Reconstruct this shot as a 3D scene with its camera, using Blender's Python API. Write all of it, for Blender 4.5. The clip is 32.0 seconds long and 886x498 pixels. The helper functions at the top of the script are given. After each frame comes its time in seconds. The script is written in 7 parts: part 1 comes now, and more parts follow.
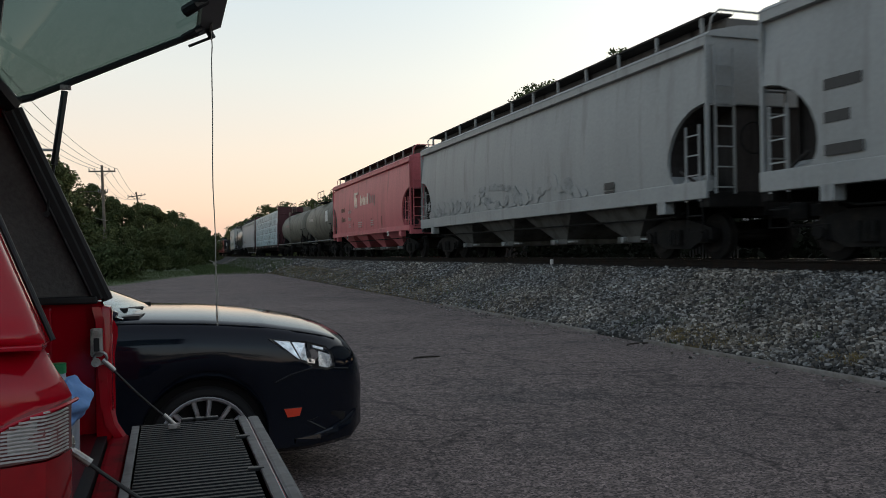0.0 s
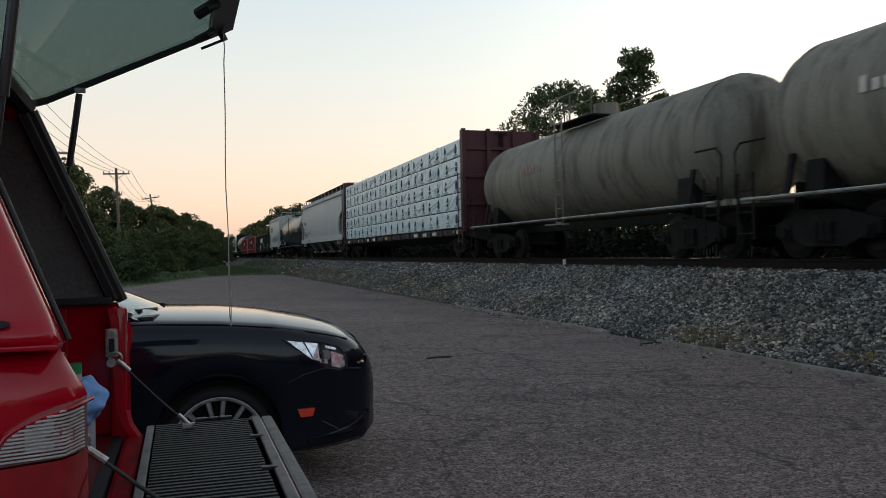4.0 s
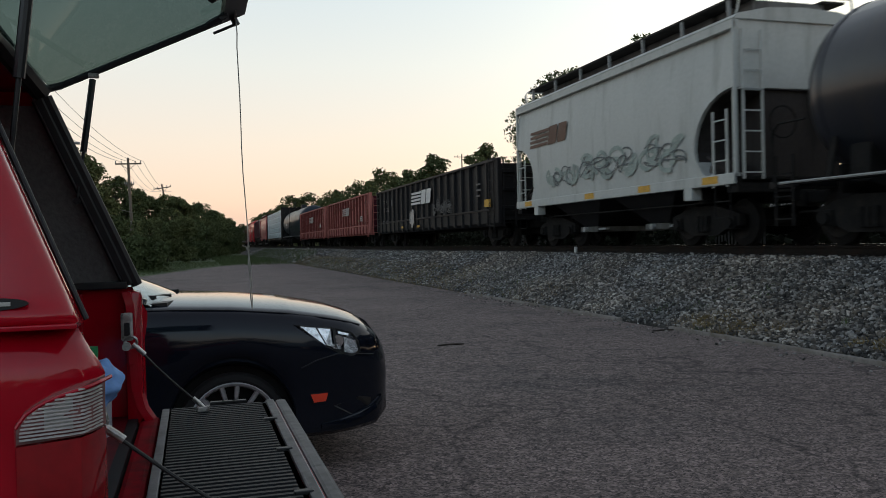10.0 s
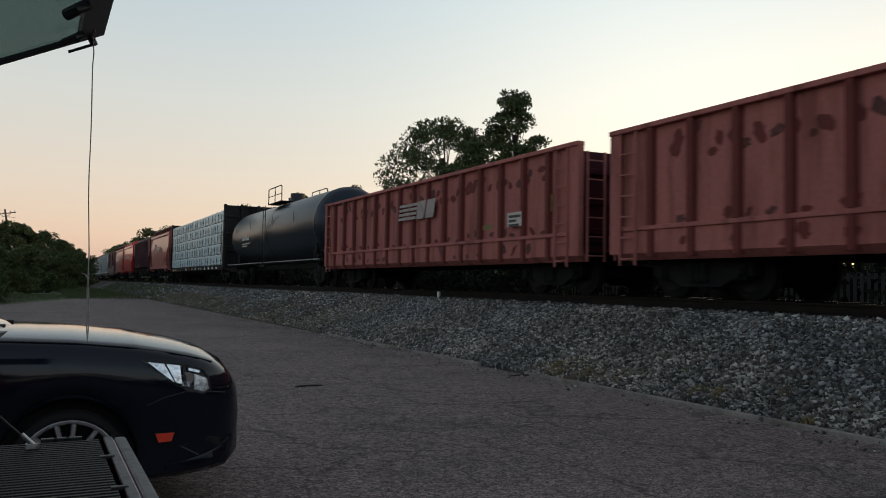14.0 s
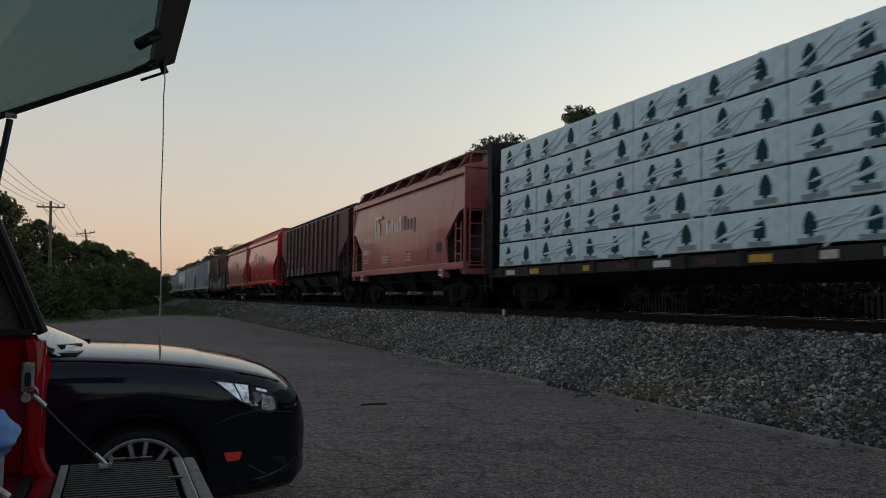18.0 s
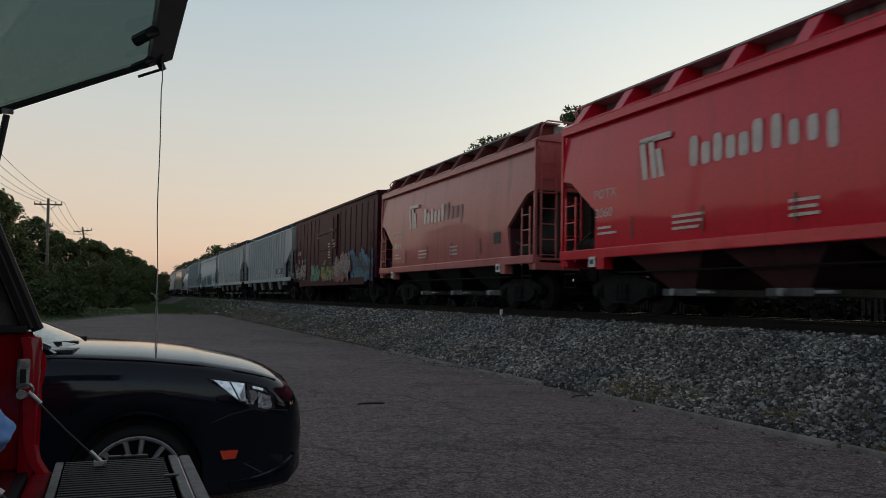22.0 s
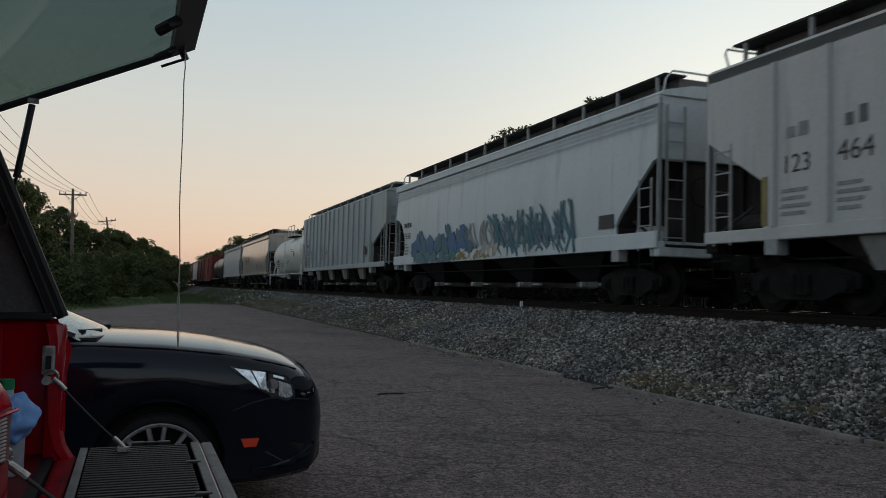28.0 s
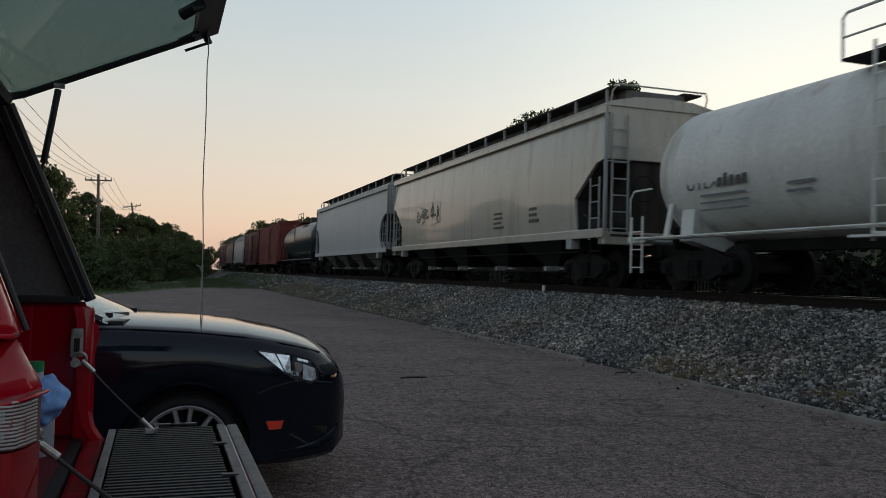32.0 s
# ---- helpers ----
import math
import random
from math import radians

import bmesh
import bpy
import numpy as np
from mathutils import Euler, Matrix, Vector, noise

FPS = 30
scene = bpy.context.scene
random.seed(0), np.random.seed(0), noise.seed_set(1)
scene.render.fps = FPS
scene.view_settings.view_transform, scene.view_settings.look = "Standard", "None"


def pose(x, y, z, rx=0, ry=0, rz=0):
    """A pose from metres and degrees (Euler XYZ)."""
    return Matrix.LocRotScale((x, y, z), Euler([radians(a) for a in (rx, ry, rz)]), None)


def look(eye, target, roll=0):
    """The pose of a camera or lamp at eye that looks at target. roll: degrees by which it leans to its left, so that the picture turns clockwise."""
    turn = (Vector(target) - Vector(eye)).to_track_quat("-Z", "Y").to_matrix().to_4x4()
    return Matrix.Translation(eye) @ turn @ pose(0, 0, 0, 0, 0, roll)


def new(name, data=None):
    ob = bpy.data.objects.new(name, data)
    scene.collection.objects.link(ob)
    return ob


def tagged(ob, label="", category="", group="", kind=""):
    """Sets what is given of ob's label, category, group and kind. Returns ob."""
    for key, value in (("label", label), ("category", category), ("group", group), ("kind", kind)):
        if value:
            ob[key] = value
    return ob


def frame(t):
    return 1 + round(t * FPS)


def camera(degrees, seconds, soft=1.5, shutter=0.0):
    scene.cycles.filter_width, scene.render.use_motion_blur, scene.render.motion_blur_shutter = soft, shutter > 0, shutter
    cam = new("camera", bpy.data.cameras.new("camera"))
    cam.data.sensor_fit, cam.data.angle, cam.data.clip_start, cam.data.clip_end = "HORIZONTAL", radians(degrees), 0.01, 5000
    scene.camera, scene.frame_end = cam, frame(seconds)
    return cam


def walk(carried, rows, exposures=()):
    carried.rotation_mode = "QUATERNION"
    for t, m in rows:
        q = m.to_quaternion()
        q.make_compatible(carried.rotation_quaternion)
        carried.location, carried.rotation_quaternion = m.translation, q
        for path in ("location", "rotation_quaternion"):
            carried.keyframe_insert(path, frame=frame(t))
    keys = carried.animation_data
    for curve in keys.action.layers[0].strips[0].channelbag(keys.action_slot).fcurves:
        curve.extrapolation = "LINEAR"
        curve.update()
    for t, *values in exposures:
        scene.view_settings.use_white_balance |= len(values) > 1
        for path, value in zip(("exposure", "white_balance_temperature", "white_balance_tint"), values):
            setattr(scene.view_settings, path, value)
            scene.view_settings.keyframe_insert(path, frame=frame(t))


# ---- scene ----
cam = camera(57, 32.0, 0.85, 0.22)
PATH = [
    (0, pose(-0.015, 0.011, 1.442, 90.17, 0.84, -18.69)),
    (0.5, pose(-0.017, 0.012, 1.441, 90.16, 0.77, -18.48)),
    (1, pose(-0.017, 0.011, 1.440, 90.14, 0.76, -18.37)),
    (1.5, pose(-0.015, 0.007, 1.442, 90.18, 0.77, -18.52)),
    (2, pose(-0.015, 0.009, 1.439, 90.15, 0.86, -18.43)),
    (2.5, pose(-0.011, 0.005, 1.440, 90.27, 0.90, -18.42)),
    (3, pose(-0.014, 0.006, 1.439, 90.17, 1.08, -18.18)),
    (3.5, pose(-0.014, 0.001, 1.440, 90.23, 1.13, -17.94)),
    (5.5, pose(-0.017, 0.003, 1.433, 90.06, 1.02, -17.70)),
    (6, pose(-0.017, 0.003, 1.433, 89.91, 0.79, -17.89)),
    (6.5, pose(-0.020, 0.010, 1.427, 89.58, 0.55, -17.78)),
    (7, pose(-0.020, 0.006, 1.426, 89.44, 0.48, -17.61)),
    (7.5, pose(-0.021, 0.002, 1.431, 89.72, 0.77, -17.46)),
    (8, pose(-0.019, 0.007, 1.431, 89.79, 1.17, -17.27)),
    (8.5, pose(-0.015, -0.000, 1.430, 89.70, 1.50, -17.41)),
    (9, pose(-0.014, -0.001, 1.427, 89.64, 1.66, -17.48)),
    (9.5, pose(-0.012, -0.006, 1.421, 89.56, 1.51, -17.43)),
    (10, pose(-0.022, 0.002, 1.419, 89.46, 1.27, -17.05)),
    (10.5, pose(-0.018, 0.001, 1.418, 89.39, 1.06, -17.11)),
    (11, pose(-0.018, 0.009, 1.414, 89.45, 1.18, -17.39)),
    (11.5, pose(-0.008, 0.006, 1.407, 89.68, 0.99, -18.64)),
    (12, pose(0.006, -0.030, 1.402, 90.11, 0.67, -21.65)),
    (12.5, pose(-0.000, -0.021, 1.413, 90.29, -0.01, -24.22)),
    (13, pose(-0.003, -0.052, 1.406, 90.36, -0.68, -26.12)),
    (13.5, pose(-0.004, -0.044, 1.400, 90.73, -1.08, -26.52)),
    (14, pose(-0.005, -0.035, 1.400, 92.45, -0.86, -26.48)),
    (14.5, pose(0.004, -0.023, 1.410, 93.57, -0.82, -25.86)),
    (16.5, pose(0.009, 0.001, 1.425, 93.79, -0.96, -22.82)),
    (17, pose(0.008, -0.006, 1.423, 93.80, -1.02, -22.39)),
    (17.5, pose(0.011, -0.009, 1.422, 93.80, -0.77, -22.19)),
    (18, pose(0.010, -0.006, 1.420, 93.58, -0.83, -21.93)),
    (18.5, pose(0.009, -0.002, 1.421, 93.36, -0.95, -21.54)),
    (19, pose(0.008, 0.004, 1.422, 93.37, -0.98, -21.08)),
    (19.5, pose(0.010, 0.010, 1.419, 93.25, -0.99, -20.92)),
    (20, pose(0.011, 0.007, 1.417, 93.43, -0.97, -21.28)),
    (20.5, pose(0.011, -0.000, 1.417, 93.71, -0.99, -21.90)),
    (21, pose(0.011, -0.001, 1.417, 93.72, -1.09, -22.20)),
    (21.5, pose(0.014, -0.006, 1.416, 93.61, -1.11, -22.32)),
    (22, pose(0.014, 0.000, 1.417, 93.56, -1.14, -22.10)),
    (22.5, pose(0.016, -0.003, 1.417, 93.39, -1.20, -21.86)),
    (23, pose(0.014, 0.001, 1.415, 93.20, -1.25, -21.51)),
    (23.5, pose(0.012, 0.003, 1.416, 93.14, -1.38, -21.25)),
    (24, pose(0.011, 0.003, 1.415, 93.02, -1.48, -21.04)),
    (24.5, pose(0.013, 0.003, 1.415, 92.83, -1.54, -20.83)),
    (25, pose(0.011, 0.007, 1.416, 92.73, -1.54, -20.58)),
    (25.5, pose(0.012, 0.003, 1.413, 92.63, -1.52, -20.43)),
    (27.5, pose(0.010, 0.015, 1.413, 92.60, -1.60, -20.16)),
    (28, pose(0.014, -0.000, 1.411, 92.94, -1.50, -20.70)),
    (28.5, pose(0.015, 0.009, 1.410, 92.74, -1.44, -20.46)),
    (29, pose(0.014, 0.009, 1.410, 92.57, -1.41, -20.25)),
    (29.5, pose(0.012, 0.018, 1.410, 92.33, -1.46, -19.92)),
    (30, pose(0.011, 0.017, 1.409, 92.14, -1.51, -19.79)),
    (30.5, pose(0.011, 0.014, 1.408, 91.97, -1.48, -19.62)),
    (31, pose(0.010, 0.015, 1.408, 91.89, -1.47, -19.43)),
    (31.5, pose(0.011, 0.013, 1.407, 91.92, -1.43, -19.27)),
    (32, pose(0.011, 0.010, 1.407, 91.81, -1.48, -19.16)),
]
walk(cam, PATH, exposures=[(0, 0.02), (11, 0.02), (12, -0.15), (13, -0.3), (14.5, -0.3), (16.5, -0.6), (17.2, -0.6), (19, -0.45), (26, -0.42), (32, -0.31)])

# ---- sky and light: just after sunset, glow low beyond the track ----
SUN_AZ, SUN_EL = radians(75.0), radians(3.0)   # azimuth clockwise from +y
world = bpy.data.worlds.new("dusk_sky")
scene.world = world
world.use_nodes = True
wn, wl = world.node_tree.nodes, world.node_tree.links
wn.clear()
sky = wn.new("ShaderNodeTexSky")
sky.sky_type = "NISHITA"
sky.sun_disc = False
sky.sun_elevation, sky.sun_rotation = SUN_EL, SUN_AZ
sky.air_density, sky.dust_density, sky.ozone_density = 1.0, 1.0, 1.0
# haze that warms the sky towards the horizon, the same all round
geo, sep, ramp = wn.new("ShaderNodeTexCoord"), wn.new("ShaderNodeSeparateXYZ"), wn.new("ShaderNodeValToRGB")
wl.new(geo.outputs["Generated"], sep.inputs[0])
wl.new(sep.outputs["Z"], ramp.inputs[0])
stops = [(0.0, (0.62, 0.43, 0.42)), (0.05, (0.76, 0.55, 0.49)), (0.12, (0.765, 0.63, 0.56)), (0.21, (0.70, 0.682, 0.645)), (0.33, (0.57, 0.65, 0.69)), (0.5, (0.38, 0.42, 0.465)), (1.0, (0.20, 0.205, 0.24))]
while len(ramp.color_ramp.elements) < len(stops):
    ramp.color_ramp.elements.new(0.5)
for e, (q, col) in zip(ramp.color_ramp.elements, stops):
    e.position, e.color = q, (*col, 1)
part_sky, both = wn.new("ShaderNodeVectorMath"), wn.new("ShaderNodeVectorMath")
part_sky.operation, both.operation = "SCALE", "ADD"
part_sky.inputs["Scale"].default_value = 0.12
wl.new(sky.outputs[0], part_sky.inputs[0])
wl.new(part_sky.outputs[0], both.inputs[0]), wl.new(ramp.outputs[0], both.inputs[1])
# broad bright aureole where the sun went down
dot, powr, tintn, glow = wn.new("ShaderNodeVectorMath"), wn.new("ShaderNodeMath"), wn.new("ShaderNodeVectorMath"), wn.new("ShaderNodeVectorMath")
dot.operation, powr.operation, tintn.operation, glow.operation = "DOT_PRODUCT", "POWER", "SCALE", "ADD"
GA, GE = radians(42.0), radians(13.0)
dot.inputs[1].default_value = (math.sin(GA) * math.cos(GE), math.cos(GA) * math.cos(GE), math.sin(GE))
wl.new(geo.outputs["Generated"], dot.inputs[0])
clampn = wn.new("ShaderNodeMath")
clampn.operation = "MAXIMUM"
clampn.inputs[1].default_value = 0.0
wl.new(dot.outputs["Value"], clampn.inputs[0]), wl.new(clampn.outputs[0], powr.inputs[0])
powr.inputs[1].default_value = 22.0
tintn.inputs[0].default_value = (0.30, 0.26, 0.18)
wl.new(powr.outputs[0], tintn.inputs["Scale"])
# away from the sunset the sky turns cooler
away, cool = wn.new("ShaderNodeMapRange"), wn.new("ShaderNodeMix")
cool.data_type, cool.blend_type = "RGBA", "MULTIPLY"
away.inputs["From Min"].default_value, away.inputs["From Max"].default_value = 0.3, -0.7
wl.new(dot.outputs["Value"], away.inputs["Value"]), wl.new(away.outputs[0], cool.inputs["Factor"])
cool.inputs["B"].default_value = (0.86, 0.98, 1.12, 1)
wl.new(both.outputs[0], cool.inputs["A"])
wl.new(cool.outputs["Result"], glow.inputs[0]), wl.new(tintn.outputs[0], glow.inputs[1])
bg = wn.new("ShaderNodeBackground")
bg.inputs["Strength"].default_value = 1.0
wo = wn.new("ShaderNodeOutputWorld")
wl.new(glow.outputs[0], bg.inputs[0])
wl.new(bg.outputs[0], wo.inputs[0])

sun_data = bpy.data.lights.new("sun", "SUN")
sun_data.energy, sun_data.angle, sun_data.color = 0.25, radians(20), (1.0, 0.8, 0.62)
sun = new("sun", sun_data)
sun.matrix_world = look((0, 0, 30), (-math.sin(SUN_AZ) * 10, -math.cos(SUN_AZ) * 10, 30 - 10 * math.tan(radians(8))))

# ---- materials ----
def mat(name, col, rough=0.6, metal=0.0, var=0.2, scale=2.0, fine=30.0, bump=0.0, dirt=None, dirt_amt=0.35,
        stretch=(1, 1, 1), coat=0.0, rand=0.0, emit=None, bump_scale=None, spec=0.5):
    """Paint or stuff with two scales of variation, optional grime, streaks (stretch) and relief."""
    m = bpy.data.materials.new(name)
    m.use_nodes = True
    n, l = m.node_tree.nodes, m.node_tree.links
    b = n["Principled BSDF"]
    b.inputs["Roughness"].default_value, b.inputs["Metallic"].default_value = rough, metal
    b.inputs["Coat Weight"].default_value = coat
    b.inputs["Specular IOR Level"].default_value = spec
    b.inputs["Coat Roughness"].default_value = 0.06
    tc = n.new("ShaderNodeTexCoord")
    mp = n.new("ShaderNodeMapping")
    mp.inputs["Scale"].default_value = stretch
    l.new(tc.outputs["Object"], mp.inputs["Vector"])
    big, small = n.new("ShaderNodeTexNoise"), n.new("ShaderNodeTexNoise")
    for t, s in ((big, scale), (small, fine)):
        t.inputs["Scale"].default_value, t.inputs["Detail"].default_value = s, 5.0
    l.new(mp.outputs[0], big.inputs["Vector"])
    l.new(tc.outputs["Object"], small.inputs["Vector"])
    add = n.new("ShaderNodeMath")
    add.operation = "ADD"
    l.new(big.outputs[0], add.inputs[0]), l.new(small.outputs[0], add.inputs[1])
    mr = n.new("ShaderNodeMapRange")
    mr.inputs["From Min"].default_value, mr.inputs["From Max"].default_value = 0.7, 1.3
    mr.inputs["To Min"].default_value, mr.inputs["To Max"].default_value = 1 - var, 1 + var
    l.new(add.outputs[0], mr.inputs["Value"])
    tint = n.new("ShaderNodeVectorMath")
    tint.operation = "SCALE"
    tint.inputs[0].default_value = col
    last = mr.outputs[0]
    if rand:
        oi, ma = n.new("ShaderNodeObjectInfo"), n.new("ShaderNodeMapRange")
        ma.inputs["To Min"].default_value, ma.inputs["To Max"].default_value = 1 - rand, 1 + rand
        l.new(oi.outputs["Random"], ma.inputs["Value"])
        mu = n.new("ShaderNodeMath")
        mu.operation = "MULTIPLY"
        l.new(last, mu.inputs[0]), l.new(ma.outputs[0], mu.inputs[1])
        last = mu.outputs[0]
    l.new(last, tint.inputs["Scale"])
    colour = tint.outputs[0]
    if dirt:
        dn, dr, mx = n.new("ShaderNodeTexNoise"), n.new("ShaderNodeMapRange"), n.new("ShaderNodeMix")
        dn.inputs["Scale"].default_value, dn.inputs["Detail"].default_value, dn.inputs["Roughness"].default_value = scale * 1.7, 8.0, 0.65
        l.new(mp.outputs[0], dn.inputs["Vector"])
        dr.inputs["From Min"].default_value, dr.inputs["From Max"].default_value = 0.62 - dirt_amt * 0.4, 0.78 - dirt_amt * 0.3
        l.new(dn.outputs[0], dr.inputs["Value"])
        mx.data_type = "RGBA"
        l.new(dr.outputs[0], mx.inputs["Factor"])
        l.new(colour, mx.inputs["A"])
        mx.inputs["B"].default_value = (*dirt, 1)
        colour = mx.outputs["Result"]
    l.new(colour, b.inputs["Base Color"])
    if bump:
        bp = n.new("ShaderNodeBump")
        bp.inputs["Strength"].default_value, bp.inputs["Distance"].default_value = bump, 0.02
        src = small
        if bump_scale:
            src = n.new("ShaderNodeTexNoise")
            src.inputs["Scale"].default_value = bump_scale
            l.new(tc.outputs["Object"], src.inputs["Vector"])
        l.new(src.outputs[0], bp.inputs["Height"])
        l.new(bp.outputs[0], b.inputs["Normal"])
    if emit:
        b.inputs["Emission Color"].default_value, b.inputs["Emission Strength"].default_value = (*emit[:3], 1), emit[3]
    return m


def glass(name, col, rough=0.02, ior=1.1):
    m = bpy.data.materials.new(name)
    m.use_nodes = True
    b = m.node_tree.nodes["Principled BSDF"]
    b.inputs["Base Color"].default_value = (*col, 1)
    b.inputs["Roughness"].default_value, b.inputs["Transmission Weight"].default_value = rough, 1.0
    b.inputs["IOR"].default_value = ior
    return m


RUST, SOOT, DUST = (0.09, 0.035, 0.018), (0.02, 0.019, 0.018), (0.20, 0.16, 0.12)
M = {
    "asphalt": None,
    "grass": mat("grass", (0.058, 0.082, 0.028), 0.95, var=0.4, scale=0.35, fine=9, bump=0.6, dirt=(0.095, 0.085, 0.045), dirt_amt=0.2),
    "ballast": mat("ballast_bed", (0.04, 0.038, 0.035), 0.95, var=0.5, scale=2.0, fine=16, bump=1.0),
    "kerb": mat("kerb_concrete", (0.22, 0.20, 0.18), 0.9, var=0.25, scale=1.0, fine=25, bump=0.3, dirt=(0.12, 0.10, 0.08)),
    "rail": mat("rail_steel", (0.016, 0.013, 0.011), 0.85, 0.0, var=0.3, scale=2, dirt=(0.024, 0.015, 0.011), spec=0.1),
    "rail_top": mat("rail_polished", (0.42, 0.41, 0.40), 0.25, 1.0, var=0.1),
    "tie": mat("timber_tie", (0.035, 0.029, 0.024), 0.9, var=0.4, scale=3, fine=25, bump=0.5, rand=0.3),
    "black_steel": mat("black_steel", (0.010, 0.0097, 0.0095), 0.8, 0.0, var=0.4, scale=3, dirt=(0.022, 0.019, 0.016), dirt_amt=0.25, spec=0.15),
    "wheel": mat("wheel_steel", (0.011, 0.010, 0.0095), 0.75, 0.0, var=0.3, scale=4, dirt=(0.022, 0.018, 0.015), dirt_amt=0.25, spec=0.15),
}


def asphalt():
    m = mat("asphalt", (0.150, 0.117, 0.107), 0.92, var=0.22, scale=0.25, fine=9.0, bump=0.6, dirt=(0.085, 0.072, 0.068), dirt_amt=0.25, bump_scale=70)
    n, l = m.node_tree.nodes, m.node_tree.links
    b = n["Principled BSDF"]
    src = b.inputs["Base Color"].links[0].from_socket
    tc = n.new("ShaderNodeTexCoord")

    def ranged(socket, lo, hi, to0, to1):
        r = n.new("ShaderNodeMapRange")
        r.inputs["From Min"].default_value, r.inputs["From Max"].default_value = lo, hi
        r.inputs["To Min"].default_value, r.inputs["To Max"].default_value = to0, to1
        l.new(socket, r.inputs["Value"])
        return r.outputs[0]

    def product(a, c):
        q = n.new("ShaderNodeMath")
        q.operation = "MULTIPLY"
        l.new(a, q.inputs[0]), l.new(c, q.inputs[1])
        return q.outputs[0]

    def grains(scale, lo, hi):
        v, sep = n.new("ShaderNodeTexVoronoi"), n.new("ShaderNodeSeparateColor")
        v.inputs["Scale"].default_value = scale
        l.new(tc.outputs["Object"], v.inputs["Vector"]), l.new(v.outputs["Color"], sep.inputs[0])
        return ranged(sep.outputs[0], 0.0, 1.0, lo, hi)

    def cracks(scale, wobble, width, depth):
        w, mixv, c = n.new("ShaderNodeTexNoise"), n.new("ShaderNodeMix"), n.new("ShaderNodeTexVoronoi")
        w.inputs["Scale"].default_value, w.inputs["Detail"].default_value = scale * 1.8, 4.0
        mixv.data_type = "VECTOR"
        mixv.inputs["Factor"].default_value = wobble
        l.new(tc.outputs["Object"], w.inputs["Vector"])
        l.new(tc.outputs["Object"], mixv.inputs["A"]), l.new(w.outputs["Color"], mixv.inputs["B"])
        c.feature = "DISTANCE_TO_EDGE"
        c.inputs["Scale"].default_value = scale
        l.new(mixv.outputs["Result"], c.inputs["Vector"])
        return ranged(c.outputs["Distance"], 0.002, width, depth, 1.0)

    patch = n.new("ShaderNodeTexNoise")
    patch.inputs["Scale"].default_value = 0.35
    l.new(tc.outputs["Object"], patch.inputs["Vector"])
    fine = n.new("ShaderNodeMath")
    fine.operation = "MAXIMUM"
    l.new(cracks(2.6, 0.25, 0.034, 0.42), fine.inputs[0]), l.new(ranged(patch.outputs[0], 0.40, 0.62, 1.0, 0.3), fine.inputs[1])
    k = product(product(grains(24, 0.65, 1.35), grains(70, 0.25, 1.85)), product(cracks(0.7, 0.4, 0.011, 0.5), fine.outputs[0]))
    sc = n.new("ShaderNodeVectorMath")
    sc.operation = "SCALE"
    l.new(src, sc.inputs[0]), l.new(k, sc.inputs["Scale"])
    l.new(sc.outputs[0], b.inputs["Base Color"])
    return m


M["asphalt"] = asphalt()


# ---- mesh helpers ----
def mesh_of(name, bm, material, smooth=False):
    me = bpy.data.meshes.new(name)
    bm.normal_update()
    bm.to_mesh(me)
    bm.free()
    if material:
        me.materials.append(material)
    if smooth:
        me.polygons.foreach_set("use_smooth", [True] * len(me.polygons))
        me.set_sharp_from_angle(angle=radians(38))
    return me


def part(name, bm, material, parent=None, label="", smooth=False, m=None):
    """One mesh object, from a bmesh or shared mesh data, under a thing or a part."""
    me = bm if isinstance(bm, bpy.types.Mesh) else mesh_of(name, bm, material, smooth)
    ob = new(name, me)
    if parent:
        ob.parent = parent
    if m is not None:
        ob.matrix_basis = m
    return tagged(ob, label)


def empty(name, m, label="", category="", group="", kind=""):
    ob = new(name)
    ob.empty_display_size = 0.2
    ob.matrix_basis = m
    return tagged(ob, label, category, group, kind)


def box(bm, x0, x1, y0, y1, z0, z1, bevel=0.0):
    r = bmesh.ops.create_cube(bm, size=1.0, matrix=Matrix.LocRotScale(((x0 + x1) / 2, (y0 + y1) / 2, (z0 + z1) / 2), None, (x1 - x0, y1 - y0, z1 - z0)))
    if bevel:
        bmesh.ops.bevel(bm, geom=list({e for v in r["verts"] for e in v.link_edges}), offset=bevel, segments=2, affect="EDGES", profile=0.6)
    return bm


def rod(bm, a, b, r, n=8, r2=None):
    a, b = Vector(a), Vector(b)
    d = b - a
    q = d.to_track_quat("Z", "Y").to_matrix().to_4x4()
    bmesh.ops.create_cone(bm, cap_ends=True, segments=n, radius1=r, radius2=r if r2 is None else r2, depth=d.length, matrix=Matrix.Translation((a + b) / 2) @ q)
    return bm


def loft(bm, rings, caps=True, closed=True):
    """Skin a list of rings of equal length."""
    vs = [[bm.verts.new(p) for p in ring] for ring in rings]
    k = len(rings[0])
    for a, b in zip(vs, vs[1:]):
        for i in range(k if closed else k - 1):
            j = (i + 1) % k
            bm.faces.new((a[i], a[j], b[j], b[i]))
    if caps:
        bm.faces.new(vs[0][::-1]), bm.faces.new(vs[-1])
    bmesh.ops.recalc_face_normals(bm, faces=bm.faces)
    return bm


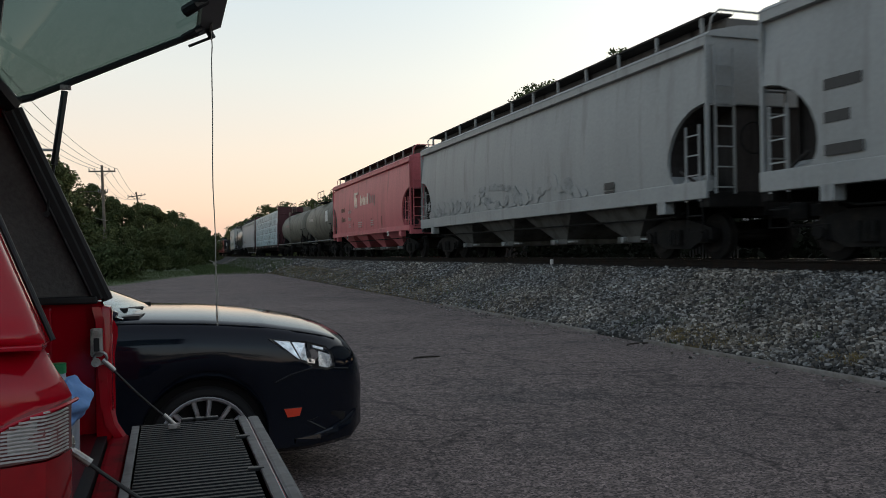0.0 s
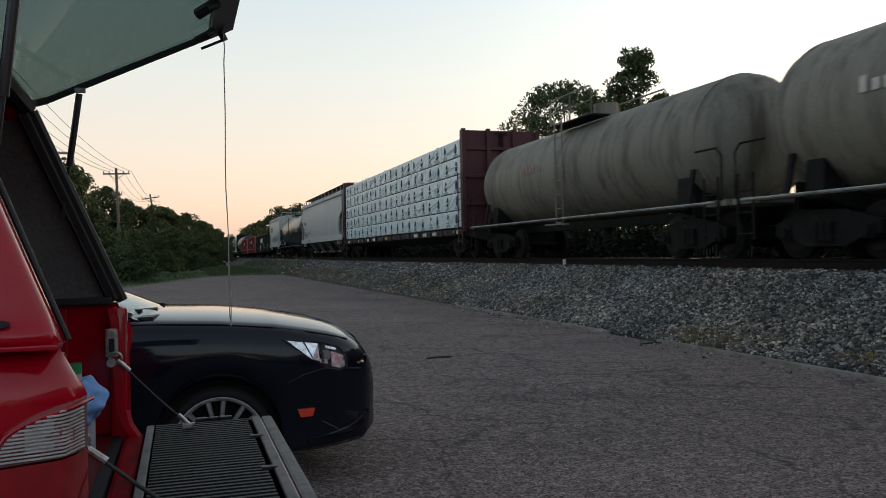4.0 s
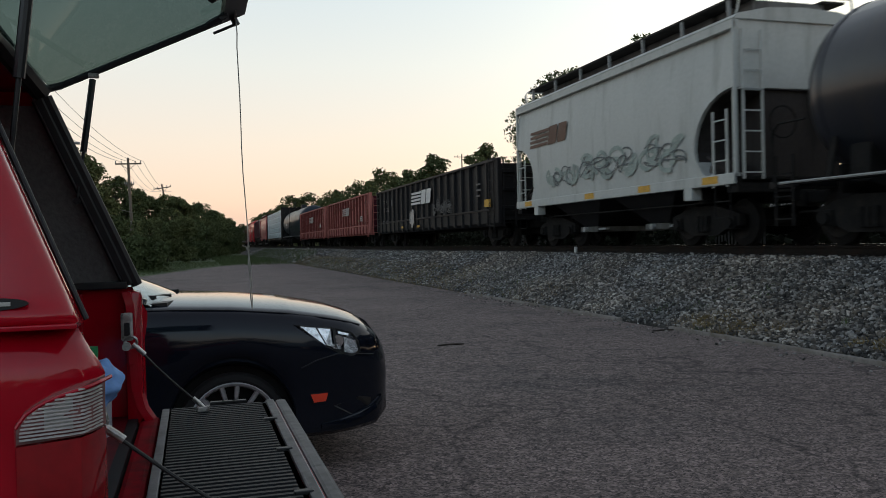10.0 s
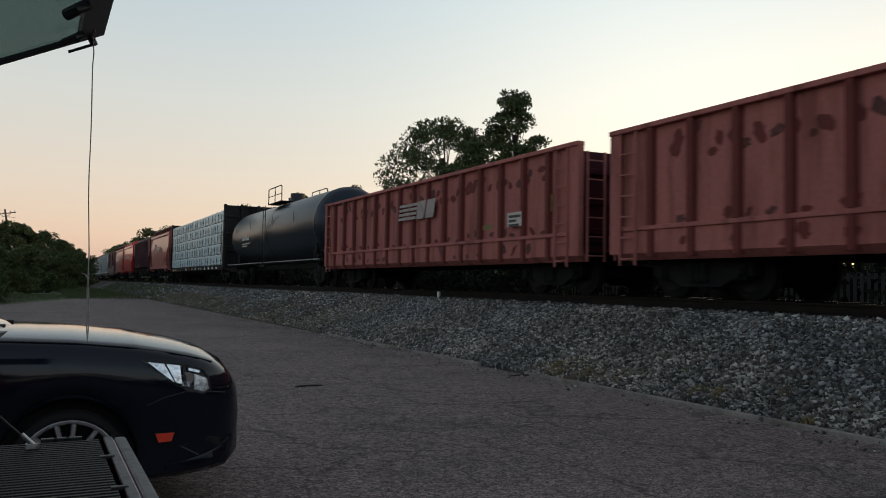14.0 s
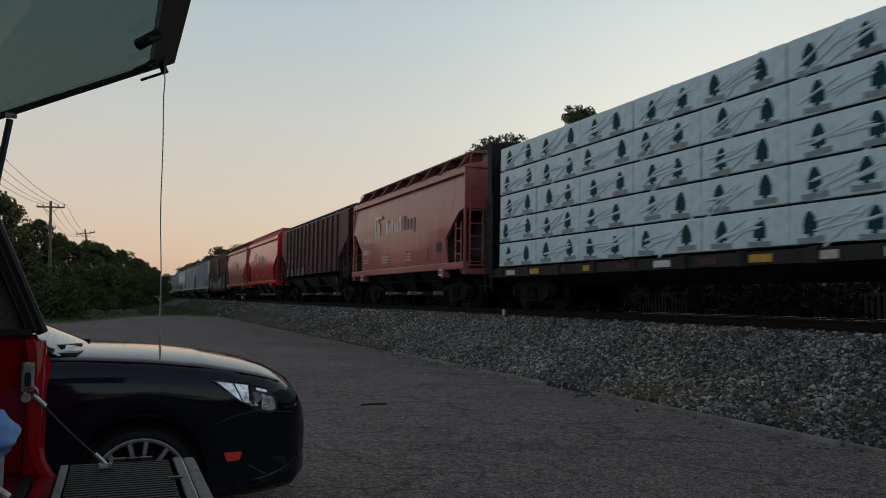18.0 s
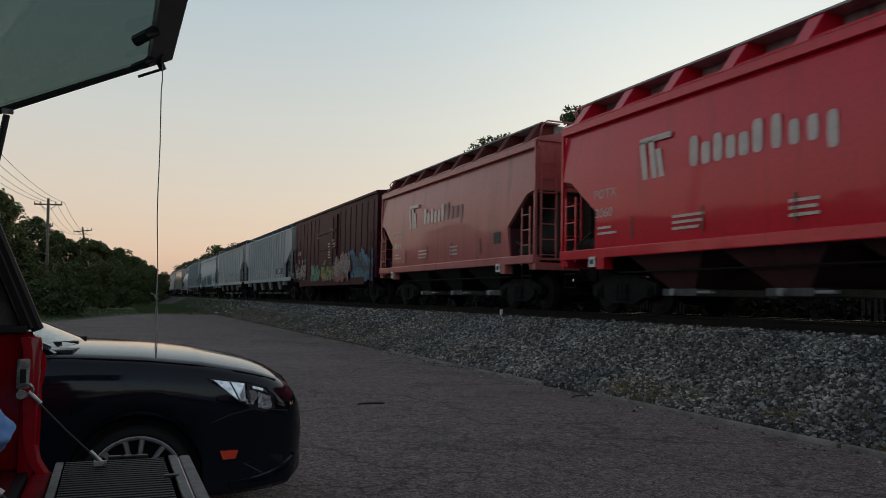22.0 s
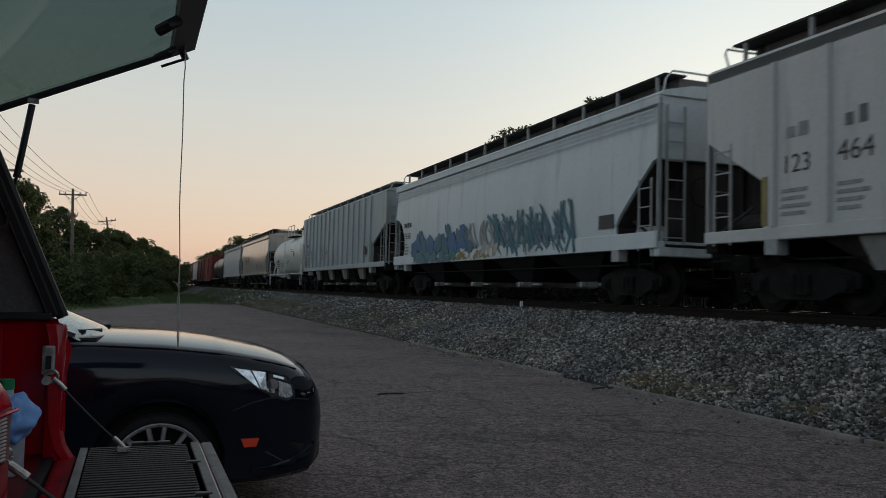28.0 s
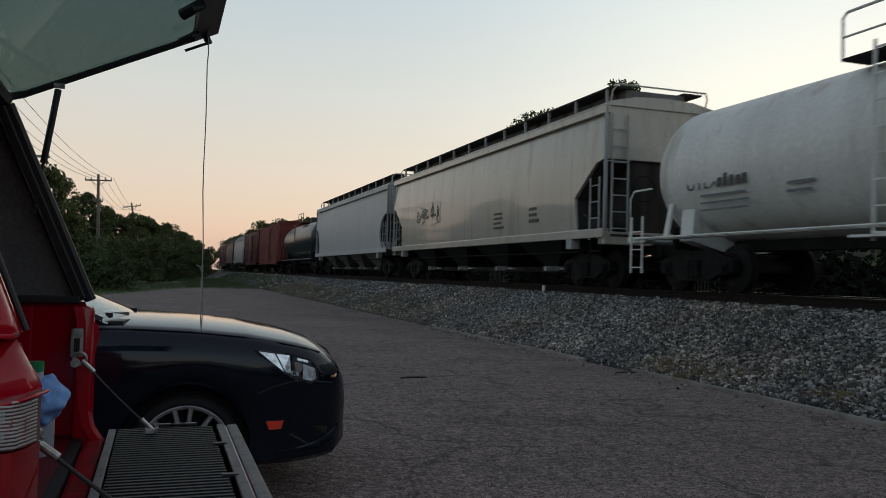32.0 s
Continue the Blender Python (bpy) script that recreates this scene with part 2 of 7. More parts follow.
def prism(bm, profile, y0, y1, axis="y"):
    """A closed profile of (a, b) pushed along an axis: y -> (a, y, b); x -> (x, a, b); z -> (a, b, z)."""
    put = {"y": lambda a, b, t: (a, t, b), "x": lambda a, b, t: (t, a, b), "z": lambda a, b, t: (a, b, t)}[axis]
    return loft(bm, [[put(a, b, t) for a, b in profile] for t in (y0, y1)])


def tube(bm, pts, r, n=6):
    """A bent round bar through the points."""
    pts = [Vector(p) for p in pts]
    rings = []
    for i, p in enumerate(pts):
        d = (pts[min(i + 1, len(pts) - 1)] - pts[max(i - 1, 0)]).normalized()
        q = d.to_track_quat("Z", "Y")
        rings.append([p + q @ Vector((r * math.cos(2 * math.pi * k / n), r * math.sin(2 * math.pi * k / n), 0)) for k in range(n)])
    return loft(bm, rings)


def B():
    return bmesh.new()


# ---- ground, lot, kerb, embankment, track ----
TRACK_X, RAIL_Z = 11.1, 1.20
BEND = 4.46e-5                     # the track's slight bend to the right
def track_x(s):
    return TRACK_X + BEND * s * s


def strip(name, profile, ys, material, kind_label, category=""):
    """A long body that follows the track: profile of (offset from the track's centre, z)."""
    bm = B()
    loft(bm, [[(track_x(y) + a, y, z) for a, z in profile] for y in ys])
    ob = part(name, bm, material)
    return tagged(ob, kind_label, category, "", "structure")


bm = B()
box(bm, -2500, 2500, -2500, 2500, -0.6, -0.06)
tagged(part("ground", bm, M["grass"]), "dull green grass and bare earth reaching the horizon", "ground", "", "structure")
bm = B()
prism(bm, [(-60, -45), (6.9, -45), (6.88, 14), (7.0, 20), (7.1, 32), (7.2, 46), (7.25, 75), (2.0, 60), (0.4, 55), (-2.4, 43), (-14, 35), (-60, 30)], -0.05, 0.0, "z")
tagged(part("pavement", bm, M["asphalt"]), "worn grey asphalt of a parking lot with fine cracks", "parking lot", "", "structure")
YS = [-80 + 8 * i for i in range(12)] + [16 + 14 * i for i in range(40)]
strip("embankment", [(-4.15, -0.1), (-4.1, 0.02), (-3.8, 0.10), (-1.95, 0.93), (-1.6, 0.99), (1.6, 0.99), (2.0, 0.93), (4.2, -0.1)], YS, M["ballast"], "sloping bank of grey crushed stone under the track", "ballast")
for k, (y0, y1) in enumerate(((-40, 6.2), (6.25, 10.9), (12.4, 15.2), (15.3, 20.5))):
    bm = B()
    box(bm, 6.885, 6.955, y0, y1, -0.05, 0.05, 0.015)
    tagged(part("kerb", bm, M["kerb"]), "low weathered concrete kerb half buried in stones", "kerb", "kerb stones", "structure")
for side in (-0.7525, 0.7525):
    rail = strip("rail", [(side + a, RAIL_Z - 0.17 + z) for a, z in ((-0.07, 0), (0.07, 0), (0.07, 0.012), (0.012, 0.03), (0.012, 0.13), (0.036, 0.135), (0.036, 0.168), (-0.036, 0.168), (-0.036, 0.135), (-0.012, 0.13), (-0.012, 0.03), (-0.07, 0.012))], YS, M["rail"], "rusty steel rail with a worn shiny head", "rail")
    strip("rail_head", [(side - 0.03, RAIL_Z - 0.001), (side + 0.03, RAIL_Z - 0.001), (side + 0.024, RAIL_Z + 0.004), (side - 0.024, RAIL_Z + 0.004)], YS, M["rail_top"], "polished running surface of the steel rail", "rail")
# ---- the train: every car is a thing; local y along the track, near side at -x, z from the rail top ----
def along(s0, t):
    """Place along the track, in metres, of a point of the train at t seconds."""
    return 9.5 * (s0 - 1.3064 * t + 0.000566 * t * t)


def paint(name, col, dirt=SOOT, amt=0.3, rough=0.5, var=0.14, coat=0.0, spec=0.3):
    return mat(name, col, rough, var=var, scale=1.1, fine=14, dirt=dirt, dirt_amt=amt, stretch=(1, 1.3, 0.16), coat=coat, bump=0.03, bump_scale=4, spec=spec)


P = {
    "grey": paint("weathered_grey_paint", (0.30, 0.31, 0.305), (0.21, 0.21, 0.20), 0.22, var=0.1),
    "lightgrey": paint("light_grey_paint", (0.375, 0.39, 0.395), (0.27, 0.27, 0.26), 0.16, var=0.08),
    "bluegrey": paint("blue_grey_paint", (0.30, 0.345, 0.35), (0.22, 0.235, 0.235), 0.18, var=0.08),
    "palewhite": paint("pale_blue_white_paint", (0.51, 0.565, 0.575), (0.38, 0.405, 0.41), 0.2, var=0.07),
    "pink": paint("faded_red_paint", (0.52, 0.135, 0.15), (0.29, 0.095, 0.09), 0.22),
    "salmon": paint("faded_salmon_paint", (0.43, 0.115, 0.11), (0.24, 0.08, 0.07), 0.2, 0.4, coat=0.35),
    "red": paint("glossy_red_paint", (0.58, 0.008, 0.028), (0.40, 0.010, 0.022), 0.15, 0.35, coat=0.55, spec=0.2),
    # brown also stands in for shade on red cars' slope sheets and chutes
    "brown": paint("brown_paint_and_shade", (0.078, 0.029, 0.034), (0.042, 0.02, 0.022), 0.3, 0.5, spec=0.2),
    "maroon": paint("maroon_boxcar_and_end_shade", (0.046, 0.006, 0.013), (0.028, 0.007, 0.010), 0.25, 0.5, spec=0.12),
    "gondola_rib": paint("dark_red_rib_paint", (0.15, 0.036, 0.031), (0.08, 0.028, 0.024), 0.3, 0.7, spec=0.15),
    "gondola": paint("rusty_red_gondola_paint", (0.37, 0.13, 0.112), (0.18, 0.06, 0.047), 0.32, 0.7, spec=0.15),
    "black": paint("black_car_paint", (0.0115, 0.0115, 0.013), (0.022, 0.021, 0.02), 0.25, 0.55, spec=0.18),
    "tankgrey": paint("dirty_tank_paint", (0.185, 0.175, 0.142), (0.08, 0.072, 0.056), 0.4, 0.6),
    "tankbrown": paint("blue_black_tank_coat", (0.016, 0.018, 0.024), (0.026, 0.023, 0.023), 0.25, 0.3, coat=0.15, spec=0.3),
    "tankblack": paint("blue_black_tank_paint", (0.016, 0.025, 0.036), (0.022, 0.025, 0.028), 0.2, 0.35, coat=0.1, spec=0.22),
    "tankwhite": paint("white_tank_paint", (0.55, 0.565, 0.535), (0.34, 0.31, 0.26), 0.2, 0.4),
    "cream": paint("cream_white_paint", (0.36, 0.345, 0.30), (0.24, 0.22, 0.18), 0.24, 0.35, var=0.1, coat=0.55),
    # chute: shade beneath the cars mixed into the grey
    "chute": paint("shaded_chute_paint", (0.11, 0.11, 0.105), (0.05, 0.046, 0.04), 0.4, 0.75, spec=0.15),
    "hatch": paint("grey_hatch_paint", (0.31, 0.32, 0.315), (0.12, 0.115, 0.11), 0.3, 0.7, spec=0.2),
    "outlet": paint("mid_grey_outlet_paint", (0.19, 0.19, 0.18), (0.08, 0.075, 0.07), 0.4, 0.7, spec=0.2),
    "grating": paint("grating_and_deck_shade", (0.045, 0.04, 0.037), SOOT, 0.3, 0.8, spec=0.1),
    # hollow: shade of the open car ends put into the colour
    "hollow": paint("shaded_slope_sheet", (0.045, 0.04, 0.038), SOOT, 0.4, 0.8, spec=0.1),
    "bonegrey": paint("bone_grey_paint", (0.46, 0.465, 0.45), (0.33, 0.325, 0.31), 0.18, var=0.08),
    "offwhite": paint("off_white_paint", (0.45, 0.465, 0.44), (0.30, 0.30, 0.275), 0.18, var=0.08),
    "trough": paint("dark_roof_hatch_paint", (0.15, 0.145, 0.14), SOOT, 0.2, 0.7, spec=0.2),
    "white": mat("white_marking", (0.62, 0.61, 0.58), 0.6, var=0.15, scale=6),
    "pale": mat("pale_marking", (0.52, 0.47, 0.43), 0.6, var=0.2, scale=6),
    "faint": mat("faint_marking", (0.30, 0.20, 0.18), 0.6, var=0.2, scale=6),
    "dark": mat("dark_marking", (0.03, 0.03, 0.03), 0.6, var=0.2, scale=6),
    "yellow": mat("yellow_marking", (0.55, 0.30, 0.03), 0.6, var=0.2, scale=6),
    "rustmark": mat("rust_brown_marking", (0.13, 0.07, 0.045), 0.7, var=0.25, scale=6),
    "wrap": mat("white_lumber_wrap", (0.56, 0.69, 0.73), 0.34, var=0.14, scale=1.6, fine=7, bump=1.0, bump_scale=3.2, stretch=(1, 0.6, 1.6)),
    "wrapmark": mat("green_wrap_print", (0.010, 0.058, 0.062), 0.6, var=0.25, scale=8, spec=0.1),
    "wrapgrey": mat("grey_wrap_print", (0.20, 0.27, 0.28), 0.4, var=0.3, scale=8),
    "logo": mat("faded_company_marking", (0.50, 0.40, 0.37), 0.4, var=0.2, scale=6, coat=0.5),
    "tag": mat("off_white_spray_line", (0.33, 0.28, 0.26), 0.7, var=0.3, scale=6),
    "smudge": mat("faded_grey_smudge", (0.23, 0.24, 0.235), 0.7, var=0.3, scale=5),
    "chalk": mat("chalk_marking", (0.10, 0.098, 0.095), 0.7, var=0.3, scale=6),
    "chalkgrey": mat("grey_spray_line", (0.11, 0.12, 0.12), 0.7, var=0.3, scale=6),
    "slate": mat("slate_blue_spray_paint", (0.06, 0.12, 0.16), 0.6, var=0.3, scale=3),
    "petrol": mat("petrol_blue_spray_line", (0.03, 0.12, 0.15), 0.6, var=0.3, scale=3),
    "teal": mat("teal_spray_paint", (0.03, 0.14, 0.13), 0.55, var=0.3, scale=3),
    "blue": mat("blue_spray_paint", (0.02, 0.10, 0.23), 0.55, var=0.3, scale=3),
    "skyblue": mat("pale_blue_spray_paint", (0.06, 0.15, 0.20), 0.55, var=0.3, scale=3),
    "gold": mat("yellow_spray_paint", (0.20, 0.155, 0.05), 0.55, var=0.3, scale=3),
    "mint": mat("mint_green_spray_paint", (0.10, 0.26, 0.16), 0.55, var=0.3, scale=3),
    "lime": mat("yellow_green_spray_paint", (0.20, 0.24, 0.05), 0.55, var=0.3, scale=3),
    "stain": mat("dark_rust_stain", (0.10, 0.032, 0.026), 0.8, var=0.35, scale=4),
    "greygreen": mat("grey_green_spray_paint", (0.26, 0.31, 0.28), 0.6, var=0.3, scale=3),
    "tan": mat("tan_spray_paint", (0.18, 0.12, 0.085), 0.55, var=0.3, scale=3),
    "blush": mat("pale_pink_spray_paint", (0.20, 0.14, 0.13), 0.55, var=0.3, scale=3),
    "magenta": mat("red_spray_paint", (0.28, 0.05, 0.075), 0.55, var=0.3, scale=3),
    "ink": mat("dark_spray_line", (0.05, 0.055, 0.06), 0.55, var=0.3, scale=3),
}
TRAIN = []
SHARED = {}


def shared(key, build, material, smooth=False):
    """Mesh data made once and used by every alike part."""
    k = (key, material.name if material else "")
    if k not in SHARED:
        SHARED[k] = mesh_of(k[0], build(B()), material, smooth)
    return SHARED[k]


def wheel_bm(bm):
    prof = [(0.02, 0.06), (0.06, 0.13), (0.08, 0.32), (0.035, 0.38), (0.03, 0.44), (0.02, 0.455), (-0.085, 0.46), (-0.09, 0.49), (-0.115, 0.49), (-0.115, 0.44), (-0.09, 0.38), (-0.01, 0.32), (-0.02, 0.13), (-0.1, 0.12), (-0.1, 0.06)]
    n = 20
    return loft(bm, [[(-a, r * math.cos(2 * math.pi * k / n), r * math.sin(2 * math.pi * k / n)) for a, r in prof] for k in range(n + 1)], caps=False)


def side_frame_bm(bm):
    loft(bm, [[(x, y, z) for y, z in ((-1.15, 0.62), (-0.95, 0.68), (-0.35, 0.82), (0.35, 0.82), (0.95, 0.68), (1.15, 0.62), (1.15, 0.4), (0.85, 0.4), (0.45, 0.22), (-0.45, 0.22), (-0.85, 0.4), (-1.15, 0.4))] for x in (-0.07, 0.07)])
    for y in (-0.9, 0.9):
        box(bm, -0.12, 0.12, y - 0.14, y + 0.14, 0.33, 0.6, 0.03)
        rod(bm, (-0.17, y, 0.46), (0.1, y, 0.46), 0.1, 10)
    for k in range(3):
        rod(bm, (-0.1, -0.14 + 0.14 * k, 0.3), (-0.1, -0.14 + 0.14 * k, 0.62), 0.06, 8)
    return bm


def bogie(car, y):
    b = part("bogie", shared("bolster", lambda bm: box(box(bm, -0.95, 0.95, -0.2, 0.2, 0.42, 0.78, 0.04), -0.6, 0.6, -0.95, 0.95, 0.5, 0.6), M["black_steel"]), None, car, m=pose(0, y, 0))
    for x in (-0.98, 0.98):
        part("side_frame", shared("side_frame", side_frame_bm, M["black_steel"]), None, b, m=pose(x, 0, 0))
    for x in (-0.7525, 0.7525):
        for yy in (-0.9, 0.9):
            part("wheel", shared("wheel", wheel_bm, M["wheel"], True), None, b, m=pose(x, yy, 0.46, 0, 0, 0 if x < 0 else 180))
    for yy in (-0.9, 0.9):
        part("axle", shared("axle", lambda bm: rod(bm, (-0.95, 0, 0), (0.95, 0, 0), 0.08, 10), M["wheel"]), None, b, m=pose(0, yy, 0.46))


def couplers(car, y0, y1):
    def shape(bm):
        box(bm, -0.09, 0.09, -0.75, 0.25, 0.78, 1.0, 0.02)
        box(bm, -0.17, 0.17, -0.95, -0.68, 0.72, 1.05, 0.05)
        return box(bm, 0.3, 0.34, -0.6, 0.2, 0.6, 0.64)
    for y, r in ((y0, 0), (y1, 180)):
        part("coupler", shared("coupler", shape, M["black_steel"]), None, car, m=pose(0, y, 0, 0, 0, r))


def ladder_me(h, w, material):
    """A ladder welded into one frame: two flat stiles joined by rungs."""
    def shape(bm):
        ys = [-w / 2 - 0.022, -w / 2 + 0.022, w / 2 - 0.022, w / 2 + 0.022]
        zs = [0.0] + [z for k in range(int(h / 0.38) + 1) if 0.12 + 0.38 * k < h - 0.02 for z in (0.107 + 0.38 * k, 0.133 + 0.38 * k)] + [h]
        grid = [[[bm.verts.new((x, y, z)) for y in ys] for z in zs] for x in (-0.014, 0.014)]
        for r in range(len(zs) - 1):
            cols = (0, 1, 2) if r % 2 else (0, 2)
            for c in cols:
                for g, order in ((grid[0], 1), (grid[1], -1)):
                    bm.faces.new((g[r][c], g[r + 1][c], g[r + 1][c + 1], g[r][c + 1])[::order])
        twin = {a: b for ra, rb in zip(*grid) for a, b in zip(ra, rb)}
        for e in [e for e in bm.edges if len(e.link_faces) == 1 and e.verts[0] in twin and e.verts[1] in twin]:
            a, b = e.verts
            bm.faces.new((a, b, twin[b], twin[a]))
        bmesh.ops.recalc_face_normals(bm, faces=bm.faces)
        return bm
    return shared("ladder_%.2f_%.2f" % (h, w), shape, material)


def mark(car, y0, y1, z0, z1, m, x=-1.6, name="marking"):
    """A painted patch on the near side."""
    return part(name, box(B(), x - 0.005, x, min(y0, y1), max(y0, y1), z0, z1), P[m], car)


def rows_of_marks(car, y, z, m, n=3, w=1.0, h=0.07, gap=0.13, x=-1.6, seed=0):
    r = random.Random(seed)
    for k in range(n):
        mark(car, y, y - w * r.uniform(0.6, 1.0), z - k * gap - h, z - k * gap, m, x)


def blocks(car, y, z, h, n, pitch, m, x=-1.6, seed=1, rise=0.0):
    """A line of lettering-like blocks that cannot be read."""
    r = random.Random(seed)
    for k in range(n):
        hh = h * r.choice((0.7, 0.7, 1.0, 0.78))
        mark(car, y - k * pitch, y - k * pitch - pitch * r.uniform(0.55, 0.75), z + rise * k, z + hh + rise * k, m, x)


def lettering(car, text, y, z, h, m, x=-1.6, wide=1.0, gap=1.0):
    """Stencilled characters on the near side; y is their leading edge, z their foot."""
    cu = bpy.data.curves.new("marking", "FONT")
    cu.body, cu.size, cu.space_character, cu.extrude = text, h * 1.37, gap, 0.002
    tmp = bpy.data.objects.new("marking", cu)
    me = bpy.data.meshes.new_from_object(tmp)
    bpy.data.objects.remove(tmp)
    bpy.data.curves.remove(cu)
    me.transform(Matrix(((0, 0, -1, x), (-wide, 0, 0, y), (0, 1, 0, z), (0, 0, 0, 1))))
    me.materials.clear()
    me.materials.append(P[m])
    return part("marking", me, None, car)


def ribbon(bm, pts, w, x, d, rise=0.0):
    """A flat stroke along points of (y, z)."""
    rings = []
    for i, (y, z) in enumerate(pts):
        (ya, za), (yb, zb) = pts[max(0, i - 1)], pts[min(len(pts) - 1, i + 1)]
        q = math.hypot(yb - ya, zb - za) or 1.0
        ny, nz = -(zb - za) / q * w, (yb - ya) / q * w
        q = x - rise * i
        rings.append([(q, y - ny, z - nz), (q, y + ny, z + nz), (q - d, y + ny, z + nz), (q - d, y - ny, z - nz)])
    return loft(bm, rings)


def graffiti(car, y0, y1, z0, z1, colours, n, seed, x=-1.6, line="ink", fill=True, w=0.026, strokes=6):
    """Sprayed shapes: overlapping filled blobs with ragged edges and looping strokes on the near side."""
    r = random.Random(seed)
    L, H = abs(y1 - y0), z1 - z0
    for k in range(n):
        cy, b = max(y0, y1) - L * (k + r.uniform(0.35, 0.65)) / n, H * r.uniform(0.34, 0.5)
        cz, a, d = z0 + r.uniform(b, H - b) if H > 2 * b else z0 + H / 2, L / n * r.uniform(0.62, 0.85), 0.003 + 0.002 * (k % 4)
        if fill:
            ring = []
            for i in range(30):
                t = 2 * math.pi * i / 30
                q = 0.9 + r.uniform(-0.13, 0.13) + (0.22 * r.random() if math.sin(t) > 0.3 else 0.0)
                ring.append((cy + a * q * math.copysign(abs(math.cos(t)) ** 0.55, math.cos(t)), cz + b * q * math.copysign(abs(math.sin(t)) ** 0.55, math.sin(t))))
            part("graffiti_patch", loft(B(), [[(x - e, yy, zz) for yy, zz in ring] for e in (0.0, d)]), P[r.choice(colours)], car)
        pts = []
        for i in range(strokes):
            t0, sw, ra, rb = r.uniform(0, 6.28), r.choice((-1, 1)) * r.uniform(2.2, 4.6), a * r.uniform(0.3, 0.6), b * r.uniform(0.3, 0.62)
            oy, oz = cy + a * r.uniform(-0.45, 0.45), cz + b * r.uniform(-0.35, 0.35)
            pts += [(oy + ra * math.cos(t0 + sw * j / 9), oz + rb * math.sin(t0 + sw * j / 9)) for j in range(10)]
        part("graffiti_line", ribbon(B(), pts, w, x - d - 0.001, 0.002, 0.0003), P[line], car)
        if fill:
            for i in range(3):
                t0, ra, rb, oy, oz = r.uniform(0, 6.28), a * r.uniform(0.2, 0.5), b * r.uniform(0.2, 0.45), cy + a * r.uniform(-0.6, 0.6), cz + b * r.uniform(-0.55, 0.55)
                part("graffiti_shade", ribbon(B(), [(oy + ra * math.cos(t0 + 3.0 * j / 7), oz + rb * math.sin(t0 + 3.0 * j / 7)) for j in range(8)], w * 1.7, x - d - 0.0005, 0.002 + 0.0006 * i), P[r.choice(colours + ["ink"])], car)


def mural(car, y0, y1, z0, z1, colours, n, seed, x=-1.577, size=0.3, outline="", crest=0.4):
    """Sprayed letters run together: many small overlapping ragged patches under an uneven crest, and an outline on some."""
    r = random.Random(seed)
    a, L, H = max(y0, y1), abs(y1 - y0), z1 - z0
    waves = [(r.uniform(1.5, 6.0), r.uniform(0, 6.28)) for _ in range(3)]
    for k in range(n):
        u = (k + r.random()) / n
        top = H * (1 - crest * (0.5 + 0.5 * sum(math.sin(w * u * 6 + p) for w, p in waves) / 3))
        cy, cz = a - L * u, z0 + top * r.uniform(0.12, 0.9)
        ra, rb = size * r.uniform(0.5, 1.1), size * r.uniform(0.45, 1.2)
        rb = min(rb, max(0.06, cz - z0))
        lean, ring = r.uniform(-0.7, 0.7), []
        for i in range(14):
            t = 2 * math.pi * i / 14
            q = r.uniform(0.7, 1.15)
            ring.append((cy + ra * q * math.cos(t) - lean * rb * q * math.sin(t), cz + rb * q * math.sin(t)))
        d = 0.0012 * (1 + k % 9)
        part("graffiti_patch", loft(B(), [[(x - e, yy, zz) for yy, zz in ring] for e in (0.0, d)]), P[r.choice(colours)], car)
        if outline and k % 2:
            part("graffiti_line", ribbon(B(), [(yy, zz) for yy, zz in ring[:9]], 0.022, x - d - 0.001, 0.002), P[outline], car)


def brush_marks(car, y0, y1, z0, z1, m, n, seed, x=-1.577, w=0.05):
    """Leaning leaf-like strokes of a spray can, fanned along the side."""
    r = random.Random(seed)
    a, L, H = max(y0, y1), abs(y1 - y0), z1 - z0
    for k in range(n):
        u = (k + r.random()) / n
        cy, lean, h = a - L * u, r.uniform(-0.9, 0.5), H * r.uniform(0.35, 0.95)
        b = z0 + r.uniform(0, H - h)
        bend = r.uniform(-0.25, 0.25)
        pts = [(cy - lean * h * (i / 7) + bend * math.sin(math.pi * i / 7), b + h * i / 7) for i in range(8)]
        part("graffiti_line", ribbon(B(), pts, w * r.uniform(0.5, 1.2), x - 0.001 * (k % 5), 0.003, 0.0002), P[m], car)


def start(name, s0, y0, y1, label, category):
    """The car's empty, its bogies and couplers; y0 and y1 are its body's front and rear."""
    car = empty(name, Matrix(), label, category, "cars of the freight train")
    TRAIN.append((car, s0))
    bogie(car, y0 + 1.75), bogie(car, y1 - 1.75)
    couplers(car, y0, y1)
    return car


def lerp_steps(tab, z):
    """Value at z of a table of (z, value), straight between its rows."""
    for (a, u), (b, v) in zip(tab, tab[1:]):
        if z <= b:
            return u + (v - u) * max(0.0, (z - a) / (b - a))
    return tab[-1][1]


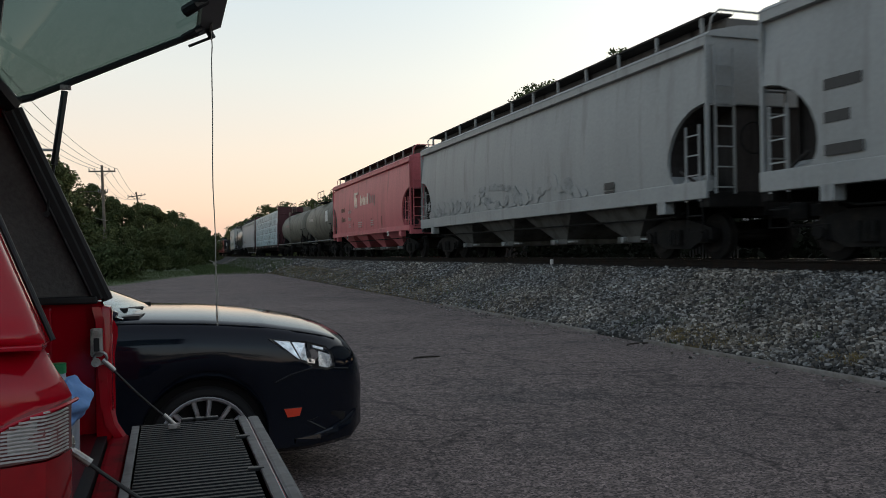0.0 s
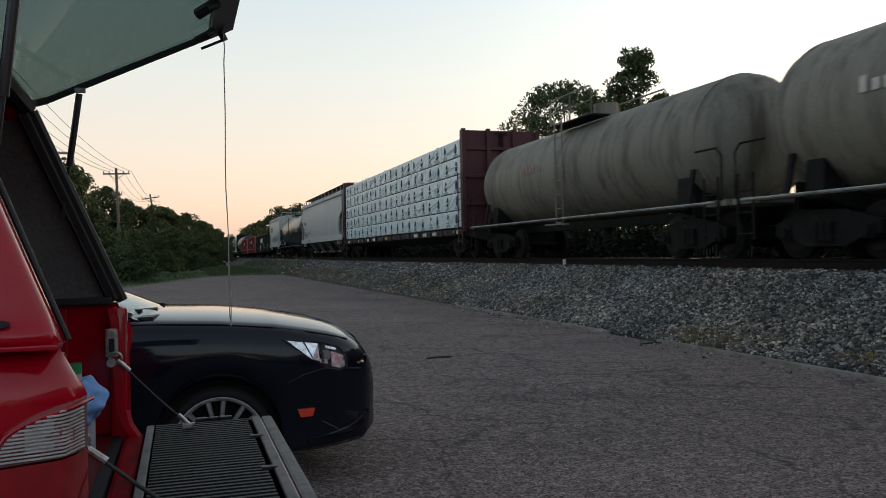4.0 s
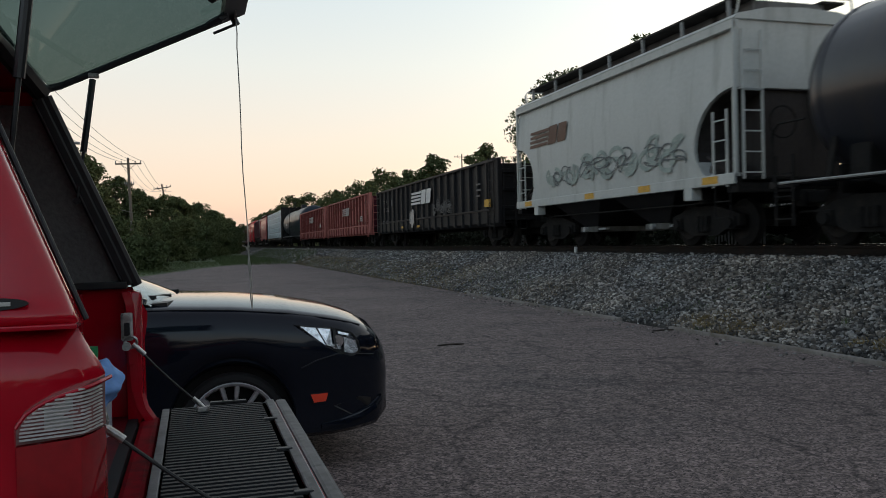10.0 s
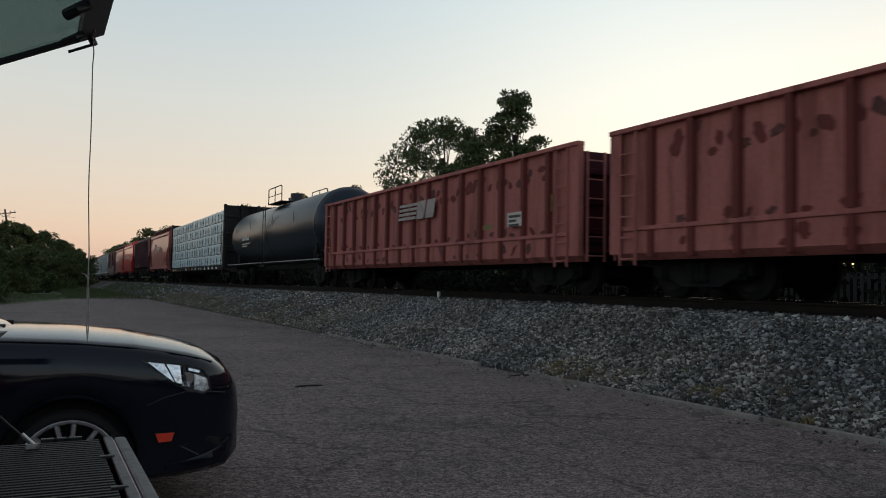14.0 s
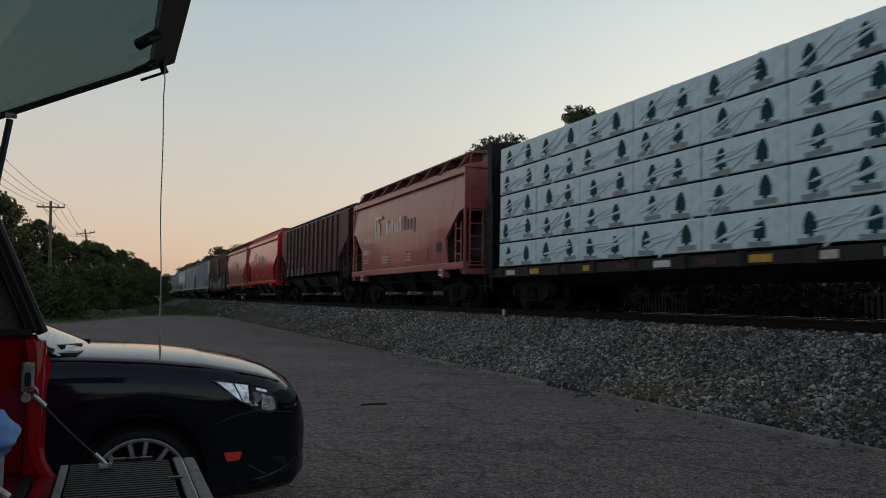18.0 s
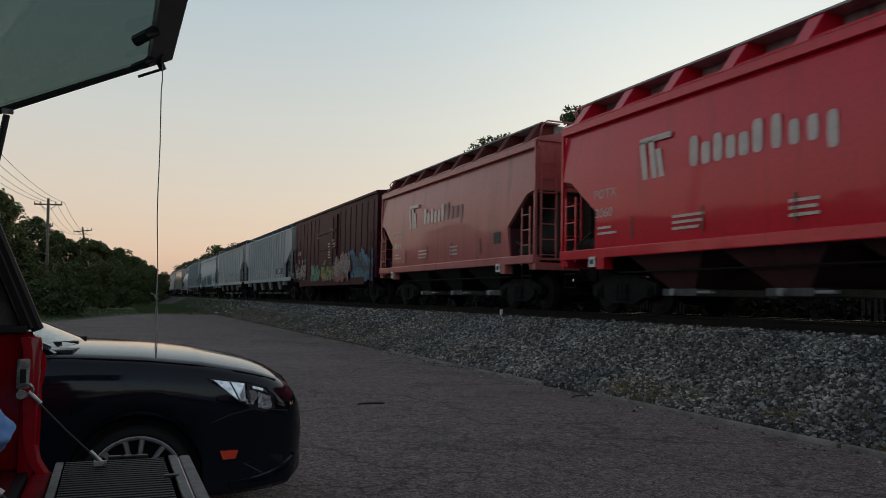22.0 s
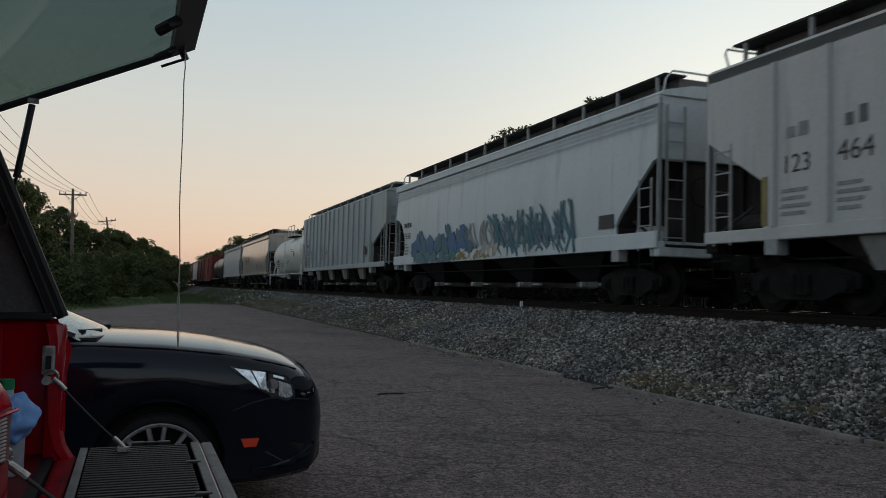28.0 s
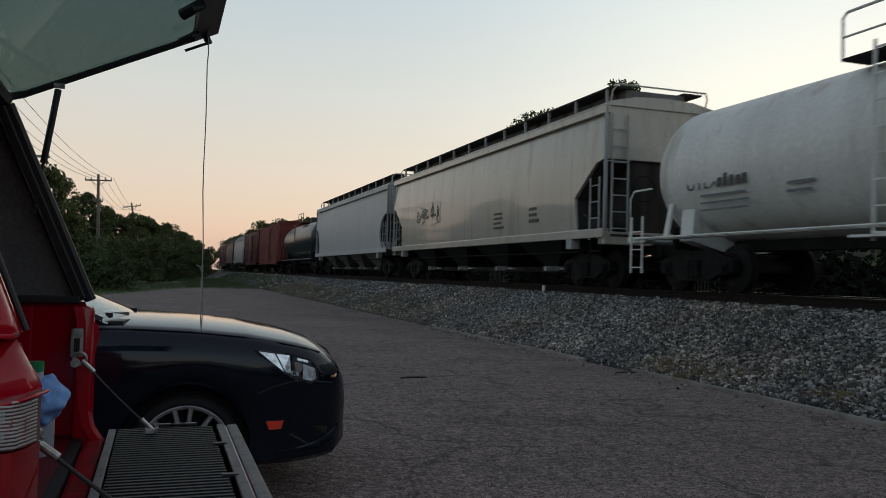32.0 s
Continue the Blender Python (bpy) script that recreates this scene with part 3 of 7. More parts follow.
def roof_walk(car, y0, y1, col, z=4.05, gusset="plate", rb=0.5):
    """Roof, hatches, running boards and their brackets."""
    part("roof", prism(B(), [(-1.58, z), (-1.45, z + 0.10), (-0.8, z + 0.24), (0, z + 0.28), (0.8, z + 0.24), (1.45, z + 0.10), (1.58, z)], y0, y1), P[col], car)
    for sx in (-1, 1):
        part("running_board", box(B(), sx * 0.98 - 0.26, sx * 0.98 + 0.26, y0 + 0.3, y1 - 0.3, z + rb, z + rb + 0.04), P["grating" if gusset == "post" and rb > 0.4 else "hatch"], car)
    n = max(6, round((y1 - y0) / 1.5))
    for k in range(n):
        y = y0 + 0.6 + (y1 - y0 - 1.2) * k / (n - 1)
        def tri(bm):
            w = 0.3 if gusset == "plate" else 0.06
            prism(bm, [(-1.56, 0.02), (-0.75, 0.22), (-0.75, 0.5), (-1.22, 0.5)] if gusset == "plate" else [(-1.24, 0.1), (-1.18, 0.12), (-1.18, rb + 0.03), (-1.24, rb + 0.03)], -w / 2, w / 2)
            return bm
        part("bracket", shared("bracket_%s_%.2f" % (gusset, rb), tri, P["gondola_rib" if col == "salmon" else col] if gusset == "plate" else P["grey"]), None, car, m=pose(0, y, z))
    w = (y1 - y0 - 0.8) / 6
    for k in range(6):
        y = y0 + 0.4 + w * (k + 0.5)
        part("hatch", box(B(), -0.82, 0.82, y - w * 0.498, y + w * 0.498, z + 0.1, z + rb, 0.02), P["trough" if gusset == "post" and rb > 0.3 else "hatch"], car)
    for y, s in ((y0 + 0.3, -1), (y1 - 0.3, 1)):
        part("roof_grab_iron", tube(B(), [(-1.3, y, z + 0.08), (-1.3, y + s * 0.12, z + rb - 0.1), (-1.2, y + s * 0.2, z + rb + 0.03), (1.2, y + s * 0.2, z + rb + 0.03), (1.3, y + s * 0.12, z + rb - 0.1), (1.3, y, z + 0.08)], 0.022), P[col], car)


def hopper(s0, y0, y1, col, label, ribs=0, bays=3, end="angled", chute="black", trim=True, gusset="plate", cut=1.45, sill="", eave=4.2, board=0.0, rear_open=True, sill_top=1.37, foot=1.24, front=""):
    """A covered hopper: bellied or ribbed side sheets cut away over the ends, slope sheets, roof and chutes."""
    car = start("covered_hopper_car", s0, y0, y1, label, "hopper car")
    if end == "curved":
        cut, zc = min(cut, 1.25), 2.95
    else:
        zc = 2.98
    if ribs:
        end = "straight"
    steps = {"angled": ((1.2, 0.90), (1.4, 0.93), (2.15, 1.0), (2.90, 0.28), (2.98, 0.0)), "straight": ((1.2, 1.0), (2.12, 1.0), (2.98, 0.0))}
    def depth(z, s=1):
        if end == "curved" and front == "angled" and s < 0:
            return 1.2 * cut * lerp_steps(((1.2, 1.0), (1.75, 1.0), (2.9, 0.12), (2.95, 0.0)), z)
        if end == "curved":
            return cut * (math.sqrt(max(0.0, 1 - ((z - 1.9) / 1.05) ** 2)) if z > 1.9 else 1 - 0.3 * ((1.9 - z) / 0.6) ** 2)
        return cut * lerp_steps(steps[end], z)
    def half(z):
        return 1.57 if ribs else lerp_steps(((1.2, 1.52), (1.6, 1.55), (2.0, 1.57), (2.6, 1.57), (3.1, 1.55), (3.6, 1.505), (4.3, 1.42)), z)
    low = [foot] + [z for z in (1.45,) if z > foot] + [1.7, 1.9, 2.12, 2.15, 2.4, 2.6, 2.75, 2.86, 2.90, 2.94]
    def nose(y, s):
        return [(y - s * depth(z, s), z) for z in [zc] + low[:0:-1] + [1.24]]
    rings = []
    for z in low + [zc, 3.2, 3.4, 3.6, 3.8, 4.0, eave]:
        da, d = (depth(z, -1), depth(z)) if z < zc else (0.0, 0.0)
        ya, yb = y0 + 0.05 + da, y1 - 0.05 - (d if rear_open else 0.0)
        rings.append([(-half(z), ya, z), (-half(z), yb, z), (half(z), yb, z), (half(z), ya, z)])
    part("body", loft(B(), rings), P[col], car, smooth=True)
    steel = P["hatch"] if col in ("grey", "lightgrey", "cream", "bluegrey", "palewhite", "bonegrey") else P[col]
    for sx in (-1, 1):
        if foot < 1.4:
            part("side_sill", box(B(), sx * 1.52 - 0.08, sx * 1.52 + 0.08, y0 + 0.02, y1 - 0.02, 1.16, sill_top, 0.02), P[sill or col], car)
        else:
            part("side_sill", box(B(), sx * 1.1 - 0.08, sx * 1.1 + 0.08, y0 + 0.02, y1 - 0.02, 1.16, foot + 0.05, 0.02), M["black_steel"], car)
        if trim:
            part("eave_plate", box(B(), sx * 1.5 - 0.07, sx * 1.5 + 0.07, y0 + 0.02, y1 - 0.02, eave - 0.17, eave + 0.02, 0.01), P[col], car)
        if ribs:
            def rib(bm):
                prism(bm, [(0.0, -0.04), (-0.075, -0.034), (-0.075, 0.034), (0.0, 0.04)], max(1.37, foot), eave - (0.17 if trim else 0.03), "z")
                return bm
            me = shared("rib_%d_%.2f_%.2f" % (trim, eave, foot), rib, P[col])
            for k in range(ribs):
                y = y0 + cut + 0.3 + (y1 - y0 - (2 * cut + 0.6 if rear_open else cut + 1.45)) * k / (ribs - 1)
                part("rib", me, None, car, m=pose(sx * 1.57, y, 0, 0, 0, 0 if sx < 0 else 180))
    for y, s in ((y0, -1), (y1, 1)):
        for sx in (-1, 1):
            part("end_post", box(B(), sx * 1.53 - 0.035, sx * 1.53 + 0.035, min(y - s * 0.02, y - s * 0.08), max(y - s * 0.02, y - s * 0.08), 1.2, eave - 0.05), steel, car)
            part("ladder", ladder_me(1.75 if ribs else 1.45, 0.42, steel), None, car, m=pose(sx * (1.57 if s < 0 or rear_open else 1.62), y - s * 0.46, 1.12))
            part("end_ladder", ladder_me(2.75, 0.42, steel), None, car, m=pose(sx * 1.2, y + s * 0.03, 1.25, 0, 0, 90))
            part("grab_iron", tube(B(), [(sx * 1.5, y + s * 0.02, 2.9), (sx * 1.5, y + s * 0.09, 2.9), (sx * 1.0, y + s * 0.09, 2.9), (sx * 1.0, y + s * 0.02, 2.9)], 0.014), steel, car)
        part("end_sill", box(B(), -1.55, 1.55, min(y, y - s * 0.3), max(y, y - s * 0.3), 1.0, 1.3, 0.02), P[col] if col in ("salmon", "red", "pink", "palewhite", "cream") else M["black_steel"], car)
        if s < 0 or rear_open:
            # dark sheet colours carry the shade under the open ends
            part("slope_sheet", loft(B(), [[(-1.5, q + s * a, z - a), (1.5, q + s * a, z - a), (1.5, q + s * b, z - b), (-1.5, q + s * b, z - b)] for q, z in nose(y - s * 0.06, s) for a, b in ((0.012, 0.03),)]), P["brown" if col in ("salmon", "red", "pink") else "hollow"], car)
            # dark webs and panel added so no sky shows through the end
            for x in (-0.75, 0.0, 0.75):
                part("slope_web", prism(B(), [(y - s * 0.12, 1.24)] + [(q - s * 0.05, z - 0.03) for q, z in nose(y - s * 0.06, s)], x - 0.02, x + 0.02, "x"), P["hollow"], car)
            part("end_fill_panel", box(B(), -0.85, 0.85, min(y - s * 0.1, y - s * 0.14), max(y - s * 0.1, y - s * 0.14), 1.24, zc), P["hollow"], car)
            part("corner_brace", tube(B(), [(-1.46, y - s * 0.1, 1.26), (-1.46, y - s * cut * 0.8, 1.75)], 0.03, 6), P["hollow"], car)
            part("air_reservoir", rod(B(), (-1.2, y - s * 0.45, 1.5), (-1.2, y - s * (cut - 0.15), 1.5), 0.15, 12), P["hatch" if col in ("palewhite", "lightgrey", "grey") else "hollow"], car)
        part("end_platform", box(B(), -1.42, 1.42, min(y, y - s * (cut + 0.2)), max(y, y - s * (cut + 0.2)), 1.18, 1.24), M["black_steel"], car)
        part("bolster_plate", box(B(), -1.35, 1.35, min(y - s * (cut + 0.1), y - s * (cut + 0.2)), max(y - s * (cut + 0.1), y - s * (cut + 0.2)), 0.85, 1.2), M["black_steel"], car)
        part("jacking_pad", box(B(), -1.6, -1.36, y - s * (cut + 0.25) - 0.14, y - s * (cut + 0.25) + 0.14, 0.92, 1.18, 0.02), steel, car)
        part("stirrup_step", tube(B(), [(-1.55, y - s * 0.2, 1.2), (-1.55, y - s * 0.2, 0.55), (-1.55, y - s * 0.66, 0.55), (-1.55, y - s * 0.66, 1.2)], 0.018), M["black_steel"], car)
        part("stirrup_step", tube(B(), [(-1.55, y - s * 0.2, 0.85), (-1.55, y - s * 0.66, 0.85)], 0.016), M["black_steel"], car)
    part("brake_wheel", tube(B(), [(0.3 * math.cos(a) - 0.6, y0 - 0.1, 2.3 + 0.3 * math.sin(a)) for a in [2 * math.pi * k / 14 for k in range(15)]], 0.016), M["black_steel"], car)
    part("centre_sill", box(B(), -0.3, 0.3, y0, y1, 0.85, 1.16), M["black_steel"], car)
    part("brake_pipe", tube(B(), [(-1.2, y0 + cut, 0.95), (-1.25, y0 + cut + 0.5, 0.86), (-1.25, y1 - cut - 0.5, 0.86), (-1.2, y1 - cut, 0.95)], 0.022), M["black_steel"], car)
    for k in range(bays):
        w = (y1 - y0 - 2 * cut - 1.4) / bays
        yc = y0 + cut + 0.7 + w * (k + 0.5)
        top, bot = w * 0.46, 0.36
        # chute colours darkened to hold the shade under the car
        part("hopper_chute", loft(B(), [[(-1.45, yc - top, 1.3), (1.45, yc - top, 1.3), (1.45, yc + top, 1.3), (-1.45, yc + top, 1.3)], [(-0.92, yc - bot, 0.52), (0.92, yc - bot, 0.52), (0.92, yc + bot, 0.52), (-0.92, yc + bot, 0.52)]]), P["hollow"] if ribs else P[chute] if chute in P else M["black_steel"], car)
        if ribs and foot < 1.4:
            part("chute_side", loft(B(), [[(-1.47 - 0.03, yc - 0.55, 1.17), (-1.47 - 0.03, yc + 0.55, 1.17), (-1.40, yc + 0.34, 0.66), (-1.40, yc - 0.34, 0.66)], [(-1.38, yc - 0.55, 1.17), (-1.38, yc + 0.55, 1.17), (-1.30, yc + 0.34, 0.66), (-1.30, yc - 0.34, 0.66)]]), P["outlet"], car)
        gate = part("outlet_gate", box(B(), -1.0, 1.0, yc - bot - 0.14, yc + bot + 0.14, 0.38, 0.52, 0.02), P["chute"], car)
        part("gate_capstan", rod(B(), (-1.1, yc + 0.1, 0.45), (-0.98, yc + 0.1, 0.45), 0.07, 10), P["hatch"], gate)
        part("gate_rack", box(B(), -0.98, -0.86, yc - bot - 0.5, yc + bot + 0.14, 0.43, 0.48), P["hatch"], gate)
    roof_walk(car, y0, y1, col, eave, gusset, board or (0.28 if ribs and not trim else 0.5))
    return car


def tank(s0, y0, y1, col, label, r=1.42, zc=2.42, steps="black", rail_col="", saddle=True):
    """A tank car: shell with dished ends, dome platform with rails, ladder, walkway and sill."""
    car = start("tank_car", s0, y0, y1, label, "tank car")
    n = 36
    rings = []
    a, b = y0 + 0.45, y1 - 0.45
    for y, q in [(a, 0.03), (a + 0.04, 0.35), (a + 0.14, 0.66), (a + 0.3, 0.86), (a + 0.5, 0.96), (a + 0.75, 1.0)] + [(b - 0.75, 1.0), (b - 0.5, 0.96), (b - 0.3, 0.86), (b - 0.14, 0.66), (b - 0.04, 0.35), (b, 0.03)]:
        rings.append([(r * q * math.cos(2 * math.pi * k / n), y, zc + r * q * math.sin(2 * math.pi * k / n)) for k in range(n)])
    part("tank_shell", loft(B(), rings), P[col], car, smooth=True)
    for y in (a + 0.75, (a + b) / 2, b - 0.75):
        part("weld_band", loft(B(), [[((r + e) * math.cos(2 * math.pi * k / n), y + d, zc + (r + e) * math.sin(2 * math.pi * k / n)) for k in range(n)] for d, e in ((-0.06, -0.01), (-0.05, 0.008), (0.05, 0.008), (0.06, -0.01))], caps=False), P[col], car, smooth=True)
    rc = P[rail_col or col]
    gear = P["tankwhite"] if rail_col == "tankwhite" else M["black_steel"]
    part("manway", rod(B(), (0, (a + b) / 2, zc + r - 0.05), (0, (a + b) / 2, zc + r + 0.42), 0.34, 16), P[col], car)
    part("valve_box", rod(B(), (0, (a + b) / 2 + 0.9, zc + r - 0.05), (0, (a + b) / 2 + 0.9, zc + r + 0.3), 0.2, 12), P[col], car)
    m = (a + b) / 2
    for sx in (-1, 1):
        part("dome_platform", box(B(), sx * 0.85 - 0.28, sx * 0.85 + 0.28, m - 1.2, m + 1.2, zc + r - 0.1, zc + r - 0.06), M["black_steel"], car)
        z = zc + r - 0.08
        part("platform_rail", tube(B(), [(sx * 1.1, m - 1.2, z), (sx * 1.1, m - 1.2, z + 0.66), (sx * 1.1, m - 1.12, z + 0.74), (sx * 1.1, m + 1.12, z + 0.74), (sx * 1.1, m + 1.2, z + 0.66), (sx * 1.1, m + 1.2, z)], 0.024), rc, car)
        part("platform_rail", tube(B(), [(sx * 1.1, m - 1.2, z + 0.36), (sx * 1.1, m + 1.2, z + 0.36)], 0.018), rc, car)
        part("platform_post", rod(B(), (sx * 1.1, m, z), (sx * 1.1, m, z + 0.74), 0.02), rc, car)
        part("side_ladder", ladder_me(2.9, 0.42, rc), None, car, m=pose(sx * (r + 0.1), m, 0.85))
        part("walkway", box(B(), sx * 1.42 - 0.10, sx * 1.42 + 0.10, y0 + 0.3, y1 - 0.3, 1.04, 1.08, 0.01), rc, car)
        part("side_pipe", tube(B(), [(sx * 1.535, y0 + 0.3, 1.08), (sx * 1.535, y1 - 0.3, 1.08)], 0.024, 6), P["tankwhite" if rail_col == "tankwhite" else "hatch"], car)
        part("side_ladder_step", box(B(), sx * 1.55 - 0.12, sx * 1.55 + 0.12, m - 0.5, m + 0.5, 0.9, 0.94), rc, car)
        for y, s in ((y0, 1), (y1, -1)):
            part("end_handrail", tube(B(), [(sx * 1.5, y + s * 0.1, 1.1), (sx * 1.5, y + s * 0.1, 1.95), (sx * 1.5, y + s * 0.25, 2.1), (sx * 1.5, y + s * 0.9, 2.1)], 0.022), gear, car)
    for y, s in ((y0, -1), (y1, 1)):
        part("end_platform", box(B(), -1.5, 1.5, min(y, y - s * 0.7), max(y, y - s * 0.7), 1.0, 1.12, 0.02), rc, car)
        part("end_ladder", ladder_me(1.2, 0.42, gear), None, car, m=pose(-1.52, y - s * 0.4, 0.35))
        part("saddle", prism(B(), [(-1.25, 1.0), (-1.2, zc - r * 0.55), (-0.6, zc - r * 0.93), (0.6, zc - r * 0.93), (1.2, zc - r * 0.55), (1.25, 1.0), (0.5, 0.8), (-0.5, 0.8)], y - s * 1.75 - 0.2, y - s * 1.75 + 0.2), gear, car)
        for sx in (-1, 1):
            part("saddle_brace", prism(B(), [(sx * 1.38, 1.08), (sx * 1.44, 1.08), (sx * 1.3, zc - r * 0.45), (sx * 1.24, zc - r * 0.45)], y - s * 1.3 - 0.06, y - s * 1.3 + 0.06), gear, car)
    part("centre_sill", box(B(), -0.25, 0.25, y0, y1, 0.82, 1.04), M["black_steel"], car)
    # black plates added to block the sky showing beneath the tank
    for y, s in ((y0, -1), (y1, 1)):
        part("bolster_plate", box(B(), -1.25, 1.25, y - s * 1.35 - 0.04, y - s * 1.35 + 0.04, 0.85, zc - r * 0.8), M["black_steel"], car)
    part("bottom_outlet", rod(B(), (0, m, zc - r + 0.05), (0, m, 0.5), 0.14, 12), M["black_steel"], car)
    return car


def gondola(s0, y0, y1, col, label, ribs, top=3.02, bot=0.68, deep=True):
    """An open gondola with ribbed sides, top chord, corner posts and ladders."""
    car = start("gondola_car", s0, y0, y1, label, "gondola car")
    for sx in (-1, 1):
        part("side_wall", box(B(), sx * 1.48 - 0.03, sx * 1.48 + 0.03, y0 + 0.1, y1 - 0.1, bot + 0.3, top), P[col], car)
        part("top_chord", box(B(), sx * 1.53 - 0.09, sx * 1.53 + 0.09, y0, y1, top - 0.03, top + 0.06, 0.015), P[col], car)
        part("side_ledge", box(B(), sx * 1.53 - 0.05, sx * 1.53 + 0.05, y0 + 0.1, y1 - 0.1, bot + 0.52, bot + 0.6, 0.015), P[col], car)
        part("side_sill", prism(B(), [(sx * 1.54, bot + 0.55), (sx * 1.54, bot + 0.12), (sx * 1.4, bot), (sx * 1.3, bot), (sx * 1.45, bot + 0.55)], y0 + (1.6 if deep else 0.1), y1 - (1.6 if deep else 0.1)), P[col], car)
        def rib(bm):
            prism(bm, [(0.0, -0.085), (-0.1, -0.06), (-0.1, 0.06), (0.0, 0.085)], bot + 0.6, top - 0.03, "z")
            return prism(bm, [(0.0, -0.08), (-0.09, -0.055), (-0.09, 0.055), (0.0, 0.08)], bot + 0.04, bot + 0.52, "z")
        me = shared("gondola_rib_%.2f" % top, rib, P["gondola_rib" if col == "gondola" else col])
        for k in range(ribs):
            part("rib", me, None, car, m=pose(sx * 1.51, y0 + 1.1 + (y1 - y0 - 2.2) * k / (ribs - 1), 0, 0, 0, 0 if sx < 0 else 180))
        for y, s in ((y0, 1), (y1, -1)):
            part("corner_post", box(B(), sx * 1.52 - 0.07, sx * 1.52 + 0.07, min(y, y + s * 0.3), max(y, y + s * 0.3), bot + 0.1, top - 0.02, 0.02), P[col], car)
            part("ladder", ladder_me(2.4, 0.42, P[col]), None, car, m=pose(sx * 1.62, y + s * 0.55, bot - 0.1))
            part("end_ladder", ladder_me(2.2, 0.42, P[col]), None, car, m=pose(sx * 1.2, y - s * 0.06, bot, 0, 0, 90))
    for y, s in ((y0, 1), (y1, -1)):
        # red gondola ends painted maroon to imitate their shaded faces
        part("end_wall", box(B(), -1.46, 1.46, min(y + s * 0.1, y + s * 0.18), max(y + s * 0.1, y + s * 0.18), bot + 0.2, top - 0.12), P["maroon" if col == "gondola" else col], car)
        for k in range(3):
            part("end_rib", box(B(), -1.45, 1.45, min(y, y + s * 0.11), max(y, y + s * 0.11), bot + 0.55 + 0.6 * k, bot + 0.67 + 0.6 * k, 0.02), P["maroon" if col == "gondola" else col], car)
    part("floor_plate", box(B(), -1.46, 1.46, y0 + 0.1, y1 - 0.1, bot + 0.32, bot + 0.4), M["black_steel"], car)
    part("centre_sill", box(B(), -0.28, 0.28, y0, y1, 0.62, 0.98), M["black_steel"], car)
    return car


def centerbeam(s0, y0, y1, col, label, rows=5, cols=10, seed=3):
    """A bulkhead centerbeam flat car with wrapped bundles of lumber; each bundle is a part."""
    car = start("centerbeam_flat_car", s0, y0, y1, label, "flat car")
    rnd = random.Random(seed)
    # deck and pockets take a near-black colour in place of their shade
    part("deck", prism(B(), [(-1.5, 1.08), (1.5, 1.08), (1.5, 0.86), (0.5, 0.62), (-0.5, 0.62), (-1.5, 0.86)], y0, y1), P["grating"], car)
    for k in range(14):
        yb = y0 + 0.8 + (y1 - y0 - 1.6) * k / 13
        part("stake_pocket", box(B(), -1.56, -1.5, yb - 0.09, yb + 0.09, 0.84, 1.1, 0.01), P["grating"], car)
    for y, s in ((y0, 1), (y1, -1)):
        bh = part("bulkhead", box(B(), -1.52, 1.52, min(y, y + s * 0.14), max(y, y + s * 0.14), 0.95, 4.62, 0.02), P[col], car)
        for x in (-1.45, -0.5, 0.5, 1.45):
            part("bulkhead_post", box(B(), x - 0.07, x + 0.07, min(y - s * 0.14, y), max(y - s * 0.14, y), 0.95, 4.67, 0.02), P[col], bh)
        for z in (1.9, 2.9, 3.9):
            part("bulkhead_rail", box(B(), -1.5, 1.5, min(y - s * 0.08, y), max(y - s * 0.08, y), z, z + 0.12, 0.02), P[col], bh)
        part("ladder", ladder_me(2.6, 0.42, P[col]), None, car, m=pose(-1.56, y + s * 0.1, 0.5))
    part("centre_beam", box(B(), -0.1, 0.1, y0, y1, 1.05, 4.45), P[col], car)
    part("top_chord", box(B(), -0.28, 0.28, y0, y1, 4.42, 4.56, 0.02), P[col], car)
    a, b = y0 + 0.13, y1 - 0.7
    w, h = (b - a) / cols, (4.33 - 1.12) / rows
    def bundle(bm):
        box(bm, -0.68, 0.68, -w / 2 + 0.012, w / 2 - 0.012, 0.012, h - 0.02, 0.03)
        return bm
    me = shared("wrapped_pack_%.2f" % w, bundle, P["wrap"])
    def tree(bm):
        for q, (wa, wb, z0, z1) in enumerate(((0.14, 0.13, 0.0, 0.14), (0.14, 0.09, 0.13, 0.24), (0.10, 0.03, 0.23, 0.33))):
            loft(bm, [[(x, -wa, z0), (x, wa, z0), (x, wb, z1), (x, -wb, z1)] for x in (-0.006 - q * 0.002, 0.0)])
        return box(bm, -0.006, 0, -0.05, 0.05, -0.05, 0.0)
    bar = shared("print_bar", lambda bm: box(bm, -0.005, 0, -0.26, 0.26, -0.045, 0.045), P["wrapgrey"])
    tm = shared("print_shape", tree, P["wrapmark"])
    def fold(bm):
        return tube(bm, [(0.02, -0.55, 0.19), (-0.012, -0.2, 0.07), (-0.006, 0.1, -0.03), (-0.012, 0.3, -0.10), (0.02, 0.6, -0.2)], 0.034, 8)
    fm = shared("wrap_fold", fold, P["wrap"], True)
    for i in range(rows):
        for k in range(cols):
            yc, z = a + w * (k + 0.5), 1.12 + h * i
            for sx in (-1, 1):
                bu = part("wrapped_pack", me, None, car, m=pose(sx * 0.84, yc + rnd.uniform(-0.02, 0.02), z, 0, 0, rnd.uniform(-0.4, 0.4)))
                if sx < 0:
                    for q in range(2):
                        py, pz = -w / 4 + w / 2 * q + rnd.uniform(-0.14, 0.14), 0.17 + rnd.uniform(-0.03, 0.04)
                        part("print_mark", tm, None, bu, m=pose(-0.682, py, pz, rnd.uniform(-6, 6)))
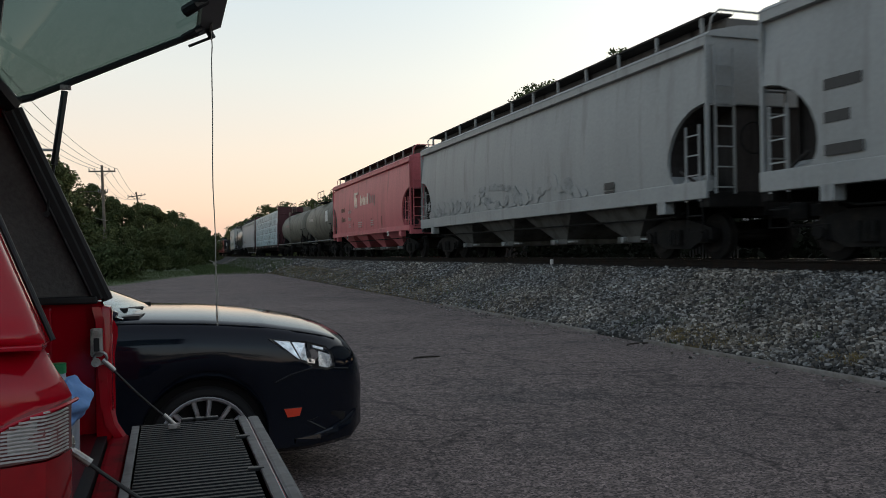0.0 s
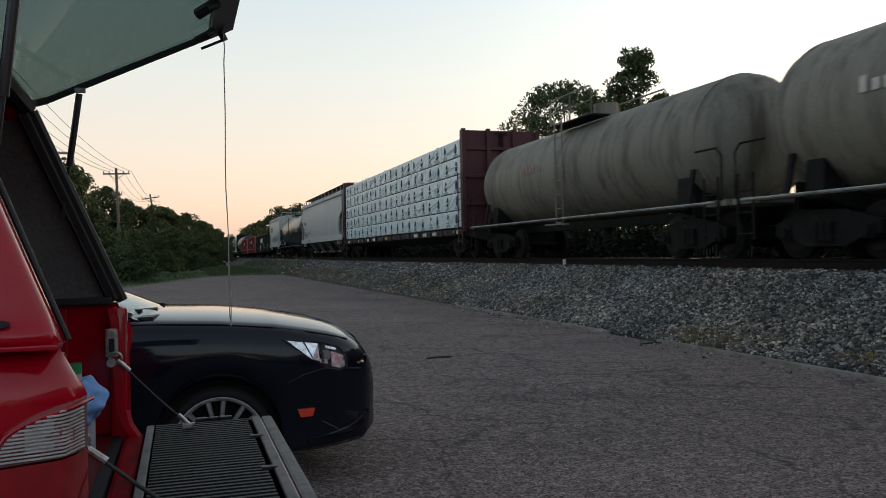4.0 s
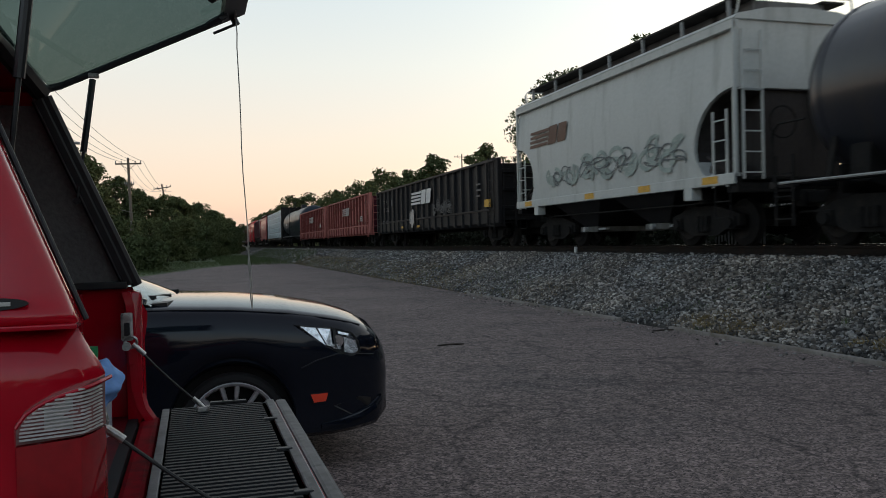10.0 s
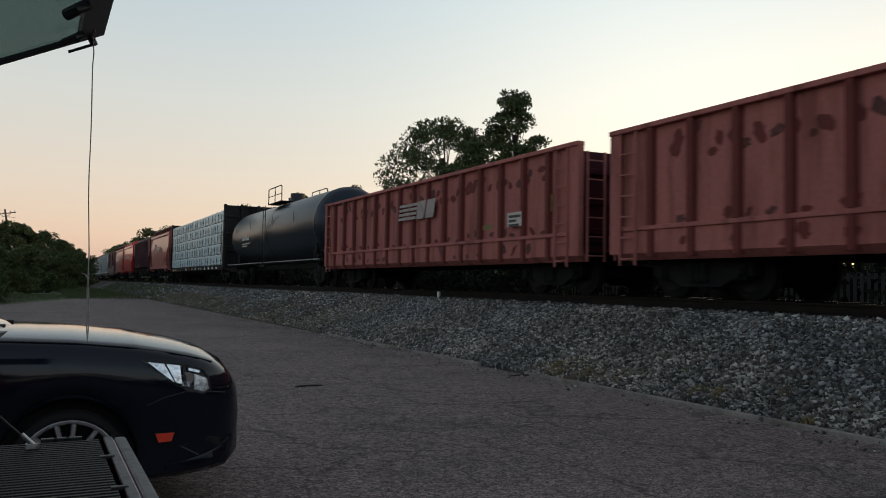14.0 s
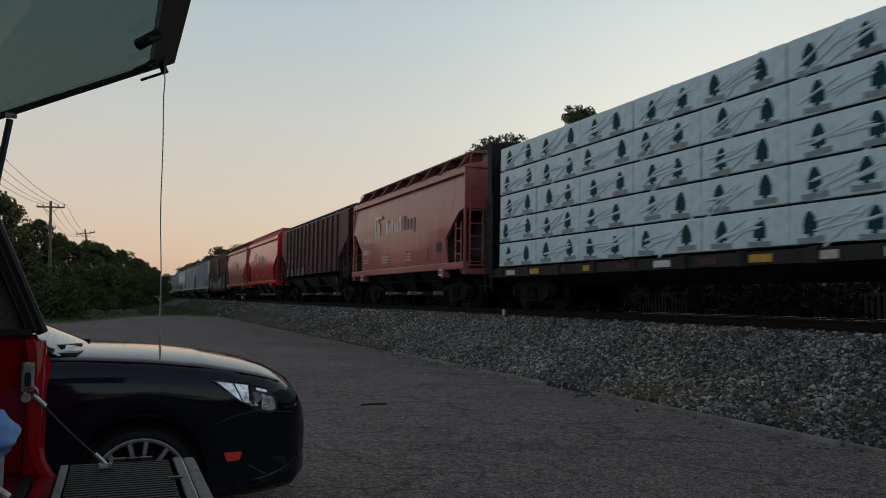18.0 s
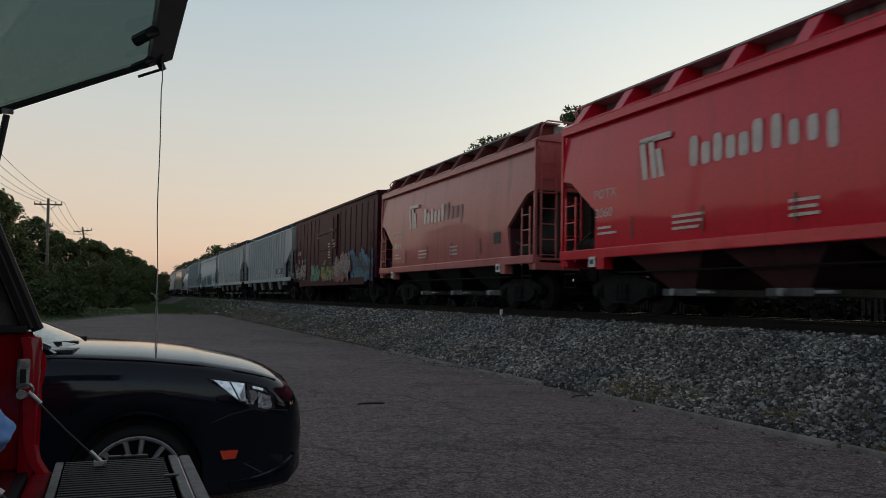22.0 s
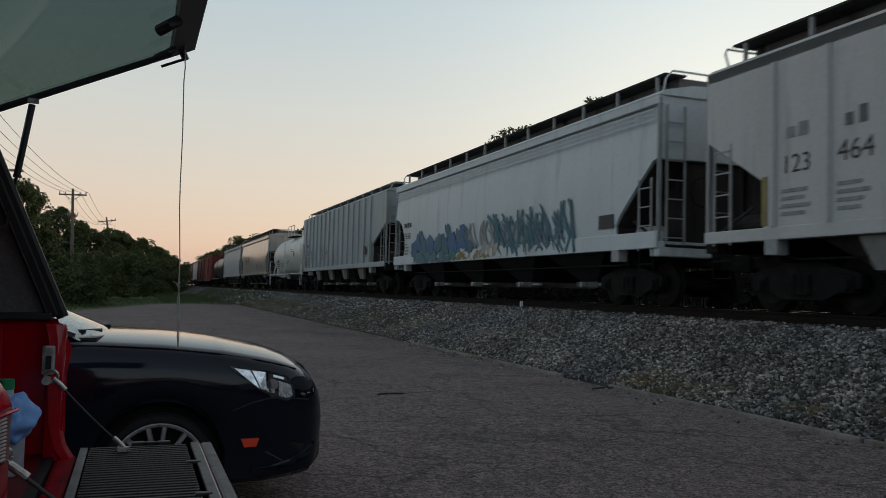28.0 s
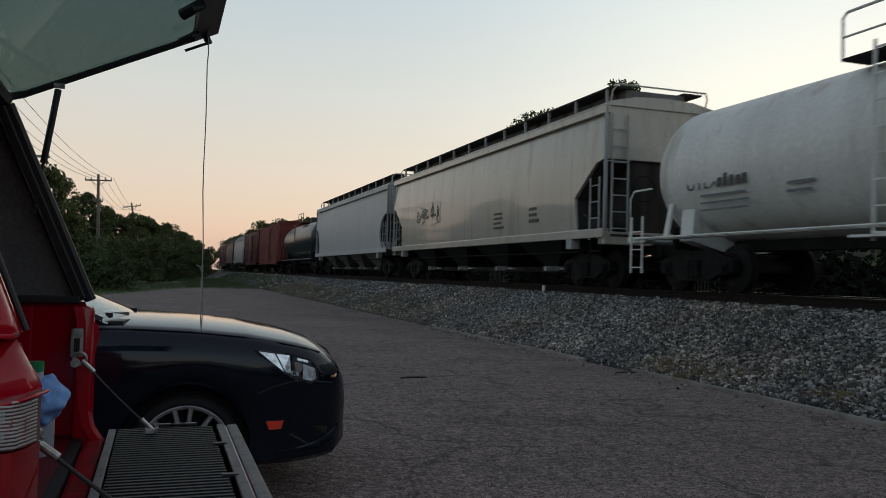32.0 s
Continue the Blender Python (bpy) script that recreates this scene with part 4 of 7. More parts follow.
                        part("print_bar", bar, None, bu, m=pose(-0.681, py, pz - 0.10, rnd.uniform(-4, 4)))
                    for q in range(5):
                        part("wrap_fold", fm, None, bu, m=pose(-0.657, rnd.uniform(-w * 0.22, w * 0.22), rnd.uniform(0.25, h - 0.25), rnd.choice((1, 1, 1, -1)) * rnd.uniform(-14, 18)))
    for i in range(1, rows):
        z = 1.12 + h * i
        part("spacer_strip", box(B(), -1.5, -1.0, a, b, z - 0.02, z + 0.012), M["black_steel"], car)
    for k in range(16):
        yb = a + (b - a) * (k + 0.5) / 16
        part("side_tag", box(B(), -1.512, -1.5, yb - 0.25, yb + 0.25, 0.9, 1.03), P[rnd.choice(("white", "yellow", "pale", "brown"))], car)
    return car


def boxcar(s0, y0, y1, col, label, ribs=18):
    """A box car with panel ribs, a sliding door and a shallow roof."""
    car = start("box_car", s0, y0, y1, label, "box car")
    part("body", box(B(), -1.53, 1.53, y0, y1, 1.05, 4.42, 0.02), P[col], car)
    part("roof", prism(B(), [(-1.6, 4.39), (-1.6, 4.48), (0, 4.68), (1.6, 4.48), (1.6, 4.39)], y0 - 0.05, y1 + 0.05), P[col], car)
    for sx in (-1, 1):
        part("side_sill", box(B(), sx * 1.54 - 0.04, sx * 1.54 + 0.04, y0 + 1.5, y1 - 1.5, 0.78, 1.1, 0.02), P[col], car)
        me = shared("box_rib", lambda bm: prism(bm, [(0, -0.07), (-0.025, -0.04), (-0.025, 0.04), (0, 0.07)], 1.1, 4.2, "z"), P[col])
        for k in range(ribs):
            y = y0 + 0.5 + (y1 - y0 - 1.0) * k / (ribs - 1)
            if abs(y) > 1.9:
                part("rib", me, None, car, m=pose(sx * 1.53, y, 0, 0, 0, 0 if sx < 0 else 180))
        door = part("sliding_door", box(B(), sx * 1.56 - 0.04, sx * 1.56 + 0.04, -1.7, 1.7, 1.0, 4.1, 0.01), P[col], car)
        for z in (1.7, 2.5, 3.3):
            part("door_rail", box(B(), sx * 1.62 - 0.03, sx * 1.62 + 0.02, -1.65, 1.65, z, z + 0.08), P[col], door)
        part("lock_bar", rod(B(), (sx * 1.63, -1.2, 1.0), (sx * 1.63, -1.2, 4.0), 0.02), P[col], door)
        for y, s in ((y0, 1), (y1, -1)):
            part("ladder", ladder_me(2.3, 0.42, P[col]), None, car, m=pose(sx * 1.6, y + s * 0.4, 0.6))
    for y, s in ((y0, -1), (y1, 1)):
        for k in range(6):
            part("end_rib", box(B(), -1.45, 1.45, min(y, y + s * 0.06), max(y, y + s * 0.06), 1.3 + 0.48 * k, 1.48 + 0.48 * k, 0.02), P[col], car)
    part("centre_sill", box(B(), -0.28, 0.28, y0, y1, 0.78, 1.05), M["black_steel"], car)
    return car


def striped_sign(car, y, z, h, m, x=-1.6, L=0.0):
    """Four slanting bars and two slanting plates, an emblem without letters."""
    L = L or h * 5.0
    for k in range(4):
        zz = z + h * (0.04 + 0.25 * k)
        part("emblem_bar", loft(B(), [[(xx, y - 0.03 * k, zz), (xx, y - L * 0.48 - 0.05 * k, zz), (xx, y - L * 0.48 - 0.05 * k - 0.03, zz + h * 0.16), (xx, y - 0.03 * k, zz + h * 0.16)] for xx in (x - 0.005, x)]), P[m], car)
    for k in range(2):
        yy = y - L * (0.5 + 0.24 * k)
        part("emblem_shape", loft(B(), [[(xx, yy, z), (xx, yy - L * 0.19, z), (xx, yy - L * 0.215, z + h * 0.08), (xx, yy - L * 0.26, z + h * 0.92), (xx, yy - L * 0.25, z + h), (xx, yy - L * 0.06, z + h)] for xx in (x - 0.005, x)]), P[m], car)


def word_shapes(car, y, z, h, reach, pitch, m, w=0.3):
    """A company word as a row of plain rounded plates; reach gives each one's foot and head."""
    for k, (lo, hi) in enumerate(reach):
        yc, r, zc, hh = y - k * pitch, pitch * w, z + h * (lo + hi) / 2, h * (hi - lo) / 2
        ring = [(yc + r * math.copysign(abs(math.cos(a)) ** 0.5, math.cos(a)), zc + hh * math.copysign(abs(math.sin(a)) ** 0.5, math.sin(a))) for a in [2 * math.pi * i / 16 for i in range(16)]]
        part("emblem_shape", loft(B(), [[(x, a, b) for a, b in ring] for x in (-1.571, -1.577)]), P[m], car)


def company_marks(car, y, word="logo", thin="faint", code=False, number=""):
    """The maker's emblem and word as plain shapes, with rows of small data."""
    for k, (a, b) in enumerate(((0.0, 0.75), (0.28, 0.75), (0.5, 0.55))):
        part("emblem_shape", loft(B(), [[(xx, y - a, 2.62), (xx, y - a - 0.16, 2.62), (xx, y - a - 0.05, 2.62 + b), (xx, y - a + 0.12, 2.62 + b)] for xx in (-1.578, -1.572)]), P[word], car)
    part("emblem_bar", box(B(), -1.578, -1.55, y - 0.85, y + 0.1, 3.33, 3.44), P[word], car)
    word_shapes(car, y - 1.5, 2.68, 0.55, ((0, 1), (0, 0.72), (0, 0.9), (0, 0.72), (0, 0.72), (0, 1)), 0.31, word, 0.36)
    word_shapes(car, y - 3.45, 2.68, 0.55, ((0, 1), (0, 0.72), (0, 0.72), (-0.3, 0.72)), 0.36, thin, 0.28)
    if code:
        lettering(car, "POTX", y + 1.75, 2.42, 0.2, word, -1.576, 1.1, 1.1)
    else:
        blocks(car, y + 1.6, 2.42, 0.2, 4, 0.19, word, -1.575, 6)
    if number:
        lettering(car, number, y + 1.7, 2.02, 0.2, word, -1.576, 1.1, 1.1)
    else:
        blocks(car, y + 1.6, 2.02, 0.2, 4, 0.19, word, -1.575, 7)
    rows_of_marks(car, y + 1.6, 1.82, word, 2, 0.7, 0.05, 0.12, -1.575, 8)
    rows_of_marks(car, y - 0.9, 1.85, word, 3, 1.1, 0.05, 0.11, -1.575, 9)
    rows_of_marks(car, y - 3.7, 1.85, word, 3, 0.7, 0.05, 0.11, -1.575, 10)
    for d in (0.0, -2.1, -4.2, -6.3):
        mark(car, y + d + 0.4, y + d + 0.35, 1.5, 1.95, "rustmark", -1.575)
    for d in (1.9, -7.0):
        pl = mark(car, y + d, y + d - 0.25, 0.98, 1.2, "white", -1.6, "route_plate")
        part("route_hole", box(B(), -1.612, -1.604, y + d - 0.19, y + d - 0.06, 1.04, 1.14), P["dark"], pl)
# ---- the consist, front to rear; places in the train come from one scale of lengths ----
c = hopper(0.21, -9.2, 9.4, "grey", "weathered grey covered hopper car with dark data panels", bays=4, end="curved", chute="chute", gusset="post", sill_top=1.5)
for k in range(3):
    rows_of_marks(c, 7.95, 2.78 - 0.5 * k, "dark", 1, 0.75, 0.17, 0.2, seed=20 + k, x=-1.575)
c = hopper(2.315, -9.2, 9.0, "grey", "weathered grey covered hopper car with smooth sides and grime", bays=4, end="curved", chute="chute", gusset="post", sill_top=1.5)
rows_of_marks(c, -5.4, 1.75, "dark", 2, 0.45, 0.16, 0.19, seed=23, x=-1.575)
mural(c, 8.3, -4.5, 1.5, 2.3, ["smudge", "grey", "grey"], 60, 24, x=-1.572, size=0.22, crest=0.9), brush_marks(c, 8.2, 3.0, 1.5, 2.1, "hatch", 18, 25, x=-1.577, w=0.012), graffiti(c, 2.6, 0.2, 1.9, 2.4, ["slate"], 3, 26, x=-1.577, line="hatch", fill=False, w=0.03, strokes=3)
c = hopper(4.28, -8.1, 8.8, "pink", "faded red covered hopper car with pale company marks", bays=4, end="curved", chute="pink", gusset="post")
company_marks(c, 2.6)
blocks(c, 6.1, 2.55, 0.3, 4, 0.25, "rustmark", -1.575, 11), blocks(c, 6.1, 2.0, 0.3, 5, 0.22, "rustmark", -1.575, 12)
c = tank(5.815, -4.9, 6.9, "tankgrey", "dirty grey-green tank car with stained shell", r=1.4)
mark(c, -2.3, -3.1, 2.3, 3.0, "white", -1.41), blocks(c, 4.0, 2.5, 0.25, 7, 0.22, "pale", -1.415, 13)
c = tank(7.225, -6.3, 7.8, "tankgrey", "dirty grey-green tank car with rusty streaks", r=1.36)
blocks(c, 3.6, 2.5, 0.25, 7, 0.22, "faint", -1.37, 14)
centerbeam(9.24, -10.6, 11.95, "brown", "brown bulkhead flat car loaded with white-wrapped lumber bundles")
c = hopper(11.525, -9.3, 9.35, "lightgrey", "light grey covered hopper car with red spray tag", bays=4, end="curved", chute="chute", gusset="post", sill_top=1.5)
graffiti(c, 7.4, 5.2, 1.55, 2.15, ["lightgrey"], 7, 31, x=-1.577, line="blush", fill=False, w=0.03, strokes=2), graffiti(c, 5.2, 4.1, 1.75, 2.25, ["magenta"], 4, 32, x=-1.577, line="magenta", fill=False, w=0.022, strokes=2), graffiti(c, 5.4, 3.6, 1.2, 1.45, ["magenta"], 3, 35, x=-1.605, line="blush", fill=False, w=0.018, strokes=2)
blocks(c, 7.7, 2.6, 0.26, 4, 0.22, "dark", -1.575, 33), rows_of_marks(c, 7.7, 2.3, "dark", 3, 0.8, 0.1, 0.18, -1.575, 34)
c = tank(13.41, -7.6, 8.1, "tankbrown", "dark blue-black tank car with pale data marks and yellow label", r=1.52, zc=2.52, rail_col="black")
mark(c, 1.9, 1.45, 2.4, 2.75, "yellow", -1.53), blocks(c, 4.9, 2.3, 0.24, 7, 0.22, "pale", -1.52, 35), rows_of_marks(c, -0.2, 2.7, "pale", 3, 0.9, 0.07, 0.16, -1.525, 36), rows_of_marks(c, -4.0, 2.7, "pale", 3, 1.3, 0.07, 0.16, -1.525, 37)
c = hopper(14.875, -5.0, 5.6, "offwhite", "short off-white covered hopper car with dark emblem and graffiti", bays=2, end="curved", chute="black", gusset="post", cut=1.5)
striped_sign(c, 4.5, 2.85, 0.5, "rustmark", -1.575)
graffiti(c, 3.4, -3.4, 1.45, 2.5, ["offwhite"], 7, 41, x=-1.577, line="greygreen", fill=False, w=0.05, strokes=3), graffiti(c, 3.4, -3.4, 1.45, 2.5, ["offwhite"], 7, 42, x=-1.579, line="chalkgrey", fill=False, w=0.018, strokes=3)
for y in (4.9, 1.0, -1.6, -4.0):
    mark(c, y, y - 0.5, 1.2, 1.34, "yellow", -1.602)
c = gondola(16.605, -9.26, 9.3, "black", "long black steel gondola car with a white emblem and chalky tags", 19, top=2.86, deep=False)
striped_sign(c, 1.8, 1.86, 0.6, "white", -1.615, 3.25)
graffiti(c, -1.6, -4.4, 1.1, 2.1, ["bluegrey"], 5, 43, x=-1.615, line="chalk", fill=False, w=0.016), graffiti(c, 2.05, 1.3, 0.8, 1.76, ["pale", "white"], 4, 44, x=-1.615, line="pale", fill=False, w=0.028)
mark(c, 0.9, 0.45, 0.86, 0.96, "yellow", -1.615), mark(c, 3.8, 3.4, 0.88, 0.97, "yellow", -1.615), mark(c, 5.75, 5.5, 2.05, 2.35, "chalk", -1.615), mark(c, -8.0, -8.6, 1.35, 1.6, "yellow", -1.615), rows_of_marks(c, -7.2, 2.2, "chalk", 3, 0.6, 0.06, 0.2, -1.615, 45)
lettering(c, "NW", 7.85, 2.2, 0.24, "pale", -1.515, 1.0, 1.8), lettering(c, "97090", 7.85, 1.8, 0.24, "pale", -1.515, 1.0, 1.8), rows_of_marks(c, 7.75, 1.35, "chalk", 2, 0.5, 0.05, 0.12, -1.615, 48), rows_of_marks(c, 6.9, 1.35, "chalk", 2, 0.5, 0.05, 0.12, -1.615, 49)
for s0, sd, lab in ((18.595, 51, "rust-red gondola car with ribbed sides and a faded white emblem"), (20.375, 52, "rust-red gondola car with scuffed ribbed sides")):
    c = gondola(s0, -7.72, 8.2, "gondola", lab, 15, deep=False)
    striped_sign(c, 1.2, 2.0, 0.5, "tag", -1.52 - 0.095)
    mark(c, -5.05, -5.65, 1.5, 1.82, "pale", -1.615), rows_of_marks(c, -5.12, 1.76, "dark", 3, 0.5, 0.06, 0.1, -1.62, sd)
    mark(c, -6.45, -6.75, 1.75, 2.1, "gold", -1.54), mark(c, -3.5, -4.2, 1.5, 1.62, "gold", -1.52)
    mural(c, 6.8, -6.6, 2.3, 2.95, ["gondola_rib", "stain", "gondola_rib"], 46, sd, x=-1.5105, size=0.15, crest=0.6), mural(c, 6.8, -6.6, 1.28, 1.5, ["gondola_rib", "stain"], 26, sd + 40, x=-1.5105, size=0.12), mural(c, 6.6, -6.4, 0.85, 1.15, ["gondola_rib", "stain"], 16, sd + 80, x=-1.5425, size=0.14)
c = tank(22.155, -8.2, 9.2, "tankblack", "blue-black tank car with white data marks", r=1.5, zc=2.52, rail_col="black")
blocks(c, 5.6, 2.3, 0.26, 8, 0.2, "white", -1.5, 61), rows_of_marks(c, 5.5, 2.15, "pale", 2, 1.8, 0.05, 0.12, -1.505, 62)
for y, m in ((7.2, "gold"), (3.9, "chalk"), (-0.5, "chalk"), (-4.0, "chalk")):
    mark(c, y, y - 0.1, 2.75, 3.2, m, -1.47)
centerbeam(24.265, -9.6, 11.6, "black", "black bulkhead flat car loaded with white-wrapped lumber bundles", seed=8)
c = hopper(26.2175, -5.35, 6.95, "salmon", "faded salmon-red covered hopper car with pale company marks", bays=3, chute="black")
company_marks(c, 3.6)
mark(c, -3.1, -3.5, 1.75, 2.05, "dark", -1.575, "data_plate")
c = hopper(27.8125, -7.4, 8.4, "brown", "brown ribbed covered hopper car with white data marks", ribs=13, bays=3, trim=False, gusset="post", cut=1.6, foot=1.5)
lettering(c, "GA", 6.05, 2.7, 0.27, "pale", -1.576, 1.05, 1.1), lettering(c, "CX", 5.05, 2.7, 0.27, "pale", -1.576, 1.05, 1.1), lettering(c, "470", 6.05, 2.2, 0.27, "pale", -1.576), lettering(c, "442", 5.05, 2.2, 0.27, "pale", -1.576)
for k in range(5):
    rows_of_marks(c, 6.6 - 1.45 * k, 1.85, "pale", 4, 0.55, 0.06, 0.1, -1.575, 73 + k)
c = hopper(29.455, -5.6, 6.97, "red", "glossy bright red covered hopper car with pale company marks", bays=3, chute="brown")
company_marks(c, 3.8, "logo", "logo", True, "3060")
c = hopper(30.94, -5.9, 6.55, "salmon", "faded salmon-red covered hopper car behind a bright red one", bays=3, chute="black")
company_marks(c, 3.2, code=True)
mark(c, -3.6, -4.0, 1.75, 2.05, "dark", -1.575, "data_plate")
c = boxcar(32.515, -7.8, 7.85, "maroon", "dark maroon box car with a band of colourful graffiti")
graffiti(c, 7.6, 4.6, 0.95, 2.3, ["chalk"], 6, 81, x=-1.565, line="tag", fill=False, w=0.03), mural(c, 3.2, 1.3, 1.0, 1.95, ["teal", "mint", "mint", "skyblue"], 26, 82, x=-1.632, size=0.24, outline="ink"), mural(c, 0.9, -1.4, 1.0, 1.95, ["gold", "lime", "gold", "ink"], 30, 83, x=-1.632, size=0.24, outline="ink")
mural(c, -1.5, -4.2, 0.9, 2.35, ["tan", "blush", "magenta", "rustmark", "tan"], 44, 84, x=-1.632, size=0.3, outline="tag"), mural(c, -4.1, -7.4, 0.9, 2.4, ["skyblue", "blue", "teal", "petrol", "skyblue"], 50, 85, x=-1.565, size=0.34, outline="skyblue"), graffiti(c, -1.6, -4.2, 1.0, 2.2, ["tan"], 5, 86, x=-1.646, line="tag", fill=False, w=0.028, strokes=4), graffiti(c, -4.3, -7.2, 1.0, 2.2, ["tan"], 5, 87, x=-1.58, line="ink", fill=False, w=0.03, strokes=4), mark(c, 7.72, 7.26, 1.17, 1.26, "gold", -1.58), rows_of_marks(c, 6.85, 1.5, "pale", 3, 0.35, 0.05, 0.1, -1.61, 91)
rows_of_marks(c, 2.2, 3.4, "rustmark", 2, 0.9, 0.1, 0.16, -1.61, 86), rows_of_marks(c, -0.4, 3.5, "rustmark", 2, 1.0, 0.1, 0.16, -1.61, 87), rows_of_marks(c, -0.2, 2.8, "pale", 6, 0.5, 0.06, 0.13, -1.61, 88), rows_of_marks(c, -1.0, 2.95, "pale", 3, 0.5, 0.1, 0.17, -1.61, 89)
lettering(c, "ATW", 6.85, 2.5, 0.22, "pale", -1.561, 1.0, 1.15), lettering(c, "35", 6.75, 2.05, 0.22, "pale", -1.561, 1.0, 1.2), lettering(c, "26", 5.85, 2.05, 0.22, "pale", -1.561, 1.0, 1.2)
c = hopper(34.4, -9.2, 9.15, "lightgrey", "light grey ribbed covered hopper car with dark data plates", ribs=17, bays=4, chute="chute", trim=False, gusset="post", cut=1.95, board=0.4)
for y in (-4.85, -5.75, -6.5):
    pl = mark(c, y, y - 0.4, 1.6, 1.95, "dark", -1.645, "data_plate")
    if y < -5:
        part("plate_face", box(B(), -1.654, -1.65, y - 0.34, y - 0.06, 1.66, 1.89), P["white" if y > -6 else "chalk"], pl)
mark(c, -7.0, -7.15, 1.5, 2.3, "tan", -1.58), graffiti(c, 3.5, -1.0, 1.5, 2.1, ["pale", "lightgrey"], 8, 92, x=-1.575, line="pale")
c = hopper(36.435, -8.6, 9.15, "bonegrey", "pale grey ribbed covered hopper car with faint chalk tags", ribs=14, bays=4, chute="chute", gusset="post", cut=1.4)
lettering(c, "123", 7.3, 2.2, 0.3, "dark", -1.576), lettering(c, "464", 6.2, 2.25, 0.32, "dark", -1.576), blocks(c, 7.2, 2.75, 0.22, 2, 0.26, "smudge", -1.576, 93), blocks(c, 6.05, 2.75, 0.26, 2, 0.24, "chalkgrey", -1.576, 94), rows_of_marks(c, 7.3, 1.95, "smudge", 4, 0.6, 0.06, 0.12, -1.575, 95), rows_of_marks(c, 6.2, 1.95, "smudge", 4, 0.6, 0.06, 0.12, -1.575, 96)
mark(c, 7.73, 7.6, 1.4, 2.2, "gold", -1.575)
graffiti(c, 2.5, -6.5, 1.4, 2.2, ["lightgrey", "bluegrey"], 15, 97, x=-1.575, line="pale")
c = hopper(38.45, -8.6, 8.85, "palewhite", "pale blue-white covered hopper car with blue graffiti along the sill", bays=4, end="curved", chute="black", gusset="post", sill_top=1.5, front="angled")
mural(c, 6.5, 0.9, 1.4, 2.35, ["blue", "blue", "slate", "petrol", "skyblue"], 70, 101, x=-1.606, size=0.3, crest=0.7), mural(c, 6.3, 2.2, 1.18, 1.5, ["skyblue", "teal", "slate"], 30, 102, x=-1.618, size=0.2), mural(c, 2.4, -1.2, 1.2, 1.6, ["gold", "cream", "palewhite", "gold"], 26, 103, x=-1.606, size=0.2)
brush_marks(c, 1.5, -1.5, 1.5, 2.3, "smudge", 12, 105, x=-1.59, w=0.06), brush_marks(c, -0.6, -5.4, 1.18, 2.5, "petrol", 34, 104, x=-1.606, w=0.06), brush_marks(c, -1.2, -5.0, 1.25, 2.3, "slate", 18, 106, x=-1.608, w=0.04)
for z in (3.72, 3.82, 3.92):
    part("eave_bead", box(B(), -1.585, -1.57, -8.4, 8.7, z, z + 0.03, 0.005), P["palewhite"], c)
blocks(c, 7.6, 2.55, 0.25, 4, 0.22, "dark", -1.577, 104), lettering(c, "9650", 7.6, 2.12, 0.25, "dark", -1.577, 1.0, 1.15), rows_of_marks(c, 7.6, 1.95, "smudge", 4, 0.6, 0.05, 0.12, -1.577, 108)
mark(c, -6.4, -7.0, 1.65, 1.95, "dark", -1.575, "data_plate")
c = hopper(40.4, -8.4, 9.5, "bluegrey", "grey ribbed covered hopper car with yellow end stripe", ribs=15, bays=4, chute="chute", trim=False, gusset="post", cut=1.95, board=0.36, rear_open=False, eave=4.29)
mark(c, -5.2, -5.6, 1.75, 2.1, "dark", -1.645, "data_plate"), mark(c, -6.2, -6.38, 1.4, 2.3, "gold", -1.575)
blocks(c, 8.15, 2.55, 0.24, 4, 0.2, "dark", -1.576, 106), lettering(c, "123", 8.15, 2.08, 0.3, "dark", -1.576), lettering(c, "547", 7.1, 2.08, 0.3, "dark", -1.576), rows_of_marks(c, 8.0, 1.95, "chalkgrey", 4, 0.55, 0.06, 0.12, -1.576, 107), rows_of_marks(c, 6.95, 2.05, "chalkgrey", 4, 0.7, 0.06, 0.12, -1.576, 109), rows_of_marks(c, 5.9, 2.05, "chalkgrey", 3, 0.6, 0.06, 0.12, -1.576, 110), mark(c, 8.45, 8.2, 1.4, 2.2, "tan", -1.576), mark(c, 1.2, 0.9, 1.5, 2.0, "tan", -1.576), graffiti(c, 4.2, 2.4, 1.45, 2.6, ["tan"], 2, 131, x=-1.576, line="tan", fill=False, w=0.03, strokes=2)
c = tank(42.095, -6.2, 7.2, "tankwhite", "white tank car with dark data marks and rust stains", r=1.4, zc=2.4, rail_col="tankwhite")
lettering(c, "UTLX", 5.3, 1.97, 0.24, "dark", -1.36, 1.1, 1.1), blocks(c, 4.35, 1.97, 0.24, 5, 0.17, "dark", -1.38, 111), rows_of_marks(c, 4.9, 1.86, "chalkgrey", 3, 1.6, 0.04, 0.14, -1.33, 112), rows_of_marks(c, 2.6, 1.9, "chalkgrey", 2, 0.9, 0.05, 0.14, -1.35, 114), rows_of_marks(c, 0.4, 2.0, "chalkgrey", 2, 0.9, 0.05, 0.14, -1.37, 115), rows_of_marks(c, -1.0, 2.75, "faint", 2, 1.5, 0.06, 0.14, -1.4, 113), mark(c, -2.3, -2.65, 2.25, 2.5, "dark", -1.41, "data_plate"), mark(c, -4.6, -4.75, 2.4, 3.0, "yellow", -1.4)
c = hopper(43.845, -8.55, 9.5, "cream", "cream covered hopper car with a scrawled dark tag", bays=4, end="angled", chute="black", gusset="post", cut=1.4)
